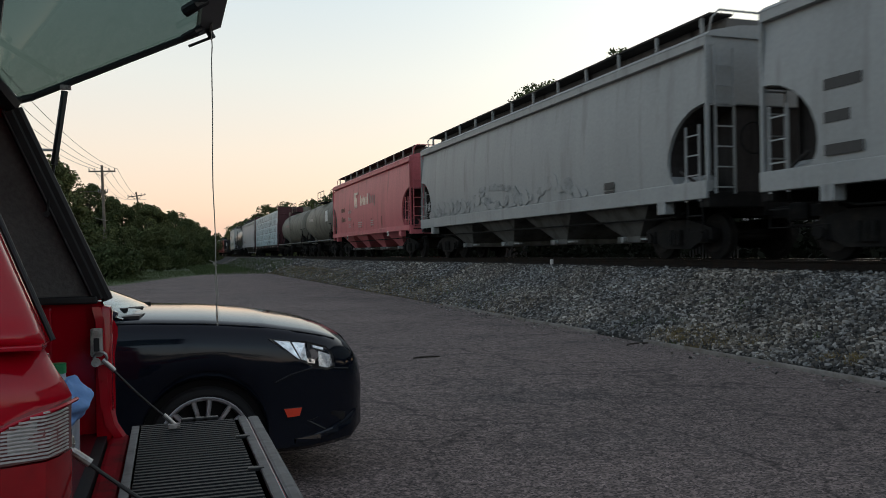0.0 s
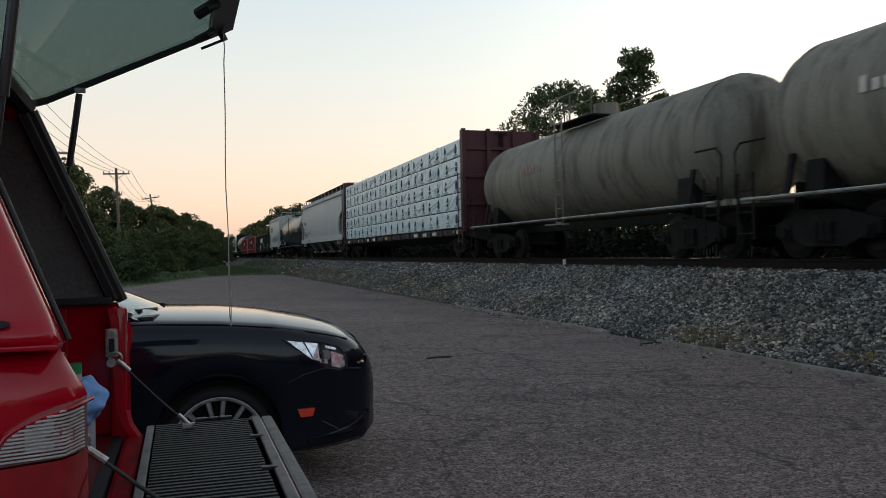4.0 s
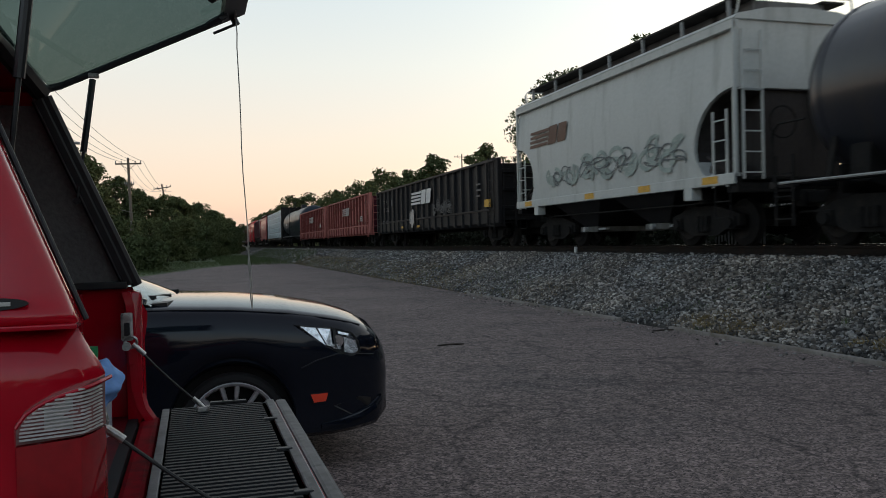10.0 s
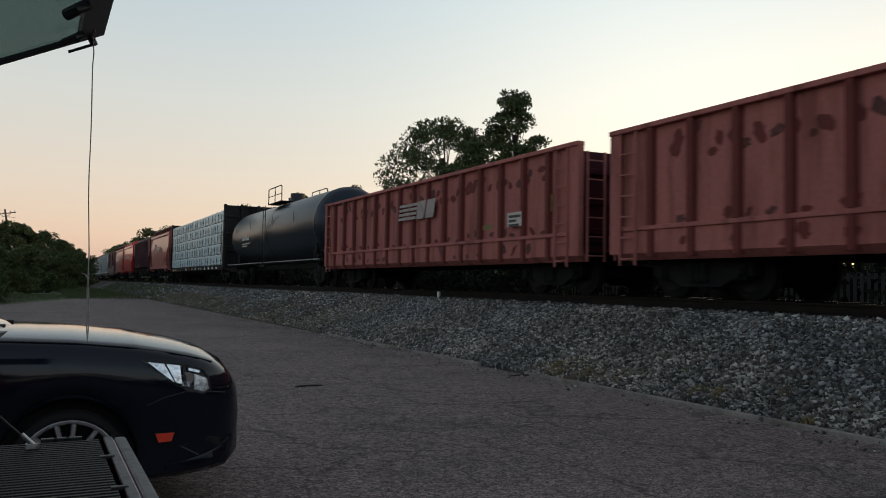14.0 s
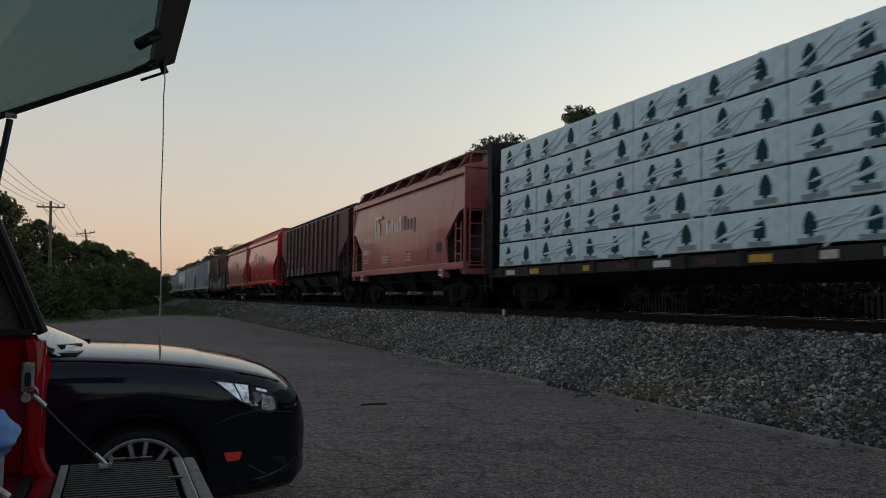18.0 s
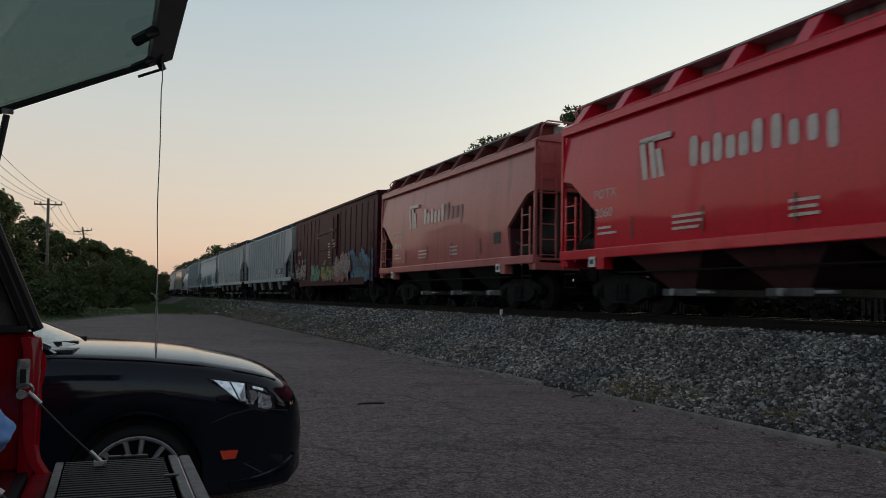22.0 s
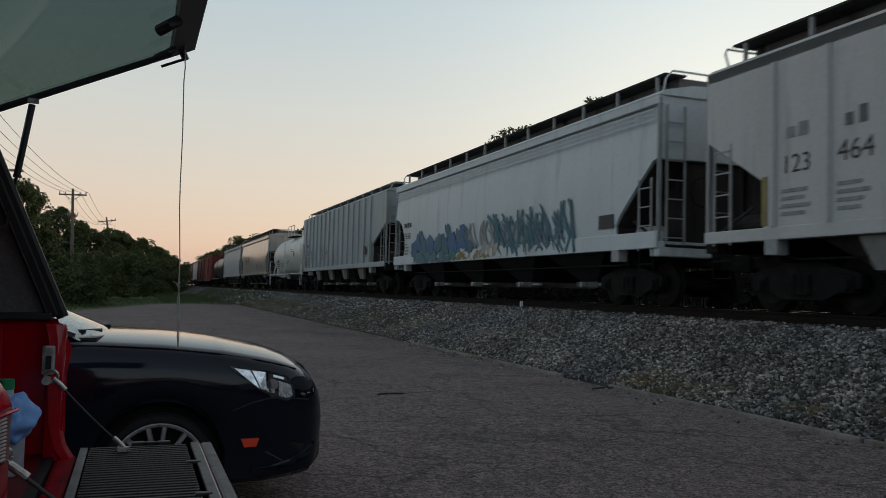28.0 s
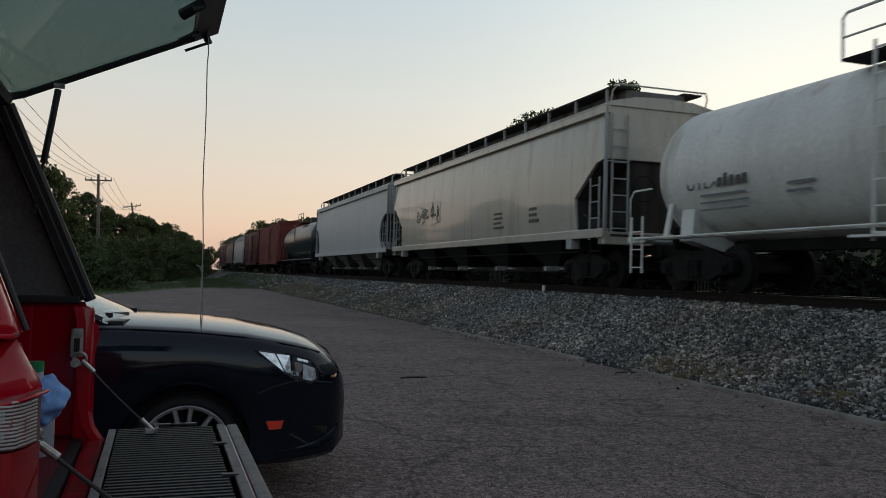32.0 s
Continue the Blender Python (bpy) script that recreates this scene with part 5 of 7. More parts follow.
graffiti(c, 6.0, 3.0, 2.0, 2.9, ["cream"], 5, 121, x=-1.575, line="ink", strokes=3), rows_of_marks(c, -2.0, 2.1, "dark", 4, 0.8, 0.06, 0.14, -1.575, 122), rows_of_marks(c, -4.5, 2.1, "dark", 3, 0.8, 0.08, 0.16, -1.575, 123)
hopper(45.9, -9.0, 9.0, "lightgrey", "pale grey covered hopper car with grimy sill", bays=4, end="curved", chute="chute", gusset="post")
tank(47.84, -7.8, 7.8, "tankblack", "blue-black tank car with plain shell", r=1.45, zc=2.5)
boxcar(49.65, -8.0, 8.0, "gondola_rib", "rusty red-brown box car with weathered sides")
boxcar(51.45, -8.0, 8.0, "maroon", "dark maroon box car with plain sides")
hopper(53.3, -8.2, 8.2, "grey", "grey covered hopper car far back in the train", bays=3)
hopper(55.2, -8.2, 8.2, "brown", "brown covered hopper car far back in the train", bays=3)
boxcar(57.1, -8.2, 8.2, "brown", "brown box car far back in the train")
# ---- the red pickup with its cap, tail towards the track, gate down and rear glass up ----
TR = {
    "red": mat("red_truck_paint", (0.42, 0.002, 0.013), 0.25, var=0.06, scale=3, coat=0.75, spec=0.1),
    "dull_red": mat("dull_shaded_bed_paint", (0.11, 0.003, 0.008), 0.5, var=0.2, scale=6, dirt=(0.06, 0.01, 0.012), dirt_amt=0.3, spec=0.15),
    "sill_red": mat("scuffed_red_sill_paint", (0.24, 0.002, 0.010), 0.7, var=0.2, scale=6, dirt=(0.08, 0.008, 0.010), dirt_amt=0.25, spec=0.03),
    "cap_in": mat("grey_cap_lining", (0.16, 0.152, 0.147), 0.95, var=0.2, scale=5, fine=60, bump=0.3),
    "rubber": mat("black_rubber", (0.010, 0.010, 0.011), 0.5, var=0.2),
    "frame": mat("black_hatch_frame", (0.012, 0.013, 0.014), 0.35, var=0.15),
    "liner": mat("black_plastic_liner", (0.007, 0.008, 0.010), 0.55, var=0.3, scale=5, dirt=(0.014, 0.014, 0.014), dirt_amt=0.15, spec=0.18),
    "worn": mat("worn_grey_plastic", (0.105, 0.105, 0.108), 0.6, var=0.3, scale=8, dirt=(0.05, 0.05, 0.05)),
    "steel": mat("zinc_steel", (0.45, 0.44, 0.42), 0.35, 0.9, var=0.15, scale=10, dirt=(0.2, 0.18, 0.15), dirt_amt=0.2),
    "zinc": mat("dull_zinc_latch", (0.50, 0.48, 0.45), 0.5, 0.3, var=0.3, scale=20, dirt=(0.12, 0.10, 0.09), dirt_amt=0.3),
    "cable": mat("black_cable", (0.012, 0.012, 0.012), 0.55, var=0.2),
    "string": mat("white_string", (0.45, 0.43, 0.38), 0.9, var=0.2, scale=20),
    "clear": mat("clear_lamp_stripes", (0.50, 0.45, 0.43), 0.12, var=0.15, scale=8, coat=1.0),
    "lamp_dark": mat("smoked_lamp", (0.20, 0.085, 0.08), 0.15, var=0.2, scale=8, coat=1.0),
    "red_lens": mat("red_lamp_lens", (0.30, 0.003, 0.007), 0.1, var=0.15, scale=8, coat=1.0),
    "cloth": mat("blue_cloth", (0.22, 0.43, 0.84), 0.7, var=0.12, scale=9, fine=40, bump=0.15, dirt=(0.10, 0.26, 0.62), dirt_amt=0.25),
    "jug": mat("milky_plastic", (0.42, 0.46, 0.52), 0.35, var=0.1),
    "green": mat("green_cap", (0.02, 0.28, 0.10), 0.4, var=0.1),
    "tyre": mat("tyre_rubber", (0.011, 0.011, 0.011), 0.9, var=0.2, bump=0.2),
    "glass": glass("green_tinted_glass", (0.10, 0.14, 0.128)),
    "dark_glass": mat("dark_window_glass", (0.012, 0.014, 0.015), 0.06, var=0.1, coat=1.0),
}
truck = empty("pickup_truck", pose(0, 0, 0), "glossy red pickup truck with cap, tailgate down, rear glass raised", "truck")
NEAR, FAR, TAIL = 1.72, 3.52, -0.212       # outer sides and rear end


def side_shell(y_out, s):
    """One bed side: outer skin rolled in at the rear corner, with a soft shoulder; s points inwards."""
    bm = B()
    rings = []
    prof = [(0.40, 0.03), (0.60, 0.0), (0.86, -0.012), (0.94, 0.0), (1.06, 0.010), (1.10, 0.005), (1.13, 0.003), (1.165, 0.004), (1.185, 0.007), (1.205, 0.013), (1.222, 0.021), (1.238, 0.031), (1.250, 0.043), (1.259, 0.058), (1.266, 0.074), (1.268, 0.095), (1.0, 0.095), (0.40, 0.095)]
    for x, roll in [(-3.1, 0.0), (-1.0, 0.0)] + [(TAIL - 0.17 + 0.17 * u, 0.085 * (1 - math.sqrt(1 - u * u))) for u in (0.0, 0.2, 0.4, 0.55, 0.7, 0.82, 0.9, 0.96, 0.99, 1.0)]:
        rings.append([(x + (roll / 0.085) * (-0.035 * max(0.0, (z - 1.17) / 0.09) + 0.012 * math.cos((z - 1.15) * 22) * (z > 1.07)), y_out + s * min(max(d, 0) + roll + (0 if d >= 0 else d), 0.095), z) for z, d in prof])
    return loft(bm, rings)


part("bed_side", side_shell(NEAR, 1), TR["red"], truck, smooth=True)
part("bed_side", side_shell(FAR, -1), TR["red"], truck, smooth=True)
part("bed_post", box(B(), TAIL - 0.07, TAIL - 0.005, FAR - 0.165, FAR - 0.07, 0.48, 1.255, 0.028), TR["red"], truck, smooth=True)
part("bed_post", box(B(), TAIL - 0.07, TAIL - 0.03, NEAR + 0.085, NEAR + 0.13, 0.48, 1.25, 0.012), TR["red"], truck)
# floor red is darkened for the shade inside the bed
part("bed_floor", box(B(), -3.0, TAIL - 0.03, NEAR + 0.09, FAR - 0.09, 0.70, 0.76), TR["dull_red"], truck)
part("bed_front_wall", box(B(), -3.08, -3.0, NEAR + 0.09, FAR - 0.09, 0.70, 1.25), TR["red"], truck)
part("rear_sill", box(B(), TAIL - 0.022, TAIL + 0.05, NEAR + 0.1, FAR - 0.1, 0.55, 0.752, 0.016), TR["sill_red"], truck)
# black strip laid where only a dark gap lies before the gate
part("sill_gap_strip", box(B(), TAIL - 0.062, TAIL - 0.026, NEAR + 0.1, FAR - 0.175, 0.66, 0.763), TR["liner"], truck, "black strip in place of the dark gap before the gate")
part("rear_bumper", box(B(), TAIL - 0.02, TAIL + 0.20, NEAR + 0.04, FAR - 0.04, 0.42, 0.60, 0.04), TR["rubber"], truck)
part("bed_flange", loft(B(), [[(TAIL + e, FAR - 0.172, z), (TAIL + e + 0.030, FAR - 0.166, z), (TAIL + e + 0.040, FAR - 0.12, z), (TAIL + e, FAR - 0.10, z)] for z, e in ((1.25, -0.075), (1.20, -0.062), (1.0, -0.055), (0.88, -0.048), (0.80, -0.03), (0.75, 0.0))]), TR["red"], truck, smooth=True)
part("bed_inner_rib", box(B(), TAIL - 0.30, TAIL - 0.22, FAR - 0.106, FAR - 0.088, 0.76, 1.25, 0.008), TR["red"], truck)
part("corner_seam", tube(B(), [(TAIL - 0.17 + 0.17 * u, NEAR - 0.004 + 0.085 * (1 - math.sqrt(1 - u * u)), 0.862 + 0.02 * u) for u in (0.0, 0.3, 0.6, 0.8, 0.92, 0.98)], 0.005, 6), TR["red"], truck)
part("corner_bolt", rod(B(), (TAIL - 0.03, NEAR + 0.02, 0.884), (TAIL - 0.02, NEAR + 0.012, 0.884), 0.009, 10), TR["zinc"], truck)
# latch on the far post
latch = part("latch_plate", box(B(), TAIL - 0.080, TAIL - 0.036, FAR - 0.182, FAR - 0.172, 1.065, 1.172, 0.008), TR["zinc"], truck, "worn zinc latch plate")
part("latch_slot", box(B(), TAIL - 0.068, TAIL - 0.048, FAR - 0.187, FAR - 0.182, 1.085, 1.135), TR["rubber"], latch)
part("latch_screw", rod(B(), (TAIL - 0.058, FAR - 0.19, 1.155), (TAIL - 0.058, FAR - 0.18, 1.155), 0.010, 10), TR["steel"], latch)
part("latch_pin", rod(B(), (TAIL - 0.06, FAR - 0.21, 1.045), (TAIL - 0.06, FAR - 0.18, 1.045), 0.016, 12), TR["zinc"], latch)
for z in (0.97, 0.86, 0.80):
    part("post_bolt", rod(B(), (TAIL - 0.045, FAR - 0.178, z), (TAIL - 0.045, FAR - 0.168, z), 0.006, 8), TR["red"], truck)
# gate cables
for y, a, b in ((FAR - 0.20, (-0.242, 1.047), (0.0, 0.795)), (NEAR + 0.13, (-0.21, 1.045), (0.10, 0.797))):
    n = part("gate_cable", tube(B(), [(a[0] + (b[0] - a[0]) * k / 6, y, a[1] + (b[1] - a[1]) * k / 6 - 0.008 * math.sin(math.pi * k / 6)) for k in range(7)], 0.0045, 8), TR["cable"], truck, "thin black steel gate cable")
    d = Vector((b[0] - a[0], 0, b[1] - a[1])).normalized()
    p = Vector((a[0], y, a[1]))
    part("cable_end", rod(B(), p - d * 0.01, p + d * 0.05, 0.0095, 10), TR["steel"], n)
    part("cable_eye", tube(B(), [p - d * 0.02 + Vector((0.022 * math.cos(q), 0, 0.022 * math.sin(q))) for q in [2 * math.pi * k / 12 for k in range(13)]], 0.006, 6), TR["steel"], n)
    e = Vector((b[0], y, b[1]))
    part("cable_end", rod(B(), e - d * 0.05, e + d * 0.01, 0.009, 10), TR["steel"], n)
    part("cable_bracket", box(B(), b[0] - 0.02, b[0] + 0.025, y - 0.010, y + 0.010, 0.776, 0.796, 0.004), TR["zinc"], n)
# tailgate lying flat
G0, G1, GN, GF, GZ = -0.155, 0.328, NEAR + 0.10, FAR - 0.06, 0.775
gate = part("tailgate", box(B(), G0, G1, GN, GF, GZ - 0.075, GZ - 0.008, 0.02), TR["red"], truck)
part("gate_edge_trim", box(B(), 0.250, 0.284, GN + 0.01, GF - 0.005, GZ - 0.012, GZ + 0.004, 0.006), TR["worn"], gate, "scuffed grey plastic trim")
part("gate_edge_trim", box(B(), 0.289, G1 + 0.006, GN, GF, GZ - 0.05, GZ + 0.001, 0.012), TR["worn"], gate, "scuffed grey plastic trim")
part("gate_edge_trim", box(B(), G0 + 0.002, G0 + 0.03, GN + 0.02, GF - 0.03, GZ - 0.012, GZ + 0.002, 0.004), TR["worn"], gate)
part("gate_liner", box(B(), G0 + 0.03, 0.250, GN + 0.01, GF - 0.02, GZ - 0.014, GZ - 0.008), TR["liner"], gate)
rib = mesh_of("liner_rib", loft(B(), [[(x, y, z) for y, z in ((-0.0125, -0.010), (-0.008, 0.002), (0.008, 0.002), (0.0125, -0.010))] for x in (-0.178, 0.172)]), TR["liner"])
y = GN + 0.03
while y < GF - 0.04:
    part("liner_rib", rib, None, gate, m=pose(0.06, y, GZ))
    y += 0.0355
for y in (3.07, 2.60, 2.13):
    part("gate_slot", box(B(), 0.213, 0.263, y - 0.012, y + 0.012, GZ - 0.004, GZ + 0.008, 0.003), TR["rubber"], gate)
for y in (GF - 0.10, GF - 0.17, GF - 0.24):
    part("latch_tab", box(B(), -0.03 + (GF - y) * 0.6, 0.03 + (GF - y) * 0.6, GF - 0.02, GF + 0.008, GZ - 0.02, GZ + 0.012, 0.004), TR["rubber"], gate)
# near tail lamp, wrapped round the corner
lamp = empty("tail_lamp", Matrix())
lamp.parent = truck
for name, z0, z1, m, x0 in (("upper_lens", 1.062, 1.158, "lamp_dark", -0.35), ("lower_lens", 0.90, 1.060, "red_lens", -0.35)):
    rings = []
    for k in range(9):
        t = k / 8
        x = x0 + (TAIL + 0.012 - x0) * t
        d = -0.006 + 0.085 * max(0.0, (t - 0.72) / 0.28) ** 2
        if name == "upper_lens":
            lo, hi = z0 - 0.012 + 0.012 * t, z0 + 0.004 + (z1 - z0) * max(t, 0.01) ** 0.36
        else:
            lo, hi = z0 + 0.02 * (1 - t), z1 - 0.014 + 0.012 * t
        rings.append([(x, NEAR + d, lo), (x, NEAR + d - 0.006, (lo + hi) / 2), (x, NEAR + d, hi), (x - 0.02, NEAR + d + 0.05, hi), (x - 0.02, NEAR + d + 0.05, lo)])
    part(name, loft(B(), rings), TR[m], lamp, smooth=True)
for k in range(13):
    z = 1.067 + 0.007 * k
    t0 = 0.04 + 0.88 * (k / 13) ** 2.8
    pts = []
    for i in range(6):
        t = t0 + (0.97 - t0) * i / 5
        pts.append((-0.35 + (TAIL + 0.012 + 0.35) * t, NEAR - 0.0135 + 0.085 * max(0.0, (t - 0.72) / 0.28) ** 2, z - 0.008 * (1 - t)))
    part("lens_stripe", tube(B(), pts, 0.0023, 5), TR["clear"], lamp)
part("lamp_reflector", loft(B(), [[(-0.30 + 0.05 * k, NEAR - 0.0145 + (0.004 if k else 0.0), z) for z in (1.075, 1.115 + 0.02 * k)] + [(-0.30 + 0.05 * k, NEAR - 0.009, z) for z in (1.115 + 0.02 * k, 1.075)] for k in range(2)]), TR["steel"], lamp)
part("lamp_trim", tube(B(), [(-0.35 + 0.162 * k / 10, NEAR - 0.006 + 0.07 * max(0, (k / 10 - 0.72) / 0.28) ** 2, 1.064 + 0.096 * max(0.01, k / 10) ** 0.36) for k in range(11)], 0.004, 6), TR["red"], lamp)
# the cap (canopy shell)
CZ0, CZ1 = 1.272, 2.06
def rear_x(z):
    return -0.245 - 0.41 * (z - 1.28)


def cap_side(y_out, s, thick):
    rings = []
    zs = [CZ0, 1.278, 1.288, 1.30, 1.312, 1.325, 1.34, 1.42, 1.5, 1.6, 1.7, 1.8, 1.9, 2.0]
    inset = [0.0, -0.008, -0.012, -0.010, -0.002, 0.004, 0.008, 0.018, 0.03, 0.047, 0.065, 0.085, 0.105, 0.13]
    for q, w in [(0.13 * (1 - u), 0.05 * (1 - math.sqrt(1 - u * u))) for u in (1.0, 0.985, 0.95, 0.88, 0.76, 0.6, 0.4, 0.2, 0.0)] + [(0.4, 0.0), (2.75, 0.0)]:
        rings.append([(rear_x(z) - q, y_out + s * (i + w), z) for z, i in zip(zs, inset)] + [(rear_x(z) - q, y_out + s * (i + thick), z) for z, i in list(zip(zs, inset))[::-1]])
    return loft(B(), rings)


cap = empty("truck_cap", Matrix())
cap.parent = truck
part("cap_side", cap_side(NEAR + 0.01, 1, 0.095), TR["red"], cap, smooth=True)
part("cap_side", cap_side(FAR - 0.01, -1, 0.056), TR["red"], cap, smooth=True)
part("cap_roof", loft(B(), [[(-0.56 - q, NEAR + 0.13, 1.99), (-0.57 - q, NEAR + 0.2, 2.05), (-0.58 - q, (NEAR + FAR) / 2, 2.09), (-0.57 - q, FAR - 0.2, 2.05), (-0.56 - q, FAR - 0.13, 1.99), (-0.57 - q, FAR - 0.22, 2.02), (-0.58 - q, (NEAR + FAR) / 2, 2.06), (-0.57 - q, NEAR + 0.22, 2.02)] for q in (0.0, 1.2, 2.45)]), TR["red"], cap, smooth=True)
part("lining", loft(B(), [[(rear_x(z) - q, FAR - 0.08 - i, z) for z, i in ((1.29, 0.0), (1.6, 0.045), (1.95, 0.125))] + [(rear_x(z) - q, FAR - 0.07 - i, z) for z, i in ((1.95, 0.125), (1.6, 0.045), (1.29, 0.0))] for q in (0.05, 2.7)]), TR["cap_in"], cap, "dark grey lining of the cap")
part("cap_front_wall", box(B(), -3.02, -2.98, NEAR + 0.1, FAR - 0.1, 1.25, 2.0), TR["cap_in"], cap)
for y0, s, nm in ((FAR - 0.075, -1, "far"), (NEAR + 0.075, 1, "near")):
    part("door_seal", tube(B(), [(rear_x(z) + 0.008, y0 + s * (0.028 + 0.13 * max(0, (z - 1.3) / 0.7)), z) for z in (1.275, 1.4, 1.55, 1.7, 1.85, 1.98)], 0.022 if nm == "far" else 0.006, 8), TR["rubber"], cap)
    if nm == "far":
        part("seal_lip", tube(B(), [(rear_x(z) - 0.035, y0 + s * (0.05 + 0.13 * max(0, (z - 1.3) / 0.7)), z) for z in (1.29, 1.4, 1.55, 1.7, 1.85, 1.97)], 0.006, 6), TR["worn"], cap)
        part("seal_base", tube(B(), [(rear_x(z) - 0.02, y0 + s * (0.03 + 0.13 * max(0, (z - 1.3) / 0.7)), z) for z in (1.28, 1.4, 1.55, 1.7, 1.85, 1.97)], 0.028, 8), TR["rubber"], cap)
        part("rail_gasket", box(B(), -2.9, -0.27, FAR - 0.14, FAR - 0.05, 1.262, 1.29, 0.006), TR["rubber"], cap)
part("door_seal", tube(B(), [(-0.545, NEAR + 0.22, 2.0), (-0.56, (NEAR + FAR) / 2, 2.045), (-0.545, FAR - 0.22, 2.0)], 0.034, 8), TR["rubber"], cap)
part("cap_rail", box(B(), -2.9, -0.24, NEAR - 0.008, NEAR + 0.06, 1.266, 1.276, 0.003), TR["red"], cap)
part("name_badge", loft(B(), [[(-0.395 + 0.07 * math.cos(a), y, 1.318 + 0.012 * math.sin(a)) for a in [2 * math.pi * k / 16 for k in range(16)]] for y in (NEAR + 0.002, NEAR + 0.013)]), TR["rubber"], cap, "small dark oval badge")
part("badge_mark", box(B(), -0.435, -0.355, NEAR - 0.001, NEAR + 0.003, 1.314, 1.322, 0.001), TR["zinc"], cap)
# raised rear glass: hinge near x -0.56, free edge over the gate
hatch = empty("rear_hatch", Matrix())
hatch.parent = truck
HN, HF = 1.93, 3.36
H0, H1 = Vector((-0.535, 0, 2.012)), Vector((0.195, 0, 2.358))
U = (H1 - H0).normalized()
NV = Vector((-U.z, 0, U.x))
def hp(d, y, e=0.0):
    q = H0 + U * d + NV * e
    return (q.x, y, q.z)


HL = (H1 - H0).length
def slab(d0, d1, ya, yb, e0, e1):
    return loft(B(), [[hp(d0, ya, e), hp(d1, ya, e), hp(d1, yb, e), hp(d0, yb, e)] for e in (e0, e1)])


part("glass_pane", slab(0.02, HL - 0.09, HN + 0.01, HF - 0.01, 0.004, 0.009), TR["glass"], hatch, "green-tinted glass").visible_shadow = False
for y in (HN, HF):
    part("hatch_frame", tube(B(), [hp(0.06, y), hp(HL - 0.02, y)], 0.014, 8), TR["frame"], hatch)
part("hatch_frame", tube(B(), [hp(0.06, HF), hp(0.015, HF - 0.03), hp(0.0, HF - 0.09), hp(-0.02, (HN + HF) / 2, 0.02), hp(0.0, HN + 0.09), hp(0.015, HN + 0.03), hp(0.06, HN)], 0.015, 8), TR["frame"], hatch)
part("hatch_bottom_rail", slab(HL - 0.095, HL, HN - 0.005, HF + 0.008, -0.012, 0.016), TR["frame"], hatch)
part("hatch_handle", tube(B(), [hp(HL - 0.09, HF - 0.12, -0.012), hp(HL - 0.115, HF - 0.125, -0.02), hp(HL - 0.165, HF - 0.095, -0.02)], 0.014, 8), TR["frame"], hatch)
part("hatch_handle", tube(B(), [hp(HL - 0.09, HF - 0.48, -0.012), hp(HL - 0.125, HF - 0.485, -0.02), hp(HL - 0.165, HF - 0.45, -0.02)], 0.02, 8), TR["frame"], hatch)
part("latch_rod", tube(B(), [hp(HL - 0.045, HF + 0.0, -0.03), hp(HL - 0.06, HF + 0.004, -0.035), hp(HL - 0.15, HF - 0.02, -0.04)], 0.006, 6), TR["frame"], hatch)
part("latch_bolt", rod(B(), hp(HL - 0.05, HF, -0.04), hp(HL - 0.05, HF, -0.012), 0.014, 8), TR["frame"], hatch)
for y in (HF - 0.006, HN + 0.006):
    part("hinge_foot", box(B(), hp(0.19, y)[0] - 0.022, hp(0.19, y)[0] + 0.016, y - 0.014, y + 0.01, hp(0.19, y)[2] - 0.026, hp(0.19, y)[2] - 0.008, 0.005), TR["zinc"], hatch)
    o = 0.0 if y > 2.5 else 0.035
    top, bot = Vector((-0.37 + o, y, 2.062 + o * 0.5)), Vector((-0.432 + o, y - (0.03 if y > 2.5 else -0.03), 1.60))
    mid = top.lerp(bot, 0.60)
    st = part("gas_strut", rod(B(), top, mid, 0.0125, 10), TR["frame"], hatch)
    part("strut_rod", rod(B(), mid, bot, 0.006, 8), TR["rubber"], st)
    part("strut_ball", rod(B(), bot - Vector((0, 0.015, 0)), bot + Vector((0, 0.015, 0)), 0.012, 8), TR["rubber"], st)
# the cab and wheels
part("cab", loft(B(), [[(x, y0, z0), (x, y1, z0), (x, y1 - 0.02, 1.2), (x, y1 - i, zt), (x, y0 + i, zt), (x, y0 + 0.02, 1.2)] for x, y0, y1, z0, zt, i in ((-3.12, NEAR, FAR, 0.45, 1.78, 0.16), (-4.5, NEAR, FAR, 0.45, 1.80, 0.16), (-5.0, NEAR, FAR, 0.45, 1.30, 0.08), (-6.1, NEAR + 0.04, FAR - 0.04, 0.5, 1.14, 0.1), (-6.3, NEAR + 0.14, FAR - 0.14, 0.5, 1.05, 0.1))]), TR["red"], truck)
for y, s in ((NEAR, 1), (FAR, -1)):
    part("cab_window", loft(B(), [[(-3.3, y + s * (0.03 + e), 1.24), (-4.45, y + s * (0.03 + e), 1.24), (-4.3, y + s * (0.135 + e), 1.68), (-3.3, y + s * (0.135 + e), 1.68)] for e in (-0.012, 0.02)]), TR["dark_glass"], truck)
    part("cap_window", loft(B(), [[(-0.75, y + s * (0.035 + e), 1.42), (-2.75, y + s * (0.035 + e), 1.42), (-2.75, y + s * (0.085 + e), 1.78), (-0.88, y + s * (0.085 + e), 1.78)] for e in (-0.014, 0.0)]), TR["dark_glass"], cap)
part("cab_windscreen", loft(B(), [[(-4.53 + e, NEAR + 0.2, 1.76), (-4.53 + e, FAR - 0.2, 1.76), (-4.97 + e, FAR - 0.12, 1.33), (-4.97 + e, NEAR + 0.12, 1.33)] for e in (-0.03, 0.01)]), TR["dark_glass"], truck)
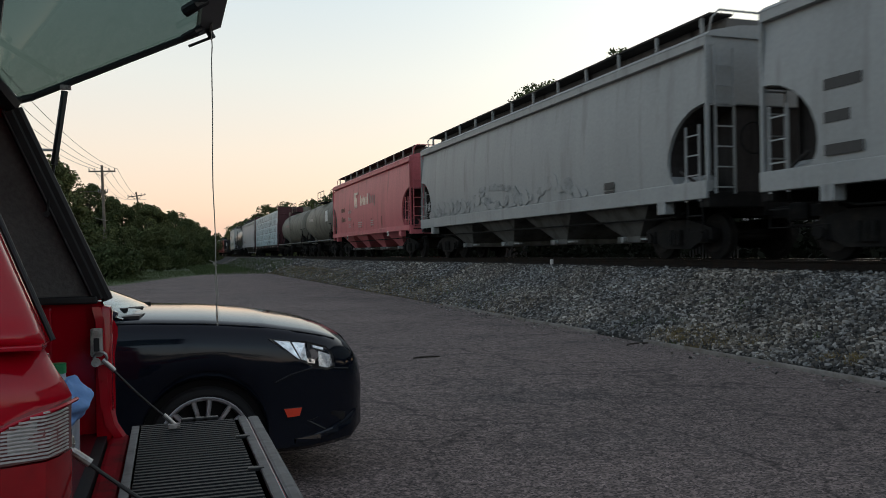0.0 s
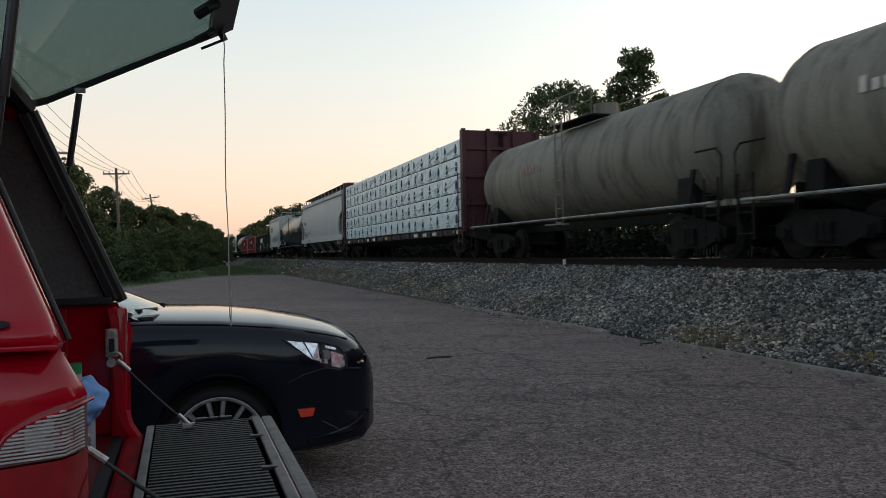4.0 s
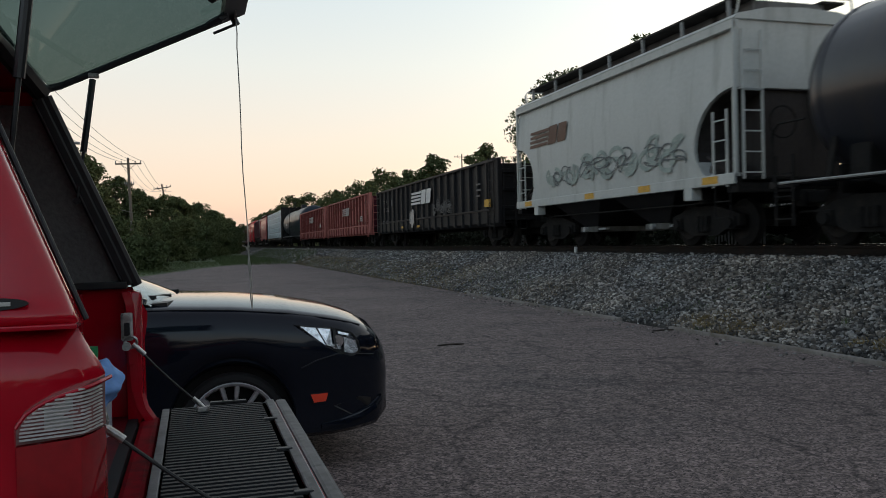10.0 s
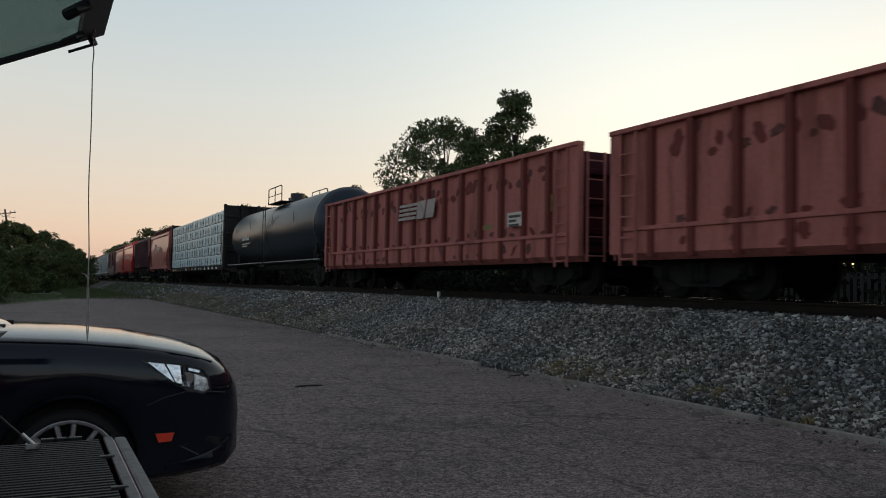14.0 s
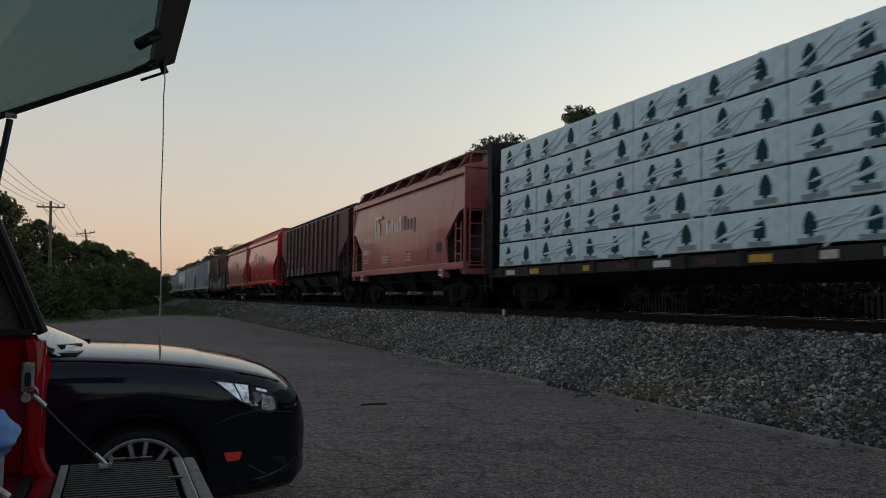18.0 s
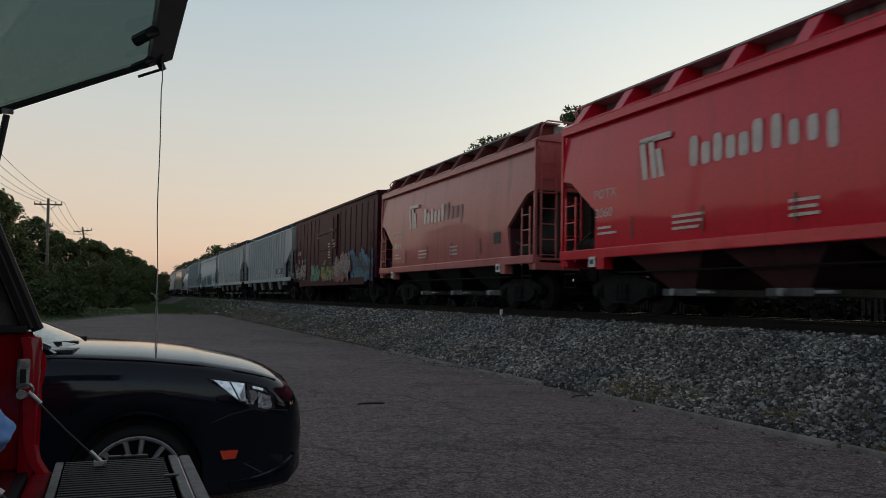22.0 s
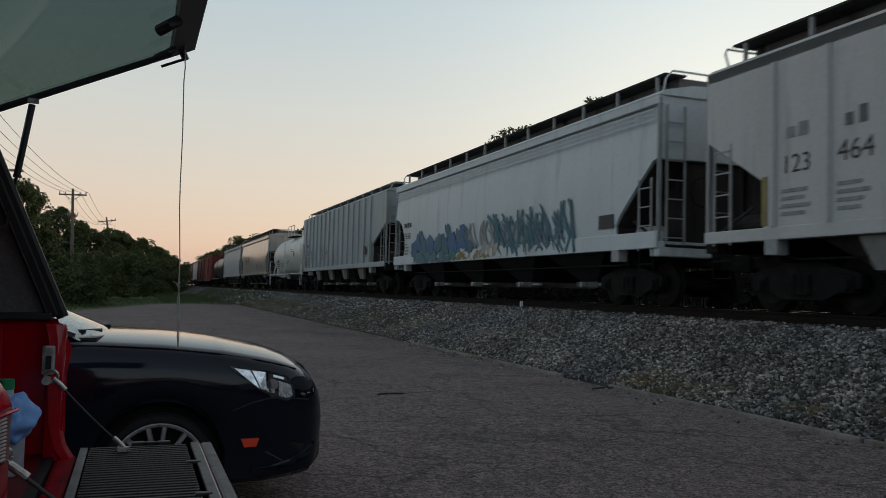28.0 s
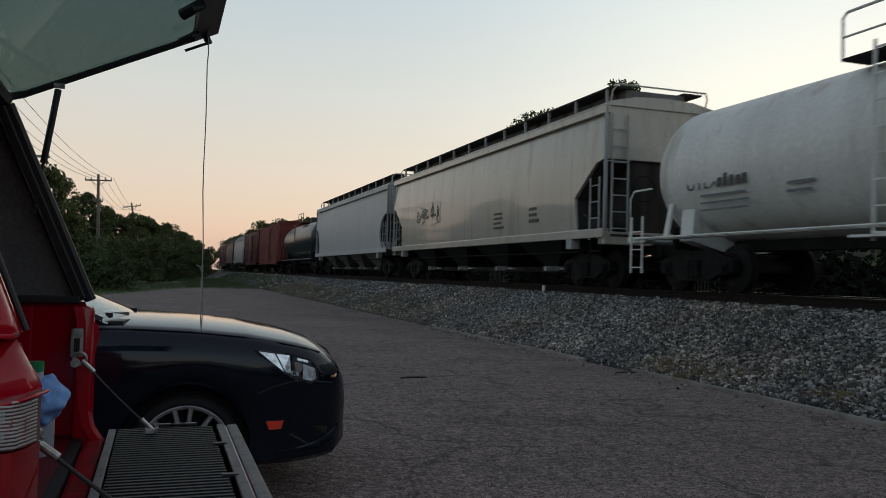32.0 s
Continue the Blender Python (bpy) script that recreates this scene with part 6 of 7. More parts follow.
for x in (-1.55, -5.25):
    for y, s in ((NEAR + 0.13, -1), (FAR - 0.13, 1)):
        w = part("wheel", rod(B(), (x, y - 0.1, 0.36), (x, y + 0.1, 0.36), 0.36, 28), TR["tyre"], truck)
        part("rim", rod(B(), (x, y + s * 0.09, 0.36), (x, y + s * 0.108, 0.36), 0.2, 20), TR["steel"], w)
part("axle_frame", box(B(), -5.8, TAIL, 2.1, 3.1, 0.36, 0.5), TR["rubber"], truck)
# things in and on the truck
SX, SY, SZ = 0.160, 3.335, 2.335        # where the string is tied
string = empty("hanging_string", pose(SX, SY, SZ), "thin white string with a knot hanging from the raised rear glass", "string")
pts = [(0.0, 0.0, 0.0), (0.003, -0.010, -0.075)] + [(-0.002 + 0.005 * math.sin(k * 1.1) * (k / 8) - 0.004 * k / 8, -0.035 - 0.004 * k, -0.135 - 0.0995 * k) for k in range(9)]
part("cord", tube(B(), pts, 0.0022, 6), TR["string"], string)
end = Vector(pts[-1])
part("knot", tube(B(), [end + Vector((0.006 * math.cos(a), 0.002, 0.011 - 0.0035 * k + 0.006 * math.sin(a))) for k, a in enumerate((0, 1.6, 3.1, 4.7, 6.2, 7.8))], 0.004, 6), TR["string"], string)
for o in (-0.0028, 0.0028):
    part("cord_end", tube(B(), [end, end + Vector((o, 0, -0.05)), end + Vector((o + 0.004, 0, -0.12)), end + Vector((o + 0.002, 0, -0.19)), end + Vector((0.003, 0, -0.235))], 0.0024, 6), TR["string"], string)
part("cord_tail", tube(B(), [end, end + Vector((-0.01, 0.004, 0.012)), end + Vector((-0.022, 0.004, 0.016))], 0.0018, 5), TR["string"], string)
T = Vector((SX, SY, SZ))
for o in (0.0, 0.006):
    part("loop", tube(B(), [(0, 0, 0)] + [Vector(hp(HL - 0.045 - o, HF - d, -0.016)) - T for d in (0.02, 0.07, 0.13)], 0.002, 6), TR["string"], string)
jug = empty("water_jug", pose(-0.375, 3.10, 0.76), "milky plastic water jug with green cap standing in the truck bed", "jug")
part("jug_body", loft(B(), [[(r * math.cos(a), r * math.sin(a), z) for a in [2 * math.pi * k / 20 for k in range(20)]] for z, r in ((0.0, 0.060), (0.01, 0.066), (0.15, 0.066), (0.215, 0.054), (0.262, 0.026), (0.282, 0.024))]), TR["jug"], jug, smooth=True)
part("cap", rod(B(), (0, 0, 0.282), (0, 0, 0.316), 0.026, 16), TR["green"], jug)
cl = B()
rings = []
for i in range(22):
    t = i / 21
    rr = 0.028 + 0.072 * math.sin(math.pi * min(1, t * 0.75 + 0.10))
    ring = []
    for k in range(60):
        a = 2 * math.pi * k / 60
        q = rr * (1 + 0.09 * math.sin(4 * a + 5 * t) + 0.05 * math.sin(7 * a - 11 * t) + 0.025 * math.sin(11 * a + 19 * t) + 0.055 * math.sin(17 * t + 2 * a + 1.2 * math.sin(3 * a)))
        ring.append((q * math.cos(a) + 0.004 + 0.008 * t, q * math.sin(a), 0.262 - 0.140 * t + 0.010 * math.sin(3 * a + 1) + 0.004 * math.sin(8 * a)))
    rings.append(ring)
loft(cl, rings)
cloth = tagged(part("cloth_bag", cl, TR["cloth"], None, smooth=True), "crumpled blue cloth bag draped round a plastic jug", "bag")
cloth.matrix_basis = pose(-0.385, 3.08, 0.76)
# ---- the dark sedan parked beside the truck, nose towards the track ----
CA = {
    "paint": mat("dark_blue_black_paint", (0.005, 0.0075, 0.014), 0.10, var=0.1, scale=2, coat=0.38, spec=0.2),
    "trim": mat("black_trim", (0.010, 0.010, 0.010), 0.5, var=0.2),
    "chrome": mat("chrome", (0.75, 0.75, 0.75), 0.12, 1.0, var=0.05),
    "lens": glass("clear_lens", (0.95, 0.95, 0.95)),
    "reflector": mat("headlight_reflector", (0.82, 0.83, 0.86), 0.16, 0.75, var=0.35, scale=40),
    "amber": mat("orange_marker", (0.44, 0.032, 0.018), 0.2, var=0.1, scale=10, coat=1.0, emit=(1.0, 0.09, 0.03, 0.08)),
    "alloy": mat("silver_alloy", (0.42, 0.42, 0.43), 0.35, 0.6, var=0.12, scale=8, dirt=(0.16, 0.15, 0.14), dirt_amt=0.2),
    "glass": glass("windscreen_glass", (0.62, 0.72, 0.70), ior=1.5),
    "well": mat("wheel_well", (0.006, 0.006, 0.006), 0.95, var=0.2),
    "seat": mat("grey_seat", (0.05, 0.05, 0.05), 0.9, var=0.2),
}
CY, CW = 5.95, 0.90          # centre line and half width
FW, RW, WR = 0.19, -2.53, 0.325
sedan = empty("sedan_car", Matrix(), "dark blue-black sedan parked with its nose towards the track", "car")
def lerp_table(tab, x):
    for (x0, v0), (x1, v1) in zip(tab, tab[1:]):
        if x0 <= x <= x1:
            k = (x - x0) / (x1 - x0)
            return v0 + (v1 - v0) * k
    return tab[0][1] if x < tab[0][0] else tab[-1][1]


HALF = [(-3.40, 0.62), (-3.30, 0.74), (-3.1, 0.82), (-2.5, 0.885), (-1.0, 0.90), (0.3, 0.90), (0.7, 0.885), (0.95, 0.835), (1.10, 0.75), (1.19, 0.62), (1.24, 0.42)]
TOP = [(-3.40, 0.80), (-3.33, 1.0), (-3.0, 1.09), (-2.6, 1.10), (-0.42, 1.085), (-0.2, 1.085), (0.2, 1.065), (0.55, 1.03), (0.85, 0.975), (1.0, 0.93), (1.1, 0.875), (1.18, 0.79), (1.24, 0.66)]
LOW = [(-3.40, 0.45), (-3.2, 0.27), (0.8, 0.22), (1.1, 0.24), (1.24, 0.32)]
def bottom(x):
    z = lerp_table(LOW, x)
    for w in (FW, RW):
        d = 0.372 ** 2 - (x - w) ** 2
        if d > 0:
            z = max(z, WR + math.sqrt(d))
    return z


def section(x):
    """Half section from sill to the middle of the bonnet: (offset from the centre line, height)."""
    w, t, b = lerp_table(HALF, x), lerp_table(TOP, x), bottom(x)
    sh = t - 0.085
    pts = [(w - 0.05, b), (w - 0.01, b + 0.03)]
    lo = lerp_table(LOW, x)
    for i, (k, d) in enumerate(((0.3, 0.026), (0.55, 0.013), (0.74, 0.0), (0.88, 0.012))):
        pts.append((w - d, max(b + 0.045 + 0.012 * i, lo + (sh - lo) * k)))
    pts += [(w - 0.035, sh), (w - 0.085, sh + 0.045), (w - 0.17, t - 0.02), (w * 0.55, t + 0.012), (w * 0.25, t + 0.02), (0.0, t + 0.022)]
    return pts


xs = sorted({round(v, 3) for v in [-3.40, -3.36, -3.3, -3.2, -3.1, -2.95, -2.0, -1.5, -1.0, -0.6, -0.42, -0.3, 0.6, 0.7, 0.78, 0.86, 0.93, 1.0, 1.05, 1.1, 1.15, 1.19, 1.22, 1.24]
             + [w + 0.372 * math.cos(math.pi * k / 14) for w in (FW, RW) for k in range(15)]})
rings = []
for x in xs:
    h = section(x)
    rings.append([(x, CY - d, z) for d, z in h] + [(x, CY + d, z) for d, z in h[-2::-1]])
part("body", loft(B(), rings), CA["paint"], sedan, smooth=True)
def near_y(x, z):
    """The near flank at (x, z)."""
    h = section(x)
    for (d0, z0), (d1, z1) in zip(h, h[1:]):
        if z0 <= z <= z1:
            return CY - (d0 + (d1 - d0) * (z - z0) / max(1e-6, z1 - z0))
    return CY - h[2][0]


def flank(points, out, back=0.02):
    """A panel that follows the near flank: points of (x, z), out from the surface."""
    return loft(B(), [[(x, near_y(x, z) - e, z) for x, z in points] for e in (out, -back)])


part("underbody", box(B(), -3.1, 0.7, CY - 0.8, CY + 0.8, 0.22, 0.3), CA["well"], sedan)
for w in (FW, RW):
    part("wheel_well", rod(B(), (w, CY - 0.80, WR), (w, CY + 0.80, WR), 0.368, 28), CA["well"], sedan)
    for s in (-1, 1):
        y = CY + s * 0.86
        wheel = part("wheel", loft(B(), [[(w + r * math.cos(a), y + s * d, WR + r * math.sin(a)) for d, r in ((-0.19, 0.22), (-0.19, 0.30), (-0.16, WR), (-0.03, WR), (0.0, 0.312), (0.010, 0.285), (0.004, 0.268), (-0.02, 0.262), (-0.1, 0.22))] for a in [2 * math.pi * k / 36 for k in range(37)]], caps=False), TR["tyre"], sedan, smooth=True)
        part("rim", loft(B(), [[(w + r * math.cos(a), y + s * d, WR + r * math.sin(a)) for d, r in ((0.006, 0.270), (0.012, 0.264), (0.008, 0.250), (-0.05, 0.236), (-0.12, 0.222), (-0.02, 0.262))] for a in [2 * math.pi * k / 36 for k in range(37)]], caps=False), CA["alloy"], wheel, smooth=True)
        part("brake_disc", rod(B(), (w, y - s * 0.10, WR), (w, y - s * 0.085, WR), 0.15, 24), CA["well"], wheel)
        sp = mesh_of("spoke", loft(B(), [[(ww, s * d, r) for ww, d in ((-hw, 0.0), (-hw * 0.6, 0.016), (hw * 0.6, 0.016), (hw, 0.0), (0, -0.03))] for r, hw in ((0.035, 0.016), (0.12, 0.013), (0.254, 0.0175))]), CA["alloy"])
        for k in range(14):
            part("spoke", sp, None, wheel, m=pose(w, y - s * 0.012, WR, 0, 360 / 14 * k + 8 + (2 if k % 2 else -2), 0))
        part("hub_cap", rod(B(), (w, y - s * 0.02, WR), (w, y + s * 0.012, WR), 0.042, 16), CA["alloy"], wheel)
        for k in range(5):
            a = 2 * math.pi * k / 5
            part("wheel_nut", rod(B(), (w + 0.055 * math.cos(a), y - s * 0.01, WR + 0.055 * math.sin(a)), (w + 0.055 * math.cos(a), y + s * 0.008, WR + 0.055 * math.sin(a)), 0.009, 6), CA["chrome"], wheel)
# bonnet edge, fender crease and wheel-arch lip
part("bonnet_seam", tube(B(), [(x, CY - section(x)[7][0] - 0.001, section(x)[7][1] + 0.002) for x in (-0.35, -0.1, 0.2, 0.5, 0.75, 0.9, 1.0)], 0.004, 6), CA["trim"], sedan)
# headlight
head = empty("headlight", Matrix())
head.parent = sedan
out = [(0.56, 0.925), (0.66, 0.912), (0.80, 0.894), (0.93, 0.855), (0.975, 0.80), (0.985, 0.725), (0.93, 0.706), (0.84, 0.730), (0.74, 0.79), (0.64, 0.865)]
part("lamp_housing", flank(out, 0.004), CA["trim"], head)
part("reflector", flank([(0.60, 0.912), (0.68, 0.902), (0.79, 0.884), (0.80, 0.775), (0.75, 0.79), (0.66, 0.862)], 0.009), CA["reflector"], head, "bright headlight reflector")
part("reflector", flank([(0.875, 0.83), (0.955, 0.80), (0.967, 0.735), (0.93, 0.722), (0.875, 0.738)], 0.009), CA["reflector"], head)
part("projector", rod(B(), (0.835, near_y(0.83, 0.82) - 0.008, 0.808), (0.84, near_y(0.83, 0.82) + 0.05, 0.808), 0.036, 18), CA["chrome"], head)
for bar in ([(0.805, 0.888), (0.822, 0.884), (0.828, 0.765), (0.812, 0.77)], [(0.70, 0.898), (0.706, 0.897), (0.765, 0.785), (0.757, 0.787)]):
    part("lamp_divider", flank(bar, 0.0105), CA["trim"], head)
part("reflector", flank([(0.84, 0.868), (0.91, 0.848), (0.905, 0.835), (0.84, 0.852)], 0.009), CA["reflector"], head)
part("indicator", flank([(0.80, 0.765), (0.85, 0.755), (0.85, 0.78), (0.80, 0.79)], 0.009), CA["reflector"], head)
part("lamp_cover", flank(out, 0.014, -0.011), CA["lens"], head).visible_shadow = False
part("bumper_seam", tube(B(), [(0.60, near_y(0.6, 0.66) - 0.001, 0.655), (0.70, near_y(0.7, 0.7) - 0.001, 0.70), (0.83, near_y(0.83, 0.73) - 0.001, 0.728), (0.98, near_y(0.98, 0.72) - 0.001, 0.715), (1.08, near_y(1.08, 0.70) - 0.001, 0.70)], 0.004, 6), CA["trim"], sedan)
part("side_marker", flank([(0.655, 0.487), (0.765, 0.487), (0.75, 0.437), (0.675, 0.435)], 0.012), CA["amber"], sedan, "orange side marker lamp")
# grille, emblem and lower lip
part("grille", loft(B(), [[(1.185 + e, CY + a, z) for a, z in ((-0.42, 0.74), (0.42, 0.74), (0.36, 0.56), (-0.36, 0.56))] for e in (-0.05, 0.012)]), CA["trim"], sedan)
part("grille_bar", box(B(), 1.17, 1.205, CY - 0.40, CY + 0.40, 0.655, 0.685, 0.008), CA["chrome"], sedan)
part("grille_frame", tube(B(), [(1.10, CY - 0.56, 0.80), (1.165, CY - 0.45, 0.775), (1.20, CY, 0.765), (1.165, CY + 0.45, 0.775), (1.10, CY + 0.56, 0.80)], 0.011, 6), CA["chrome"], sedan)
part("emblem", box(B(), 1.202, 1.214, CY - 0.07, CY + 0.07, 0.65, 0.69, 0.006), CA["alloy"], sedan)
part("fog_recess", flank([(0.80, 0.40), (0.98, 0.44), (1.06, 0.42), (1.05, 0.36), (0.92, 0.33)], 0.003), CA["trim"], sedan)
part("fog_trim", tube(B(), [(0.84, near_y(0.84, 0.33) - 0.004, 0.305), (0.96, near_y(0.96, 0.35) - 0.008, 0.335), (1.05, near_y(1.05, 0.38) - 0.010, 0.368), (1.12, near_y(1.12, 0.43) - 0.010, 0.405)], 0.013, 8), CA["paint"], sedan)
part("front_lip", loft(B(), [[(x, CY - lerp_table(HALF, x) - o, z), (x, CY - lerp_table(HALF, x) - o + 0.06, z + 0.005), (x, CY - lerp_table(HALF, x) + 0.06, z + 0.035), (x, CY - lerp_table(HALF, x) - o * 0.6, z + 0.03)] for x, o, z in ((0.72, 0.004, 0.27), (0.88, 0.012, 0.285), (1.0, 0.02, 0.315), (1.09, 0.022, 0.35), (1.14, 0.015, 0.39))]), CA["paint"], sedan)
# cowl, wipers, washer nozzles
part("cowl", loft(B(), [[(-0.34, CY - 0.74, 1.080), (-0.18, CY - 0.72, 1.083), (-0.18, CY - 0.72, 1.06)], [(-0.22, CY, 1.10), (-0.03, CY, 1.098), (-0.03, CY, 1.07)], [(-0.34, CY + 0.74, 1.080), (-0.18, CY + 0.72, 1.083), (-0.18, CY + 0.72, 1.06)]]), CA["trim"], sedan)
for pts, piv in (([(-0.42, CY - 0.70, 1.098), (-0.33, CY - 0.60, 1.110), (-0.24, CY - 0.45, 1.112), (-0.17, CY - 0.30, 1.108)], (-0.27, CY - 0.56)), ([(-0.17, CY + 0.15, 1.112), (-0.24, CY + 0.45, 1.112), (-0.34, CY + 0.66, 1.106)], (-0.15, CY + 0.12))):
    w = part("wiper", tube(B(), pts, 0.009, 6), CA["trim"], sedan)
    part("wiper_pivot", rod(B(), (piv[0], piv[1], 1.085), (piv[0], piv[1], 1.122), 0.024, 12), CA["trim"], w)
    part("wiper_blade", tube(B(), [(p[0] - 0.035, p[1], p[2] + 0.004) for p in pts], 0.007, 6), CA["trim"], w)
for y in (CY + 0.25, CY - 0.3):
    part("washer_nozzle", box(B(), 0.17, 0.215, y - 0.02, y + 0.02, 1.045, 1.075, 0.008), CA["trim"], sedan)
# cabin
for s, nm in ((-1, "near"), (1, "far")):
    part("side_window", loft(B(), [[(-0.60, CY + s * (0.80 - o), 1.10), (-2.85, CY + s * (0.80 - o), 1.12), (-2.25, CY + s * (0.60 - o), 1.41), (-1.25, CY + s * (0.60 - o), 1.43)] for o in (0.0, 0.006)]), TR["dark_glass"], sedan)
    part("front_pillar", tube(B(), [(-0.30, CY + s * 0.80, 1.09), (-0.75, CY + s * 0.71, 1.28), (-1.22, CY + s * 0.60, 1.44)], 0.028, 6), CA["paint"], sedan)
    part("door_mirror", loft(B(), [[(x, CY + s * (0.98 + a), 1.13 + b) for a, b in ((-0.1, -0.05), (0.08, -0.055), (0.10, 0.05), (-0.09, 0.06))] for x in (-0.72, -0.58)]), CA["paint"], sedan)
    part("door_handle", box(B(), -1.75, -1.55, CY + s * 0.91 - 0.015, CY + s * 0.91 + 0.015, 0.93, 0.96, 0.006), CA["paint"], sedan)
    part("rear_lamp", box(B(), -3.36, -3.18, CY + s * 0.66 - 0.11, CY + s * 0.66 + 0.11, 0.82, 1.0, 0.02), TR["red_lens"], sedan)
rings = []
for k in range(9):
    t = k / 8
    w, zz, xx = 0.78 - 0.18 * t, 1.098 + 0.372 * t, -0.27 - 0.93 * t
    row = [(xx + 0.15 * (1 - u * u) * (1 - 0.4 * t), CY + w * u, zz - 0.03 * u * u + 0.02 * math.sin(math.pi * t)) for u in [-1 + i / 5 for i in range(11)]]
    rings.append(row + [(p[0] - 0.003, p[1], p[2] - 0.006) for p in row[::-1]])
part("windscreen", loft(B(), rings), CA["glass"], sedan, smooth=True).visible_shadow = False
part("rear_window", loft(B(), [[(-2.95 + e, CY - 0.72, 1.10), (-3.0 + e, CY, 1.11), (-2.95 + e, CY + 0.72, 1.10), (-2.25 + e, CY + 0.58, 1.42), (-2.25 + e, CY - 0.58, 1.42)] for e in (0.0, 0.008)]), TR["dark_glass"], sedan)
part("roof", loft(B(), [[(x, CY - w, z - 0.03), (x, CY - w * 0.6, z), (x, CY, z + 0.012), (x, CY + w * 0.6, z), (x, CY + w, z - 0.03), (x, CY, z - 0.04)] for x, w, z in ((-1.12, 0.62, 1.46), (-1.6, 0.64, 1.485), (-2.0, 0.63, 1.475), (-2.32, 0.60, 1.43))]), CA["paint"], sedan, smooth=True)
part("dashboard", box(B(), -0.95, -0.5, CY - 0.7, CY + 0.7, 0.9, 1.08, 0.05), CA["trim"], sedan)
for y in (CY - 0.37, CY + 0.37):
    part("seat", box(B(), -1.75, -1.55, y - 0.24, y + 0.24, 0.6, 1.2, 0.06), CA["seat"], sedan)
# ---- poles and wires, trees, far woods, fence and buildings beyond the track ----
V = {
    "leaf": mat("dark_leaf", (0.072, 0.092, 0.040), 0.85, var=0.4, scale=0.8, fine=6, spec=0.1),
    "leaf2": mat("olive_leaf", (0.096, 0.112, 0.048), 0.85, var=0.4, scale=0.8, fine=6, spec=0.1),
    "bark": mat("bark", (0.045, 0.036, 0.028), 0.95, var=0.3, scale=4, fine=20, bump=0.8),
    "pole": mat("weathered_pole", (0.15, 0.125, 0.10), 0.9, var=0.25, scale=3, fine=25, stretch=(1, 1, 0.1)),
    "wire": mat("wire", (0.06, 0.055, 0.05), 0.7, var=0.1),
    "lamp": mat("grey_street_lamp", (0.25, 0.25, 0.25), 0.5, var=0.1),
    # shaded copy of the leaf, its shade put into the colour
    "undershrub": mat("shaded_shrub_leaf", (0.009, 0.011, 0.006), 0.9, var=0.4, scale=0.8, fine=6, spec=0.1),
    "weed": mat("dry_weed", (0.17, 0.125, 0.055), 0.9, var=0.4, scale=4, fine=15),
    "greenweed": mat("green_weed", (0.062, 0.088, 0.028), 0.9, var=0.4, scale=4, fine=15),
    "wall": mat("grey_house_wall", (0.06, 0.058, 0.055), 0.8, var=0.15, scale=1),
    "roofing": mat("grey_roofing", (0.07, 0.065, 0.062), 0.9, var=0.25, scale=2),
    "fence": mat("dark_fence", (0.028, 0.026, 0.024), 0.8, var=0.2, scale=3),
    "pane": mat("house_window", (0.03, 0.035, 0.04), 0.1, var=0.1, coat=1.0),
}
rng = np.random.default_rng(7)


def leaves(name, centres, radii, per, size, material, parent=None, squash=0.8):
    """A crown of many small leaves: quads scattered in clumps."""
    n = per * len(centres)
    c = np.repeat(np.asarray(centres, float), per, 0)
    r = np.repeat(np.asarray(radii, float), per)
    d = rng.normal(size=(n, 3))
    d /= np.linalg.norm(d, axis=1)[:, None]
    q = c + d * (r * rng.uniform(0.35, 1.08, n) ** 0.6)[:, None] * np.array([1, 1, squash])
    a = rng.normal(size=(n, 3))
    a /= np.linalg.norm(a, axis=1)[:, None]
    b = np.cross(a, rng.normal(size=(n, 3)))
    b /= np.linalg.norm(b, axis=1)[:, None]
    s = size * rng.uniform(0.6, 1.3, n)[:, None]
    v = np.stack([q - a * s, q + b * s * 0.55, q + a * s, q - b * s * 0.55], 1).reshape(-1, 3)
    me = bpy.data.meshes.new(name)
    me.vertices.add(4 * n), me.loops.add(4 * n), me.polygons.add(n)
    me.vertices.foreach_set("co", v.ravel().astype(np.float32))
    me.loops.foreach_set("vertex_index", np.arange(4 * n, dtype=np.int32))
    me.polygons.foreach_set("loop_start", np.arange(0, 4 * n, 4, dtype=np.int32))
    me.materials.append(material)
    me.update(calc_edges=True)
    return part(name, me, None, parent)


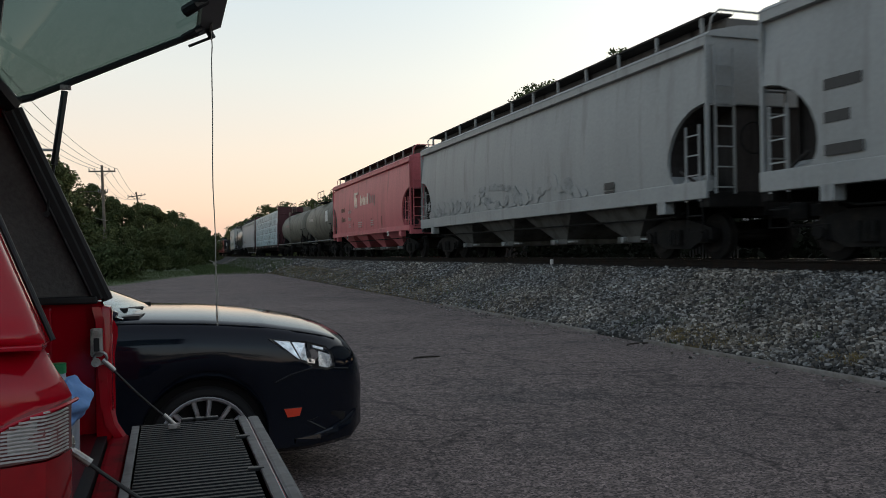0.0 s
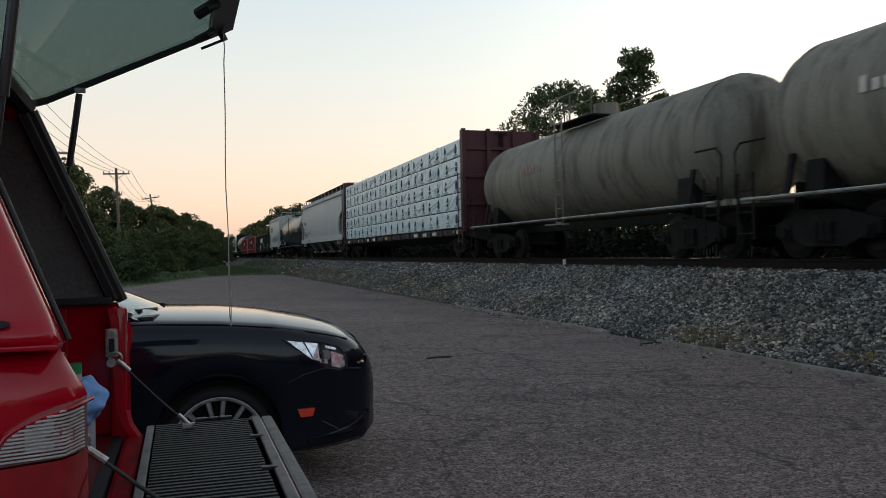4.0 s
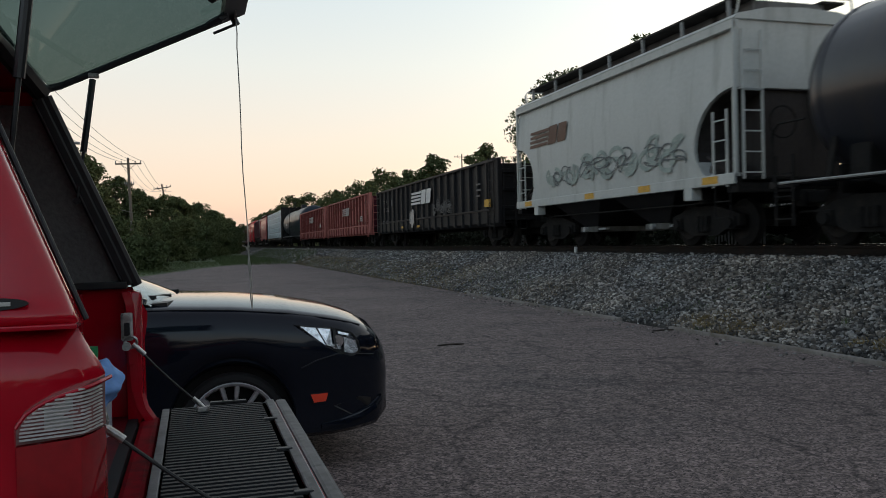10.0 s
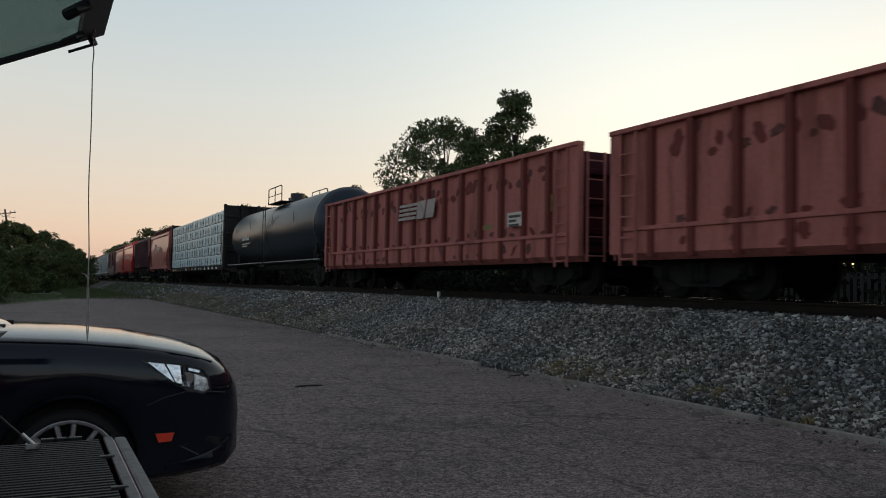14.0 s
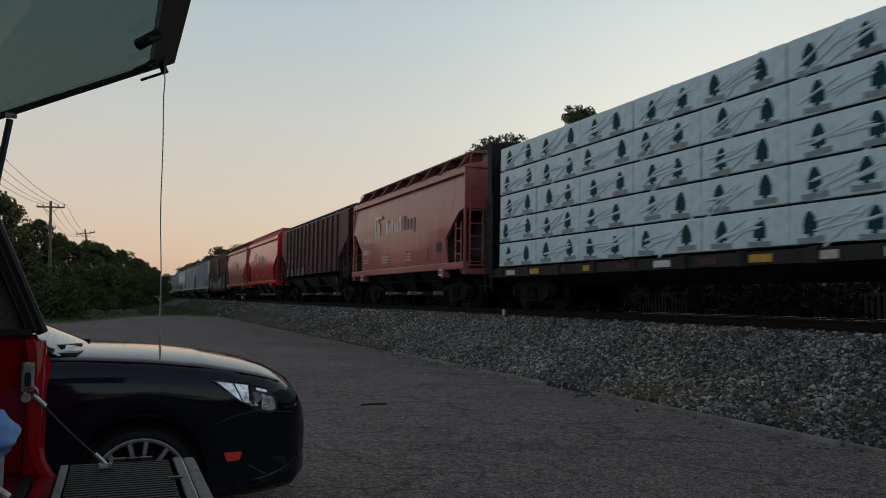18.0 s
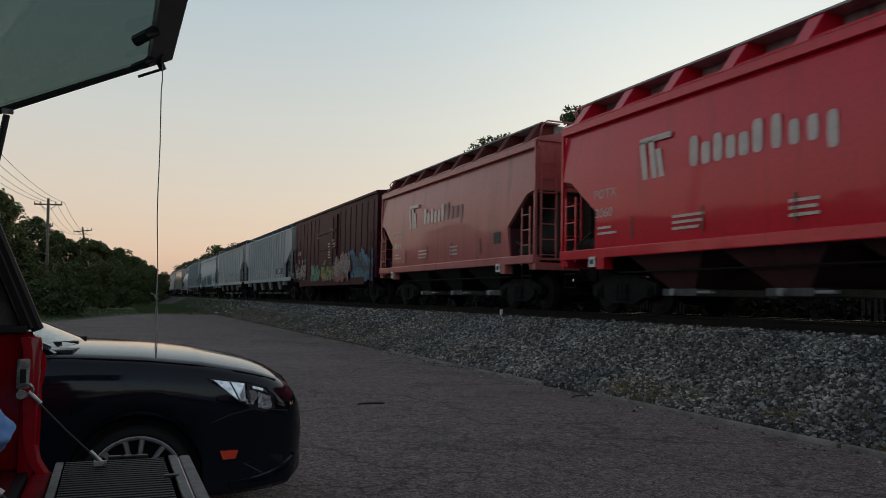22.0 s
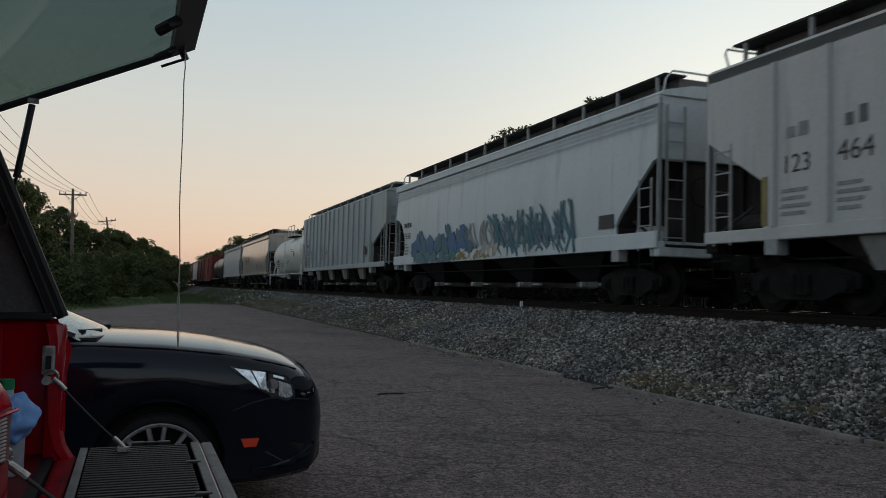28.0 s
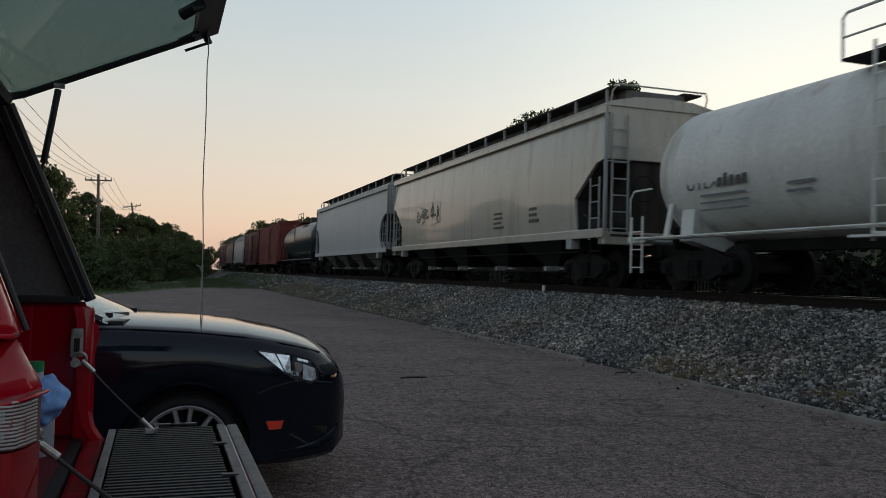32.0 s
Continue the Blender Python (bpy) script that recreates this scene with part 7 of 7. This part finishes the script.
def tree(x, y, h, w, label, seed, trunk=0.3, z0=-0.06, bare=0.25, clumps=26, per=170, size=0.16, material="leaf", shape="round", group="trees", clump=(0.07, 0.14), squash=0.8):
    """A trunk with limbs and a crown of leaf clumps carried by the limbs' ends."""
    r = random.Random(seed)
    t = empty("tree", pose(x, y, z0), label, "tree", group)
    bm = B()
    tube(bm, [(r.uniform(-0.1, 0.1) * k, r.uniform(-0.1, 0.1) * k, h * 0.78 * k / 5) for k in range(6)], trunk * 0.5, 8)
    part("trunk", bm, V["bark"], t)
    cs, rs = [], []
    limbs = B()
    for k in range(clumps):
        f = (k + r.random()) / clumps
        z = h * (bare + (0.97 - bare) * f)
        g = (z / h - bare) / (1 - bare)
        wide = w / 2 * (math.sqrt(max(0.02, 1 - (2 * g - 0.9) ** 2)) if shape == "round" else (1.02 - g) ** 0.8)
        a, q = r.uniform(0, 2 * math.pi), wide * math.sqrt(r.uniform(0.12, 1))
        p = (q * math.cos(a), q * math.sin(a), z)
        cs.append(p), rs.append(w * r.uniform(*clump))
        tube(limbs, [(0, 0, z * 0.72), (p[0] * 0.5, p[1] * 0.5, z * 0.86), p], trunk * 0.05, 5)
    part("limb_work", limbs, V["bark"], t)
    leaves("crown", cs, rs, per, size, V[material], t, squash)
    return t


# row along the road on the far side of the lot
for i, (x, y, h, w) in enumerate(((-8.4, 66, 8.7, 6.4), (-7.9, 96, 9.3, 6.8), (-11.5, 62, 7.0, 6.0), (-5.7, 98, 7.7, 5.8), (-1.8, 98, 7.0, 5.5), (0.9, 118, 7.4, 6.0), (3.6, 140, 7.2, 6.0), (6.0, 165, 7.0, 6.0), (-3.2, 110, 8.0, 6.5))):
    tree(x, y, h, w, "leafy roadside tree with a dark dense crown", 100 + i, size=0.14, clumps=95, per=150, bare=0.1, material="leaf" if i % 2 else "leaf2", group="roadside trees")
for i, (x, y, h, w) in enumerate(((-5.6, 57, 3.2, 4.0), (-3.7, 53, 2.1, 3.8), (-7.4, 66, 4.2, 4.6), (-2.3, 80, 4.4, 4.6), (-1.0, 90, 4.8, 5.2), (-8.6, 55, 4.4, 5.0), (1.6, 106, 5.0, 5.6), (-7.9, 93, 5.2, 5.6), (4.6, 128, 5.0, 5.6), (6.8, 156, 5.0, 5.8), (-11.5, 54, 5.0, 5.0), (-9.0, 76, 5.2, 5.6), (0.6, 116, 5.6, 6.0))):
    b = empty("bush", pose(x, y, -0.06), "dense dark green bush beside the lot", "bush", "roadside bushes")
    r = random.Random(300 + i)
    cs = [(r.uniform(-w / 2, w / 2), r.uniform(-1.4, 1.4), h * r.uniform(0.05, 0.88)) for k in range(52)]
    part("stem", tube(B(), [(0, 0, 0), (0.1, 0, h * 0.4), (0.0, 0.1, h * 0.7)], 0.06, 6), V["bark"], b)
    leaves("foliage", cs, [r.uniform(0.4, 0.85) for _ in cs], 190, 0.115, V["leaf" if i % 3 else "leaf2"], b)
# two tall trees beyond the track, and smaller ones near them
tree(46.5, 93, 22.5, 17.0, "tall broad tree dark against the evening sky", 401, 0.7, bare=0.3, clumps=120, per=190, size=0.2, clump=(0.065, 0.11), squash=0.75, group="trees beyond the track")
tree(43.2, 71, 21.5, 14.0, "tall slender tree with ragged boughs against the sky", 402, 0.6, bare=0.2, clumps=120, per=130, size=0.18, clump=(0.05, 0.10), squash=0.5, shape="cone", group="trees beyond the track")
tree(44.5, 83, 20.0, 6.0, "narrow pointed conifer dark against the sky", 403, 0.5, bare=0.2, clumps=70, per=60, size=0.18, clump=(0.08, 0.14), squash=0.35, shape="cone", group="trees beyond the track")
tree(42.3, 74, 17.0, 11.0, "leafy tree below a taller one", 404, 0.5, bare=0.2, clumps=30, per=150, size=0.26, group="trees beyond the track")
FAR = ((44, 150, 14.5), (47, 178, 17.5), (46, 200, 19.5), (45, 228, 18.5), (41, 250, 17.0), (37, 272, 18.0), (34, 292, 18.5), (31, 305, 15.5), (29, 335, 14.5), (60, 190, 18), (64, 220, 21), (58, 260, 22), (30, 380, 14), (52, 300, 21))
for i, (x, y, h) in enumerate(FAR):
    tree(x, y, h, 15, "rounded tree in the far row beyond the track", 420 + i, 0.5, bare=0.05, clumps=70, per=90, size=0.36, material="leaf" if i % 2 else "leaf2", group="far trees")
tree(37.9, 128, 15.5, 8.0, "round-headed tree behind the passing train", 451, 0.4, bare=0.2, clumps=60, per=110, size=0.26, clump=(0.09, 0.15), group="far trees")
tree(44.0, 120, 16.4, 8.0, "round-headed tree behind the passing train", 452, 0.4, bare=0.2, clumps=60, per=110, size=0.26, clump=(0.09, 0.15), material="leaf2", group="far trees")
def hedge(name, pts, h, n, size, label, material):
    """A belt of far woods as one mass of leaves over a dark core."""
    cs = []
    for k in range(n):
        f = rng.uniform(0, len(pts) - 1.001)
        i = int(f)
        p = np.array(pts[i]) + (np.array(pts[i + 1]) - np.array(pts[i])) * (f - i)
        cs.append((p[0] + rng.normal() * 1.5, p[1] + rng.normal() * 2.0, p[2] * h * rng.uniform(0.05, 0.95)))
    ob = leaves(name, cs, [h * 0.28] * n, 60, size, material)
    return tagged(ob, label, "woods", "", "stuff")


# added belt that hides the sky under the cars with near-black leaves
hedge("shrub_belt", [(21, -30, 0.45), (21.5, 20, 0.42), (22, 70, 0.45), (24, 140, 0.6)], 5.0, 1400, 0.17, "low near-black shrubs added beyond the track to darken car gaps", V["undershrub"])
hedge("far_woods", [(32, 20, 0.55), (33, 70, 0.5), (36, 130, 0.6), (44, 220, 1), (60, 400, 1.3)], 5.0, 420, 0.5, "dark belt of shrubs and woods beyond the track", V["leaf"])
hedge("far_woods", [(26, -60, 0.8), (30, -20, 0.7), (32, 20, 0.6)], 5.0, 160, 0.5, "dark belt of shrubs beside the railway", V["leaf"])
hedge("far_woods", [(-60, 70, 1.2), (-25, 66, 1.2), (-12, 66, 1.0)], 6.0, 130, 0.4, "dark trees along the road", V["leaf"])
# unseen belt behind the camera, added to darken reflections in glossy sides
hedge("far_woods", [(-60, 70, 1.2), (-64, 20, 1.4), (-60, -30, 1.5), (-30, -58, 1.5), (14, -62, 1.4)], 7.0, 420, 0.5, "unseen dark trees closing the lot, darkening reflections in paint", V["leaf"])
hedge("far_woods", [(8, 190, 1.0), (10, 300, 1.0), (22, 460, 1.1)], 6.0, 150, 0.5, "distant woods where the track bends away", V["leaf"])
# houses and fence beyond the track, seen low between the cars
def house(x, y, w, d, h, label):
    ho = empty("house", pose(x, y, -0.06), label, "house", "houses beyond the track")
    part("wall", box(B(), -d / 2, d / 2, -w / 2, w / 2, 0, h), V["wall"], ho)
    part("roof", prism(B(), [(-d / 2 - 0.3, h), (d / 2 + 0.3, h), (0, h + 1.3)], -w / 2 - 0.3, w / 2 + 0.3), V["roofing"], ho)
    for k in range(3):
        yy = -w / 2 + w * (k + 0.5) / 3
        win = part("window_frame", box(B(), -d / 2 - 0.05, -d / 2 + 0.02, yy - 0.6, yy + 0.6, 0.9, 2.2), V["fence"], ho)
        part("pane", box(B(), -d / 2 - 0.06, -d / 2 - 0.05, yy - 0.5, yy + 0.5, 1.0, 2.1), V["pane"], win)


house(30, 9, 8, 6, 2.6, "low grey building behind the railway with dark windows"), house(31, 34, 10, 7, 2.6, "low grey building with a grey roof behind the railway")
for k, y0 in enumerate((12, 24, 42)):
    fe = empty("fence", pose(19.2, y0, -0.06), "low dark paling fence beyond the track", "fence", "fence lengths")
    for z in (1.0, 1.75):
        part("fence_rail", box(B(), 0, 0.05, 0, 4.6, z, z + 0.08), V["fence"], fe)
    sl = mesh_of("paling", box(B(), -0.03, 0, -0.045, 0.045, 0.3, 1.9), V["fence"])
    for i in range(23):
        part("paling", sl, None, fe, m=pose(0, 0.1 + 0.2 * i, 0))
# utility poles and wires
def utility_pole(x, y, h, lean, arms, label):
    p = empty("utility_pole", pose(x, y, -0.06, 0, lean, 0), label, "utility pole", "utility poles")
    part("shaft", rod(B(), (0, 0, 0), (0, 0, h + 0.6), 0.17, 12, 0.12), V["pole"], p)
    for z, w in arms:
        part("crossarm", box(B(), -w / 2, w / 2, -0.06, 0.06, z - 0.07, z + 0.07, 0.01), V["pole"], p)
        for k in (-1, -0.55, 0.55, 1):
            part("insulator", rod(B(), (k * w / 2 * 0.95, 0, z + 0.07), (k * w / 2 * 0.95, 0, z + 0.3), 0.05, 8), V["lamp"], p)
        for s in (-1, 1):
            part("brace", tube(B(), [(s * w * 0.28, 0, z - 0.06), (0, 0, z - 0.6)], 0.025, 5), V["pole"], p)
    return p


utility_pole(-5.77, 88, 10.0, -1.6, ((10.0, 2.5), (7.9, 0.9)), "weathered wooden utility pole with a crossarm and insulators")
utility_pole(-2.6, 133, 10.8, -9.0, ((10.8, 2.6),), "leaning wooden utility pole with a crossarm")
utility_pole(6.2, 260, 10.5, 0.0, ((10.5, 3.0), (9.3, 3.0)), "distant wooden utility pole with two crossarms")
utility_pole(53.5, 160, 18.8, 0.0, ((18.8, 3.4),), "wooden utility pole beyond the track")
utility_pole(-8.6, 34, 10.4, 0.0, ((10.4, 2.5),), "near wooden utility pole beside the road")
wires = empty("overhead_wire", Matrix(), "thin overhead wires strung between utility poles", "wire")
def wire(a, b, sag, r=0.018):
    a, b = Vector(a), Vector(b)
    part("span", tube(B(), [a.lerp(b, k / 12) - Vector((0, 0, sag * 4 * (k / 12) * (1 - k / 12))) for k in range(13)], r, 4), V["wire"], wires)


for o in (-1.15, -0.4, 0.4, 1.15):
    wire((-8.6 + o, 34, 10.6), (-5.77 + o, 88, 10.2), 1.0)
    wire((-5.77 + o, 88, 10.2), (-2.6 + o - 1.5, 133, 10.1), 1.0)
wire((-8.6, 34, 7.0), (-5.6, 88, 5.0), 0.8, 0.03), wire((-8.6, 34, 6.2), (-5.6, 88, 4.0), 0.6, 0.03), wire((-5.77, 88, 7.9), (-12.0, 80, 7.6), 0.1)
lampo = empty("street_lamp", pose(-8.6, 60, -0.06), "grey street lamp on a curved arm", "street lamp")
part("column", rod(B(), (-1.6, 0, 0), (-1.6, 0, 8.4), 0.09, 10), V["lamp"], lampo)
part("arm", tube(B(), [(-1.6, 0, 8.3), (-0.8, 0, 8.62), (0.7, 0, 8.66)], 0.04, 6), V["lamp"], lampo)
part("lamp_head", box(B(), 0.6, 1.45, -0.16, 0.16, 8.58, 8.74, 0.05), V["lamp"], lampo)
# ---- crushed stone, weeds, litter, ties ----
def ballast(name, n, y0, y1, size, label, lo=-4.05, hi=-1.66):
    """Thousands of rough stones on the bank as one mass."""
    base = np.array([(x, y, z) for x in (-0.8, 0.8) for y in (-0.8, 0.8) for z in (-0.8, 0.8)])
    tri = np.array([(0, 1, 3), (0, 3, 2), (4, 6, 7), (4, 7, 5), (0, 4, 5), (0, 5, 1), (2, 3, 7), (2, 7, 6), (0, 2, 6), (0, 6, 4), (1, 5, 7), (1, 7, 3)])
    a, y = rng.uniform(lo, hi, n), rng.uniform(y0, y1, n)
    z = np.interp(a, [-4.15, -3.8, -1.95, -1.6, 1.6], [0.0, 0.10, 0.93, 0.99, 0.99]) + rng.uniform(-0.015, 0.03, n)
    c = np.stack([TRACK_X + BEND * y * y + a, y, z], 1)
    s = size * rng.uniform(0.55, 1.35, n)[:, None, None] * rng.uniform(0.5, 1.5, (n, 1, 3)) * np.array([1.05, 1.05, 0.75])
    v = base[None] * (1 + rng.uniform(-0.5, 0.35, (n, 8, 3))) * s
    t = rng.uniform(0, 2 * np.pi, n)
    co, si = np.cos(t)[:, None], np.sin(t)[:, None]
    u = rng.uniform(-0.9, 0.9, n)
    cu, su = np.cos(u)[:, None], np.sin(u)[:, None]
    x2, y2 = v[..., 0] * co - v[..., 1] * si, v[..., 0] * si + v[..., 1] * co
    y3, z3 = y2 * cu - v[..., 2] * su, y2 * su + v[..., 2] * cu
    v = np.stack([x2, y3, z3], -1) + c[:, None]
    f = (tri[None] + 8 * np.arange(n)[:, None, None]).reshape(-1)
    me = bpy.data.meshes.new(name)
    me.vertices.add(8 * n), me.loops.add(36 * n), me.polygons.add(12 * n)
    me.vertices.foreach_set("co", v.reshape(-1).astype(np.float32))
    me.loops.foreach_set("vertex_index", f.astype(np.int32))
    me.polygons.foreach_set("loop_start", np.arange(0, 36 * n, 3, dtype=np.int32))
    me.materials.append(M["stone"])
    me.update(calc_edges=True)
    return tagged(part(name, me, None), label, "gravel", "", "stuff")


def stone_material():
    m = bpy.data.materials.new("grey_blue_crushed_stone")
    m.use_nodes = True
    n, l = m.node_tree.nodes, m.node_tree.links
    b = n["Principled BSDF"]
    b.inputs["Roughness"].default_value = 0.85
    g, r = n.new("ShaderNodeNewGeometry"), n.new("ShaderNodeValToRGB")
    cols = [(0.0, (0.026, 0.025, 0.024)), (0.3, (0.06, 0.058, 0.055)), (0.5, (0.13, 0.113, 0.092)), (0.68, (0.17, 0.166, 0.158)), (0.88, (0.30, 0.295, 0.28)), (1.0, (0.48, 0.47, 0.44))]
    while len(r.color_ramp.elements) < len(cols):
        r.color_ramp.elements.new(0.5)
    for e, (p, c) in zip(r.color_ramp.elements, cols):
        e.position, e.color = p, (*c, 1)
    l.new(g.outputs["Random Per Island"], r.inputs[0])
    tc, no, mx = n.new("ShaderNodeTexCoord"), n.new("ShaderNodeTexNoise"), n.new("ShaderNodeVectorMath")
    no.inputs["Scale"].default_value = 0.9
    no.inputs["Detail"].default_value = 5.0
    mr = n.new("ShaderNodeMapRange")
    mr.inputs["From Min"].default_value, mr.inputs["From Max"].default_value = 0.3, 0.7
    mr.inputs["To Min"].default_value, mr.inputs["To Max"].default_value = 0.6, 1.35
    mx.operation = "SCALE"
    l.new(tc.outputs["Object"], no.inputs["Vector"]), l.new(no.outputs[0], mr.inputs["Value"])
    l.new(r.outputs[0], mx.inputs[0]), l.new(mr.outputs[0], mx.inputs["Scale"]), 
    # brown dust in broad drifts
    n2, r2, mu = n.new("ShaderNodeTexNoise"), n.new("ShaderNodeValToRGB"), n.new("ShaderNodeVectorMath")
    n2.inputs["Scale"].default_value, n2.inputs["Detail"].default_value = 0.45, 3.0
    r2.color_ramp.elements[0].position, r2.color_ramp.elements[0].color = 0.4, (0.96, 0.98, 1.0, 1)
    r2.color_ramp.elements[1].position, r2.color_ramp.elements[1].color = 0.62, (1.05, 0.98, 0.90, 1)
    mu.operation = "MULTIPLY"
    l.new(tc.outputs["Object"], n2.inputs["Vector"]), l.new(n2.outputs[0], r2.inputs[0])
    l.new(mx.outputs[0], mu.inputs[0]), l.new(r2.outputs[0], mu.inputs[1]), l.new(mu.outputs[0], b.inputs["Base Color"])
    return m


M["stone"] = stone_material()
ballast("crushed_stone", 88000, 3.0, 24.0, 0.024, "rough grey crushed stone on the railway bank")
ballast("crushed_stone", 30000, 24.0, 55.0, 0.033, "rough grey crushed stone on the railway bank")
ballast("crushed_stone", 3500, 3.0, 30.0, 0.03, "dark small stones between the rail and the shoulder", -1.66, -0.95)
ballast("crushed_stone", 5000, 55.0, 130.0, 0.08, "rough grey crushed stone on the far bank")
ballast("crushed_stone", 1500, 2.0, 22.0, 0.02, "small loose stones strewn behind the kerb", -4.12, -3.9)
ballast("crushed_stone", 350, 2.0, 22.0, 0.014, "few small stones strewn over the lot beside the kerb", -4.7, -4.2)


def weeds(y0, y1, x0, x1, n, h, label, material, edge=None, tufts=0):
    """Blades of grass and weed over a stretch, kept left of an edge of (y, x) where one is given; tufts gathers them in so many tufts."""
    v, f = [], []
    heart = [(rng.normal((x0 + x1) / 2, (x1 - x0) / 4), rng.normal((y0 + y1) / 2, (y1 - y0) / 4), rng.uniform(0.03, 0.13)) for k in range(tufts)]
    for k in range(n):
        x, y = rng.uniform(x0, x1), rng.uniform(y0, y1)
        if heart:
            q = heart[k * k % tufts]
            x, y = max(6.92, rng.normal(q[0], q[2])), rng.normal(q[1], q[2])
        if edge and x > np.interp(y, [q[0] for q in edge], [q[1] for q in edge]):
            continue
        z = float(np.interp(x - TRACK_X, [-4.15, -3.8, -1.95], [0.0, 0.10, 0.93]))
        a, hh = rng.uniform(0, 6.28), h * rng.uniform(0.3, 1.0)
        dx, dy = 0.5 * hh * math.cos(a), 0.5 * hh * math.sin(a)
        i = len(v)
        w = 0.008
        v += [(x - w, y, z), (x + w, y, z), (x + dx * 0.5, y + dy * 0.5, z + hh * 0.7), (x + dx, y + dy, z + hh)]
        f += [(i, i + 1, i + 2), (i, i + 2, i + 3)]
    me = bpy.data.meshes.new("weeds")
    me.from_pydata(v, [], f)
    me.materials.append(material)
    tagged(part("weed_patch", me, None), label, "weeds", "", "stuff")


weeds(8.8, 11.8, 6.95, 7.75, 1500, 0.09, "dry brown weeds in the stones by the kerb", V["weed"], tufts=26)
weeds(9.0, 12.5, 7.1, 8.3, 420, 0.08, "sparse green weeds in the stones", V["greenweed"], tufts=14)
weeds(16.0, 34.0, 6.9, 7.9, 1300, 0.10, "dry and green weeds along the edge of the lot", V["weed"])
weeds(18.0, 60.0, 7.0, 8.2, 1500, 0.12, "low green weeds along the edge of the lot", V["greenweed"])
weeds(22.0, 62.0, 7.0, 8.4, 5000, 0.11, "dry grass and dirt along the foot of the bank", V["weed"])
weeds(6.0, 7.6, 7.0, 7.5, 400, 0.1, "few dry weeds by the kerb", V["weed"], tufts=8)
weeds(60.0, 110.0, 2.0, 9.0, 6000, 0.35, "rough grass beyond the end of the lot", V["greenweed"])
weeds(36.0, 76.0, -12.0, 6.9, 16000, 0.22, "rough green grass along the edge of the lot", V["greenweed"], ((30, -60), (35, -14.2), (43, -2.6), (55, 0.2), (60, 1.8), (75, 7.0)))
tie = mesh_of("tie", box(B(), -1.3, 1.3, -0.115, 0.115, 0.87, 1.025, 0.01), M["tie"])
tb = empty("tie_row", Matrix(), "dark timber ties bedded in crushed stone", "railway ties", "", "structure")
for k in range(200):
    y = -12 + 0.53 * k
    part("tie", tie, None, tb, m=pose(track_x(y), y, 0, 0, 0, random.uniform(-0.8, 0.8)))
mk = empty("marker_post", pose(10.0, 20.3, 0.95), "small white marker on the ballast beside the rail", "marker")
part("marker_stub", box(B(), -0.03, 0.03, -0.045, 0.045, 0.0, 0.24, 0.008), P["white"], mk)
for y, x in ((10.6, 3.3), (10.75, 6.7)):
    bm = B()
    tube(bm, [(x - 0.18, y, 0.004), (x - 0.05, y + 0.02, 0.012), (x + 0.1, y - 0.01, 0.014), (x + 0.2, y + 0.015, 0.004)], 0.012, 6)
    tagged(part("twig", bm, V["bark"]), "dark broken twig lying on the asphalt", "twig")
SWAY = ((0, 0.3), (6.0, 0.3), (6.5, 1.3), (7.0, 4.6), (7.5, 0.4), (7.9, -0.4), (8.5, 3.2), (9.0, 0.9), (9.5, -1.5), (10.0, 1.7), (10.4, 2.5), (11.0, -0.9), (11.5, 1.0), (12.0, 0.8), (12.5, -0.6), (13.0, 0.4), (13.5, 1.0), (14.2, 0.5), (17.0, 1.0), (26.0, 1.0), (32, 0.5))


def motions():
    walk(string, [(t, pose(SX, SY, SZ, 0, -a, 0)) for t, a in SWAY])
    for ob, s0 in TRAIN:
        rows = []
        for t in range(0, 33, 2):
            s = along(s0, t)
            rows.append((t, pose(track_x(s), s, RAIL_Z, 0, 0, -math.degrees(2 * BEND * s))))
        walk(ob, rows)


motions()
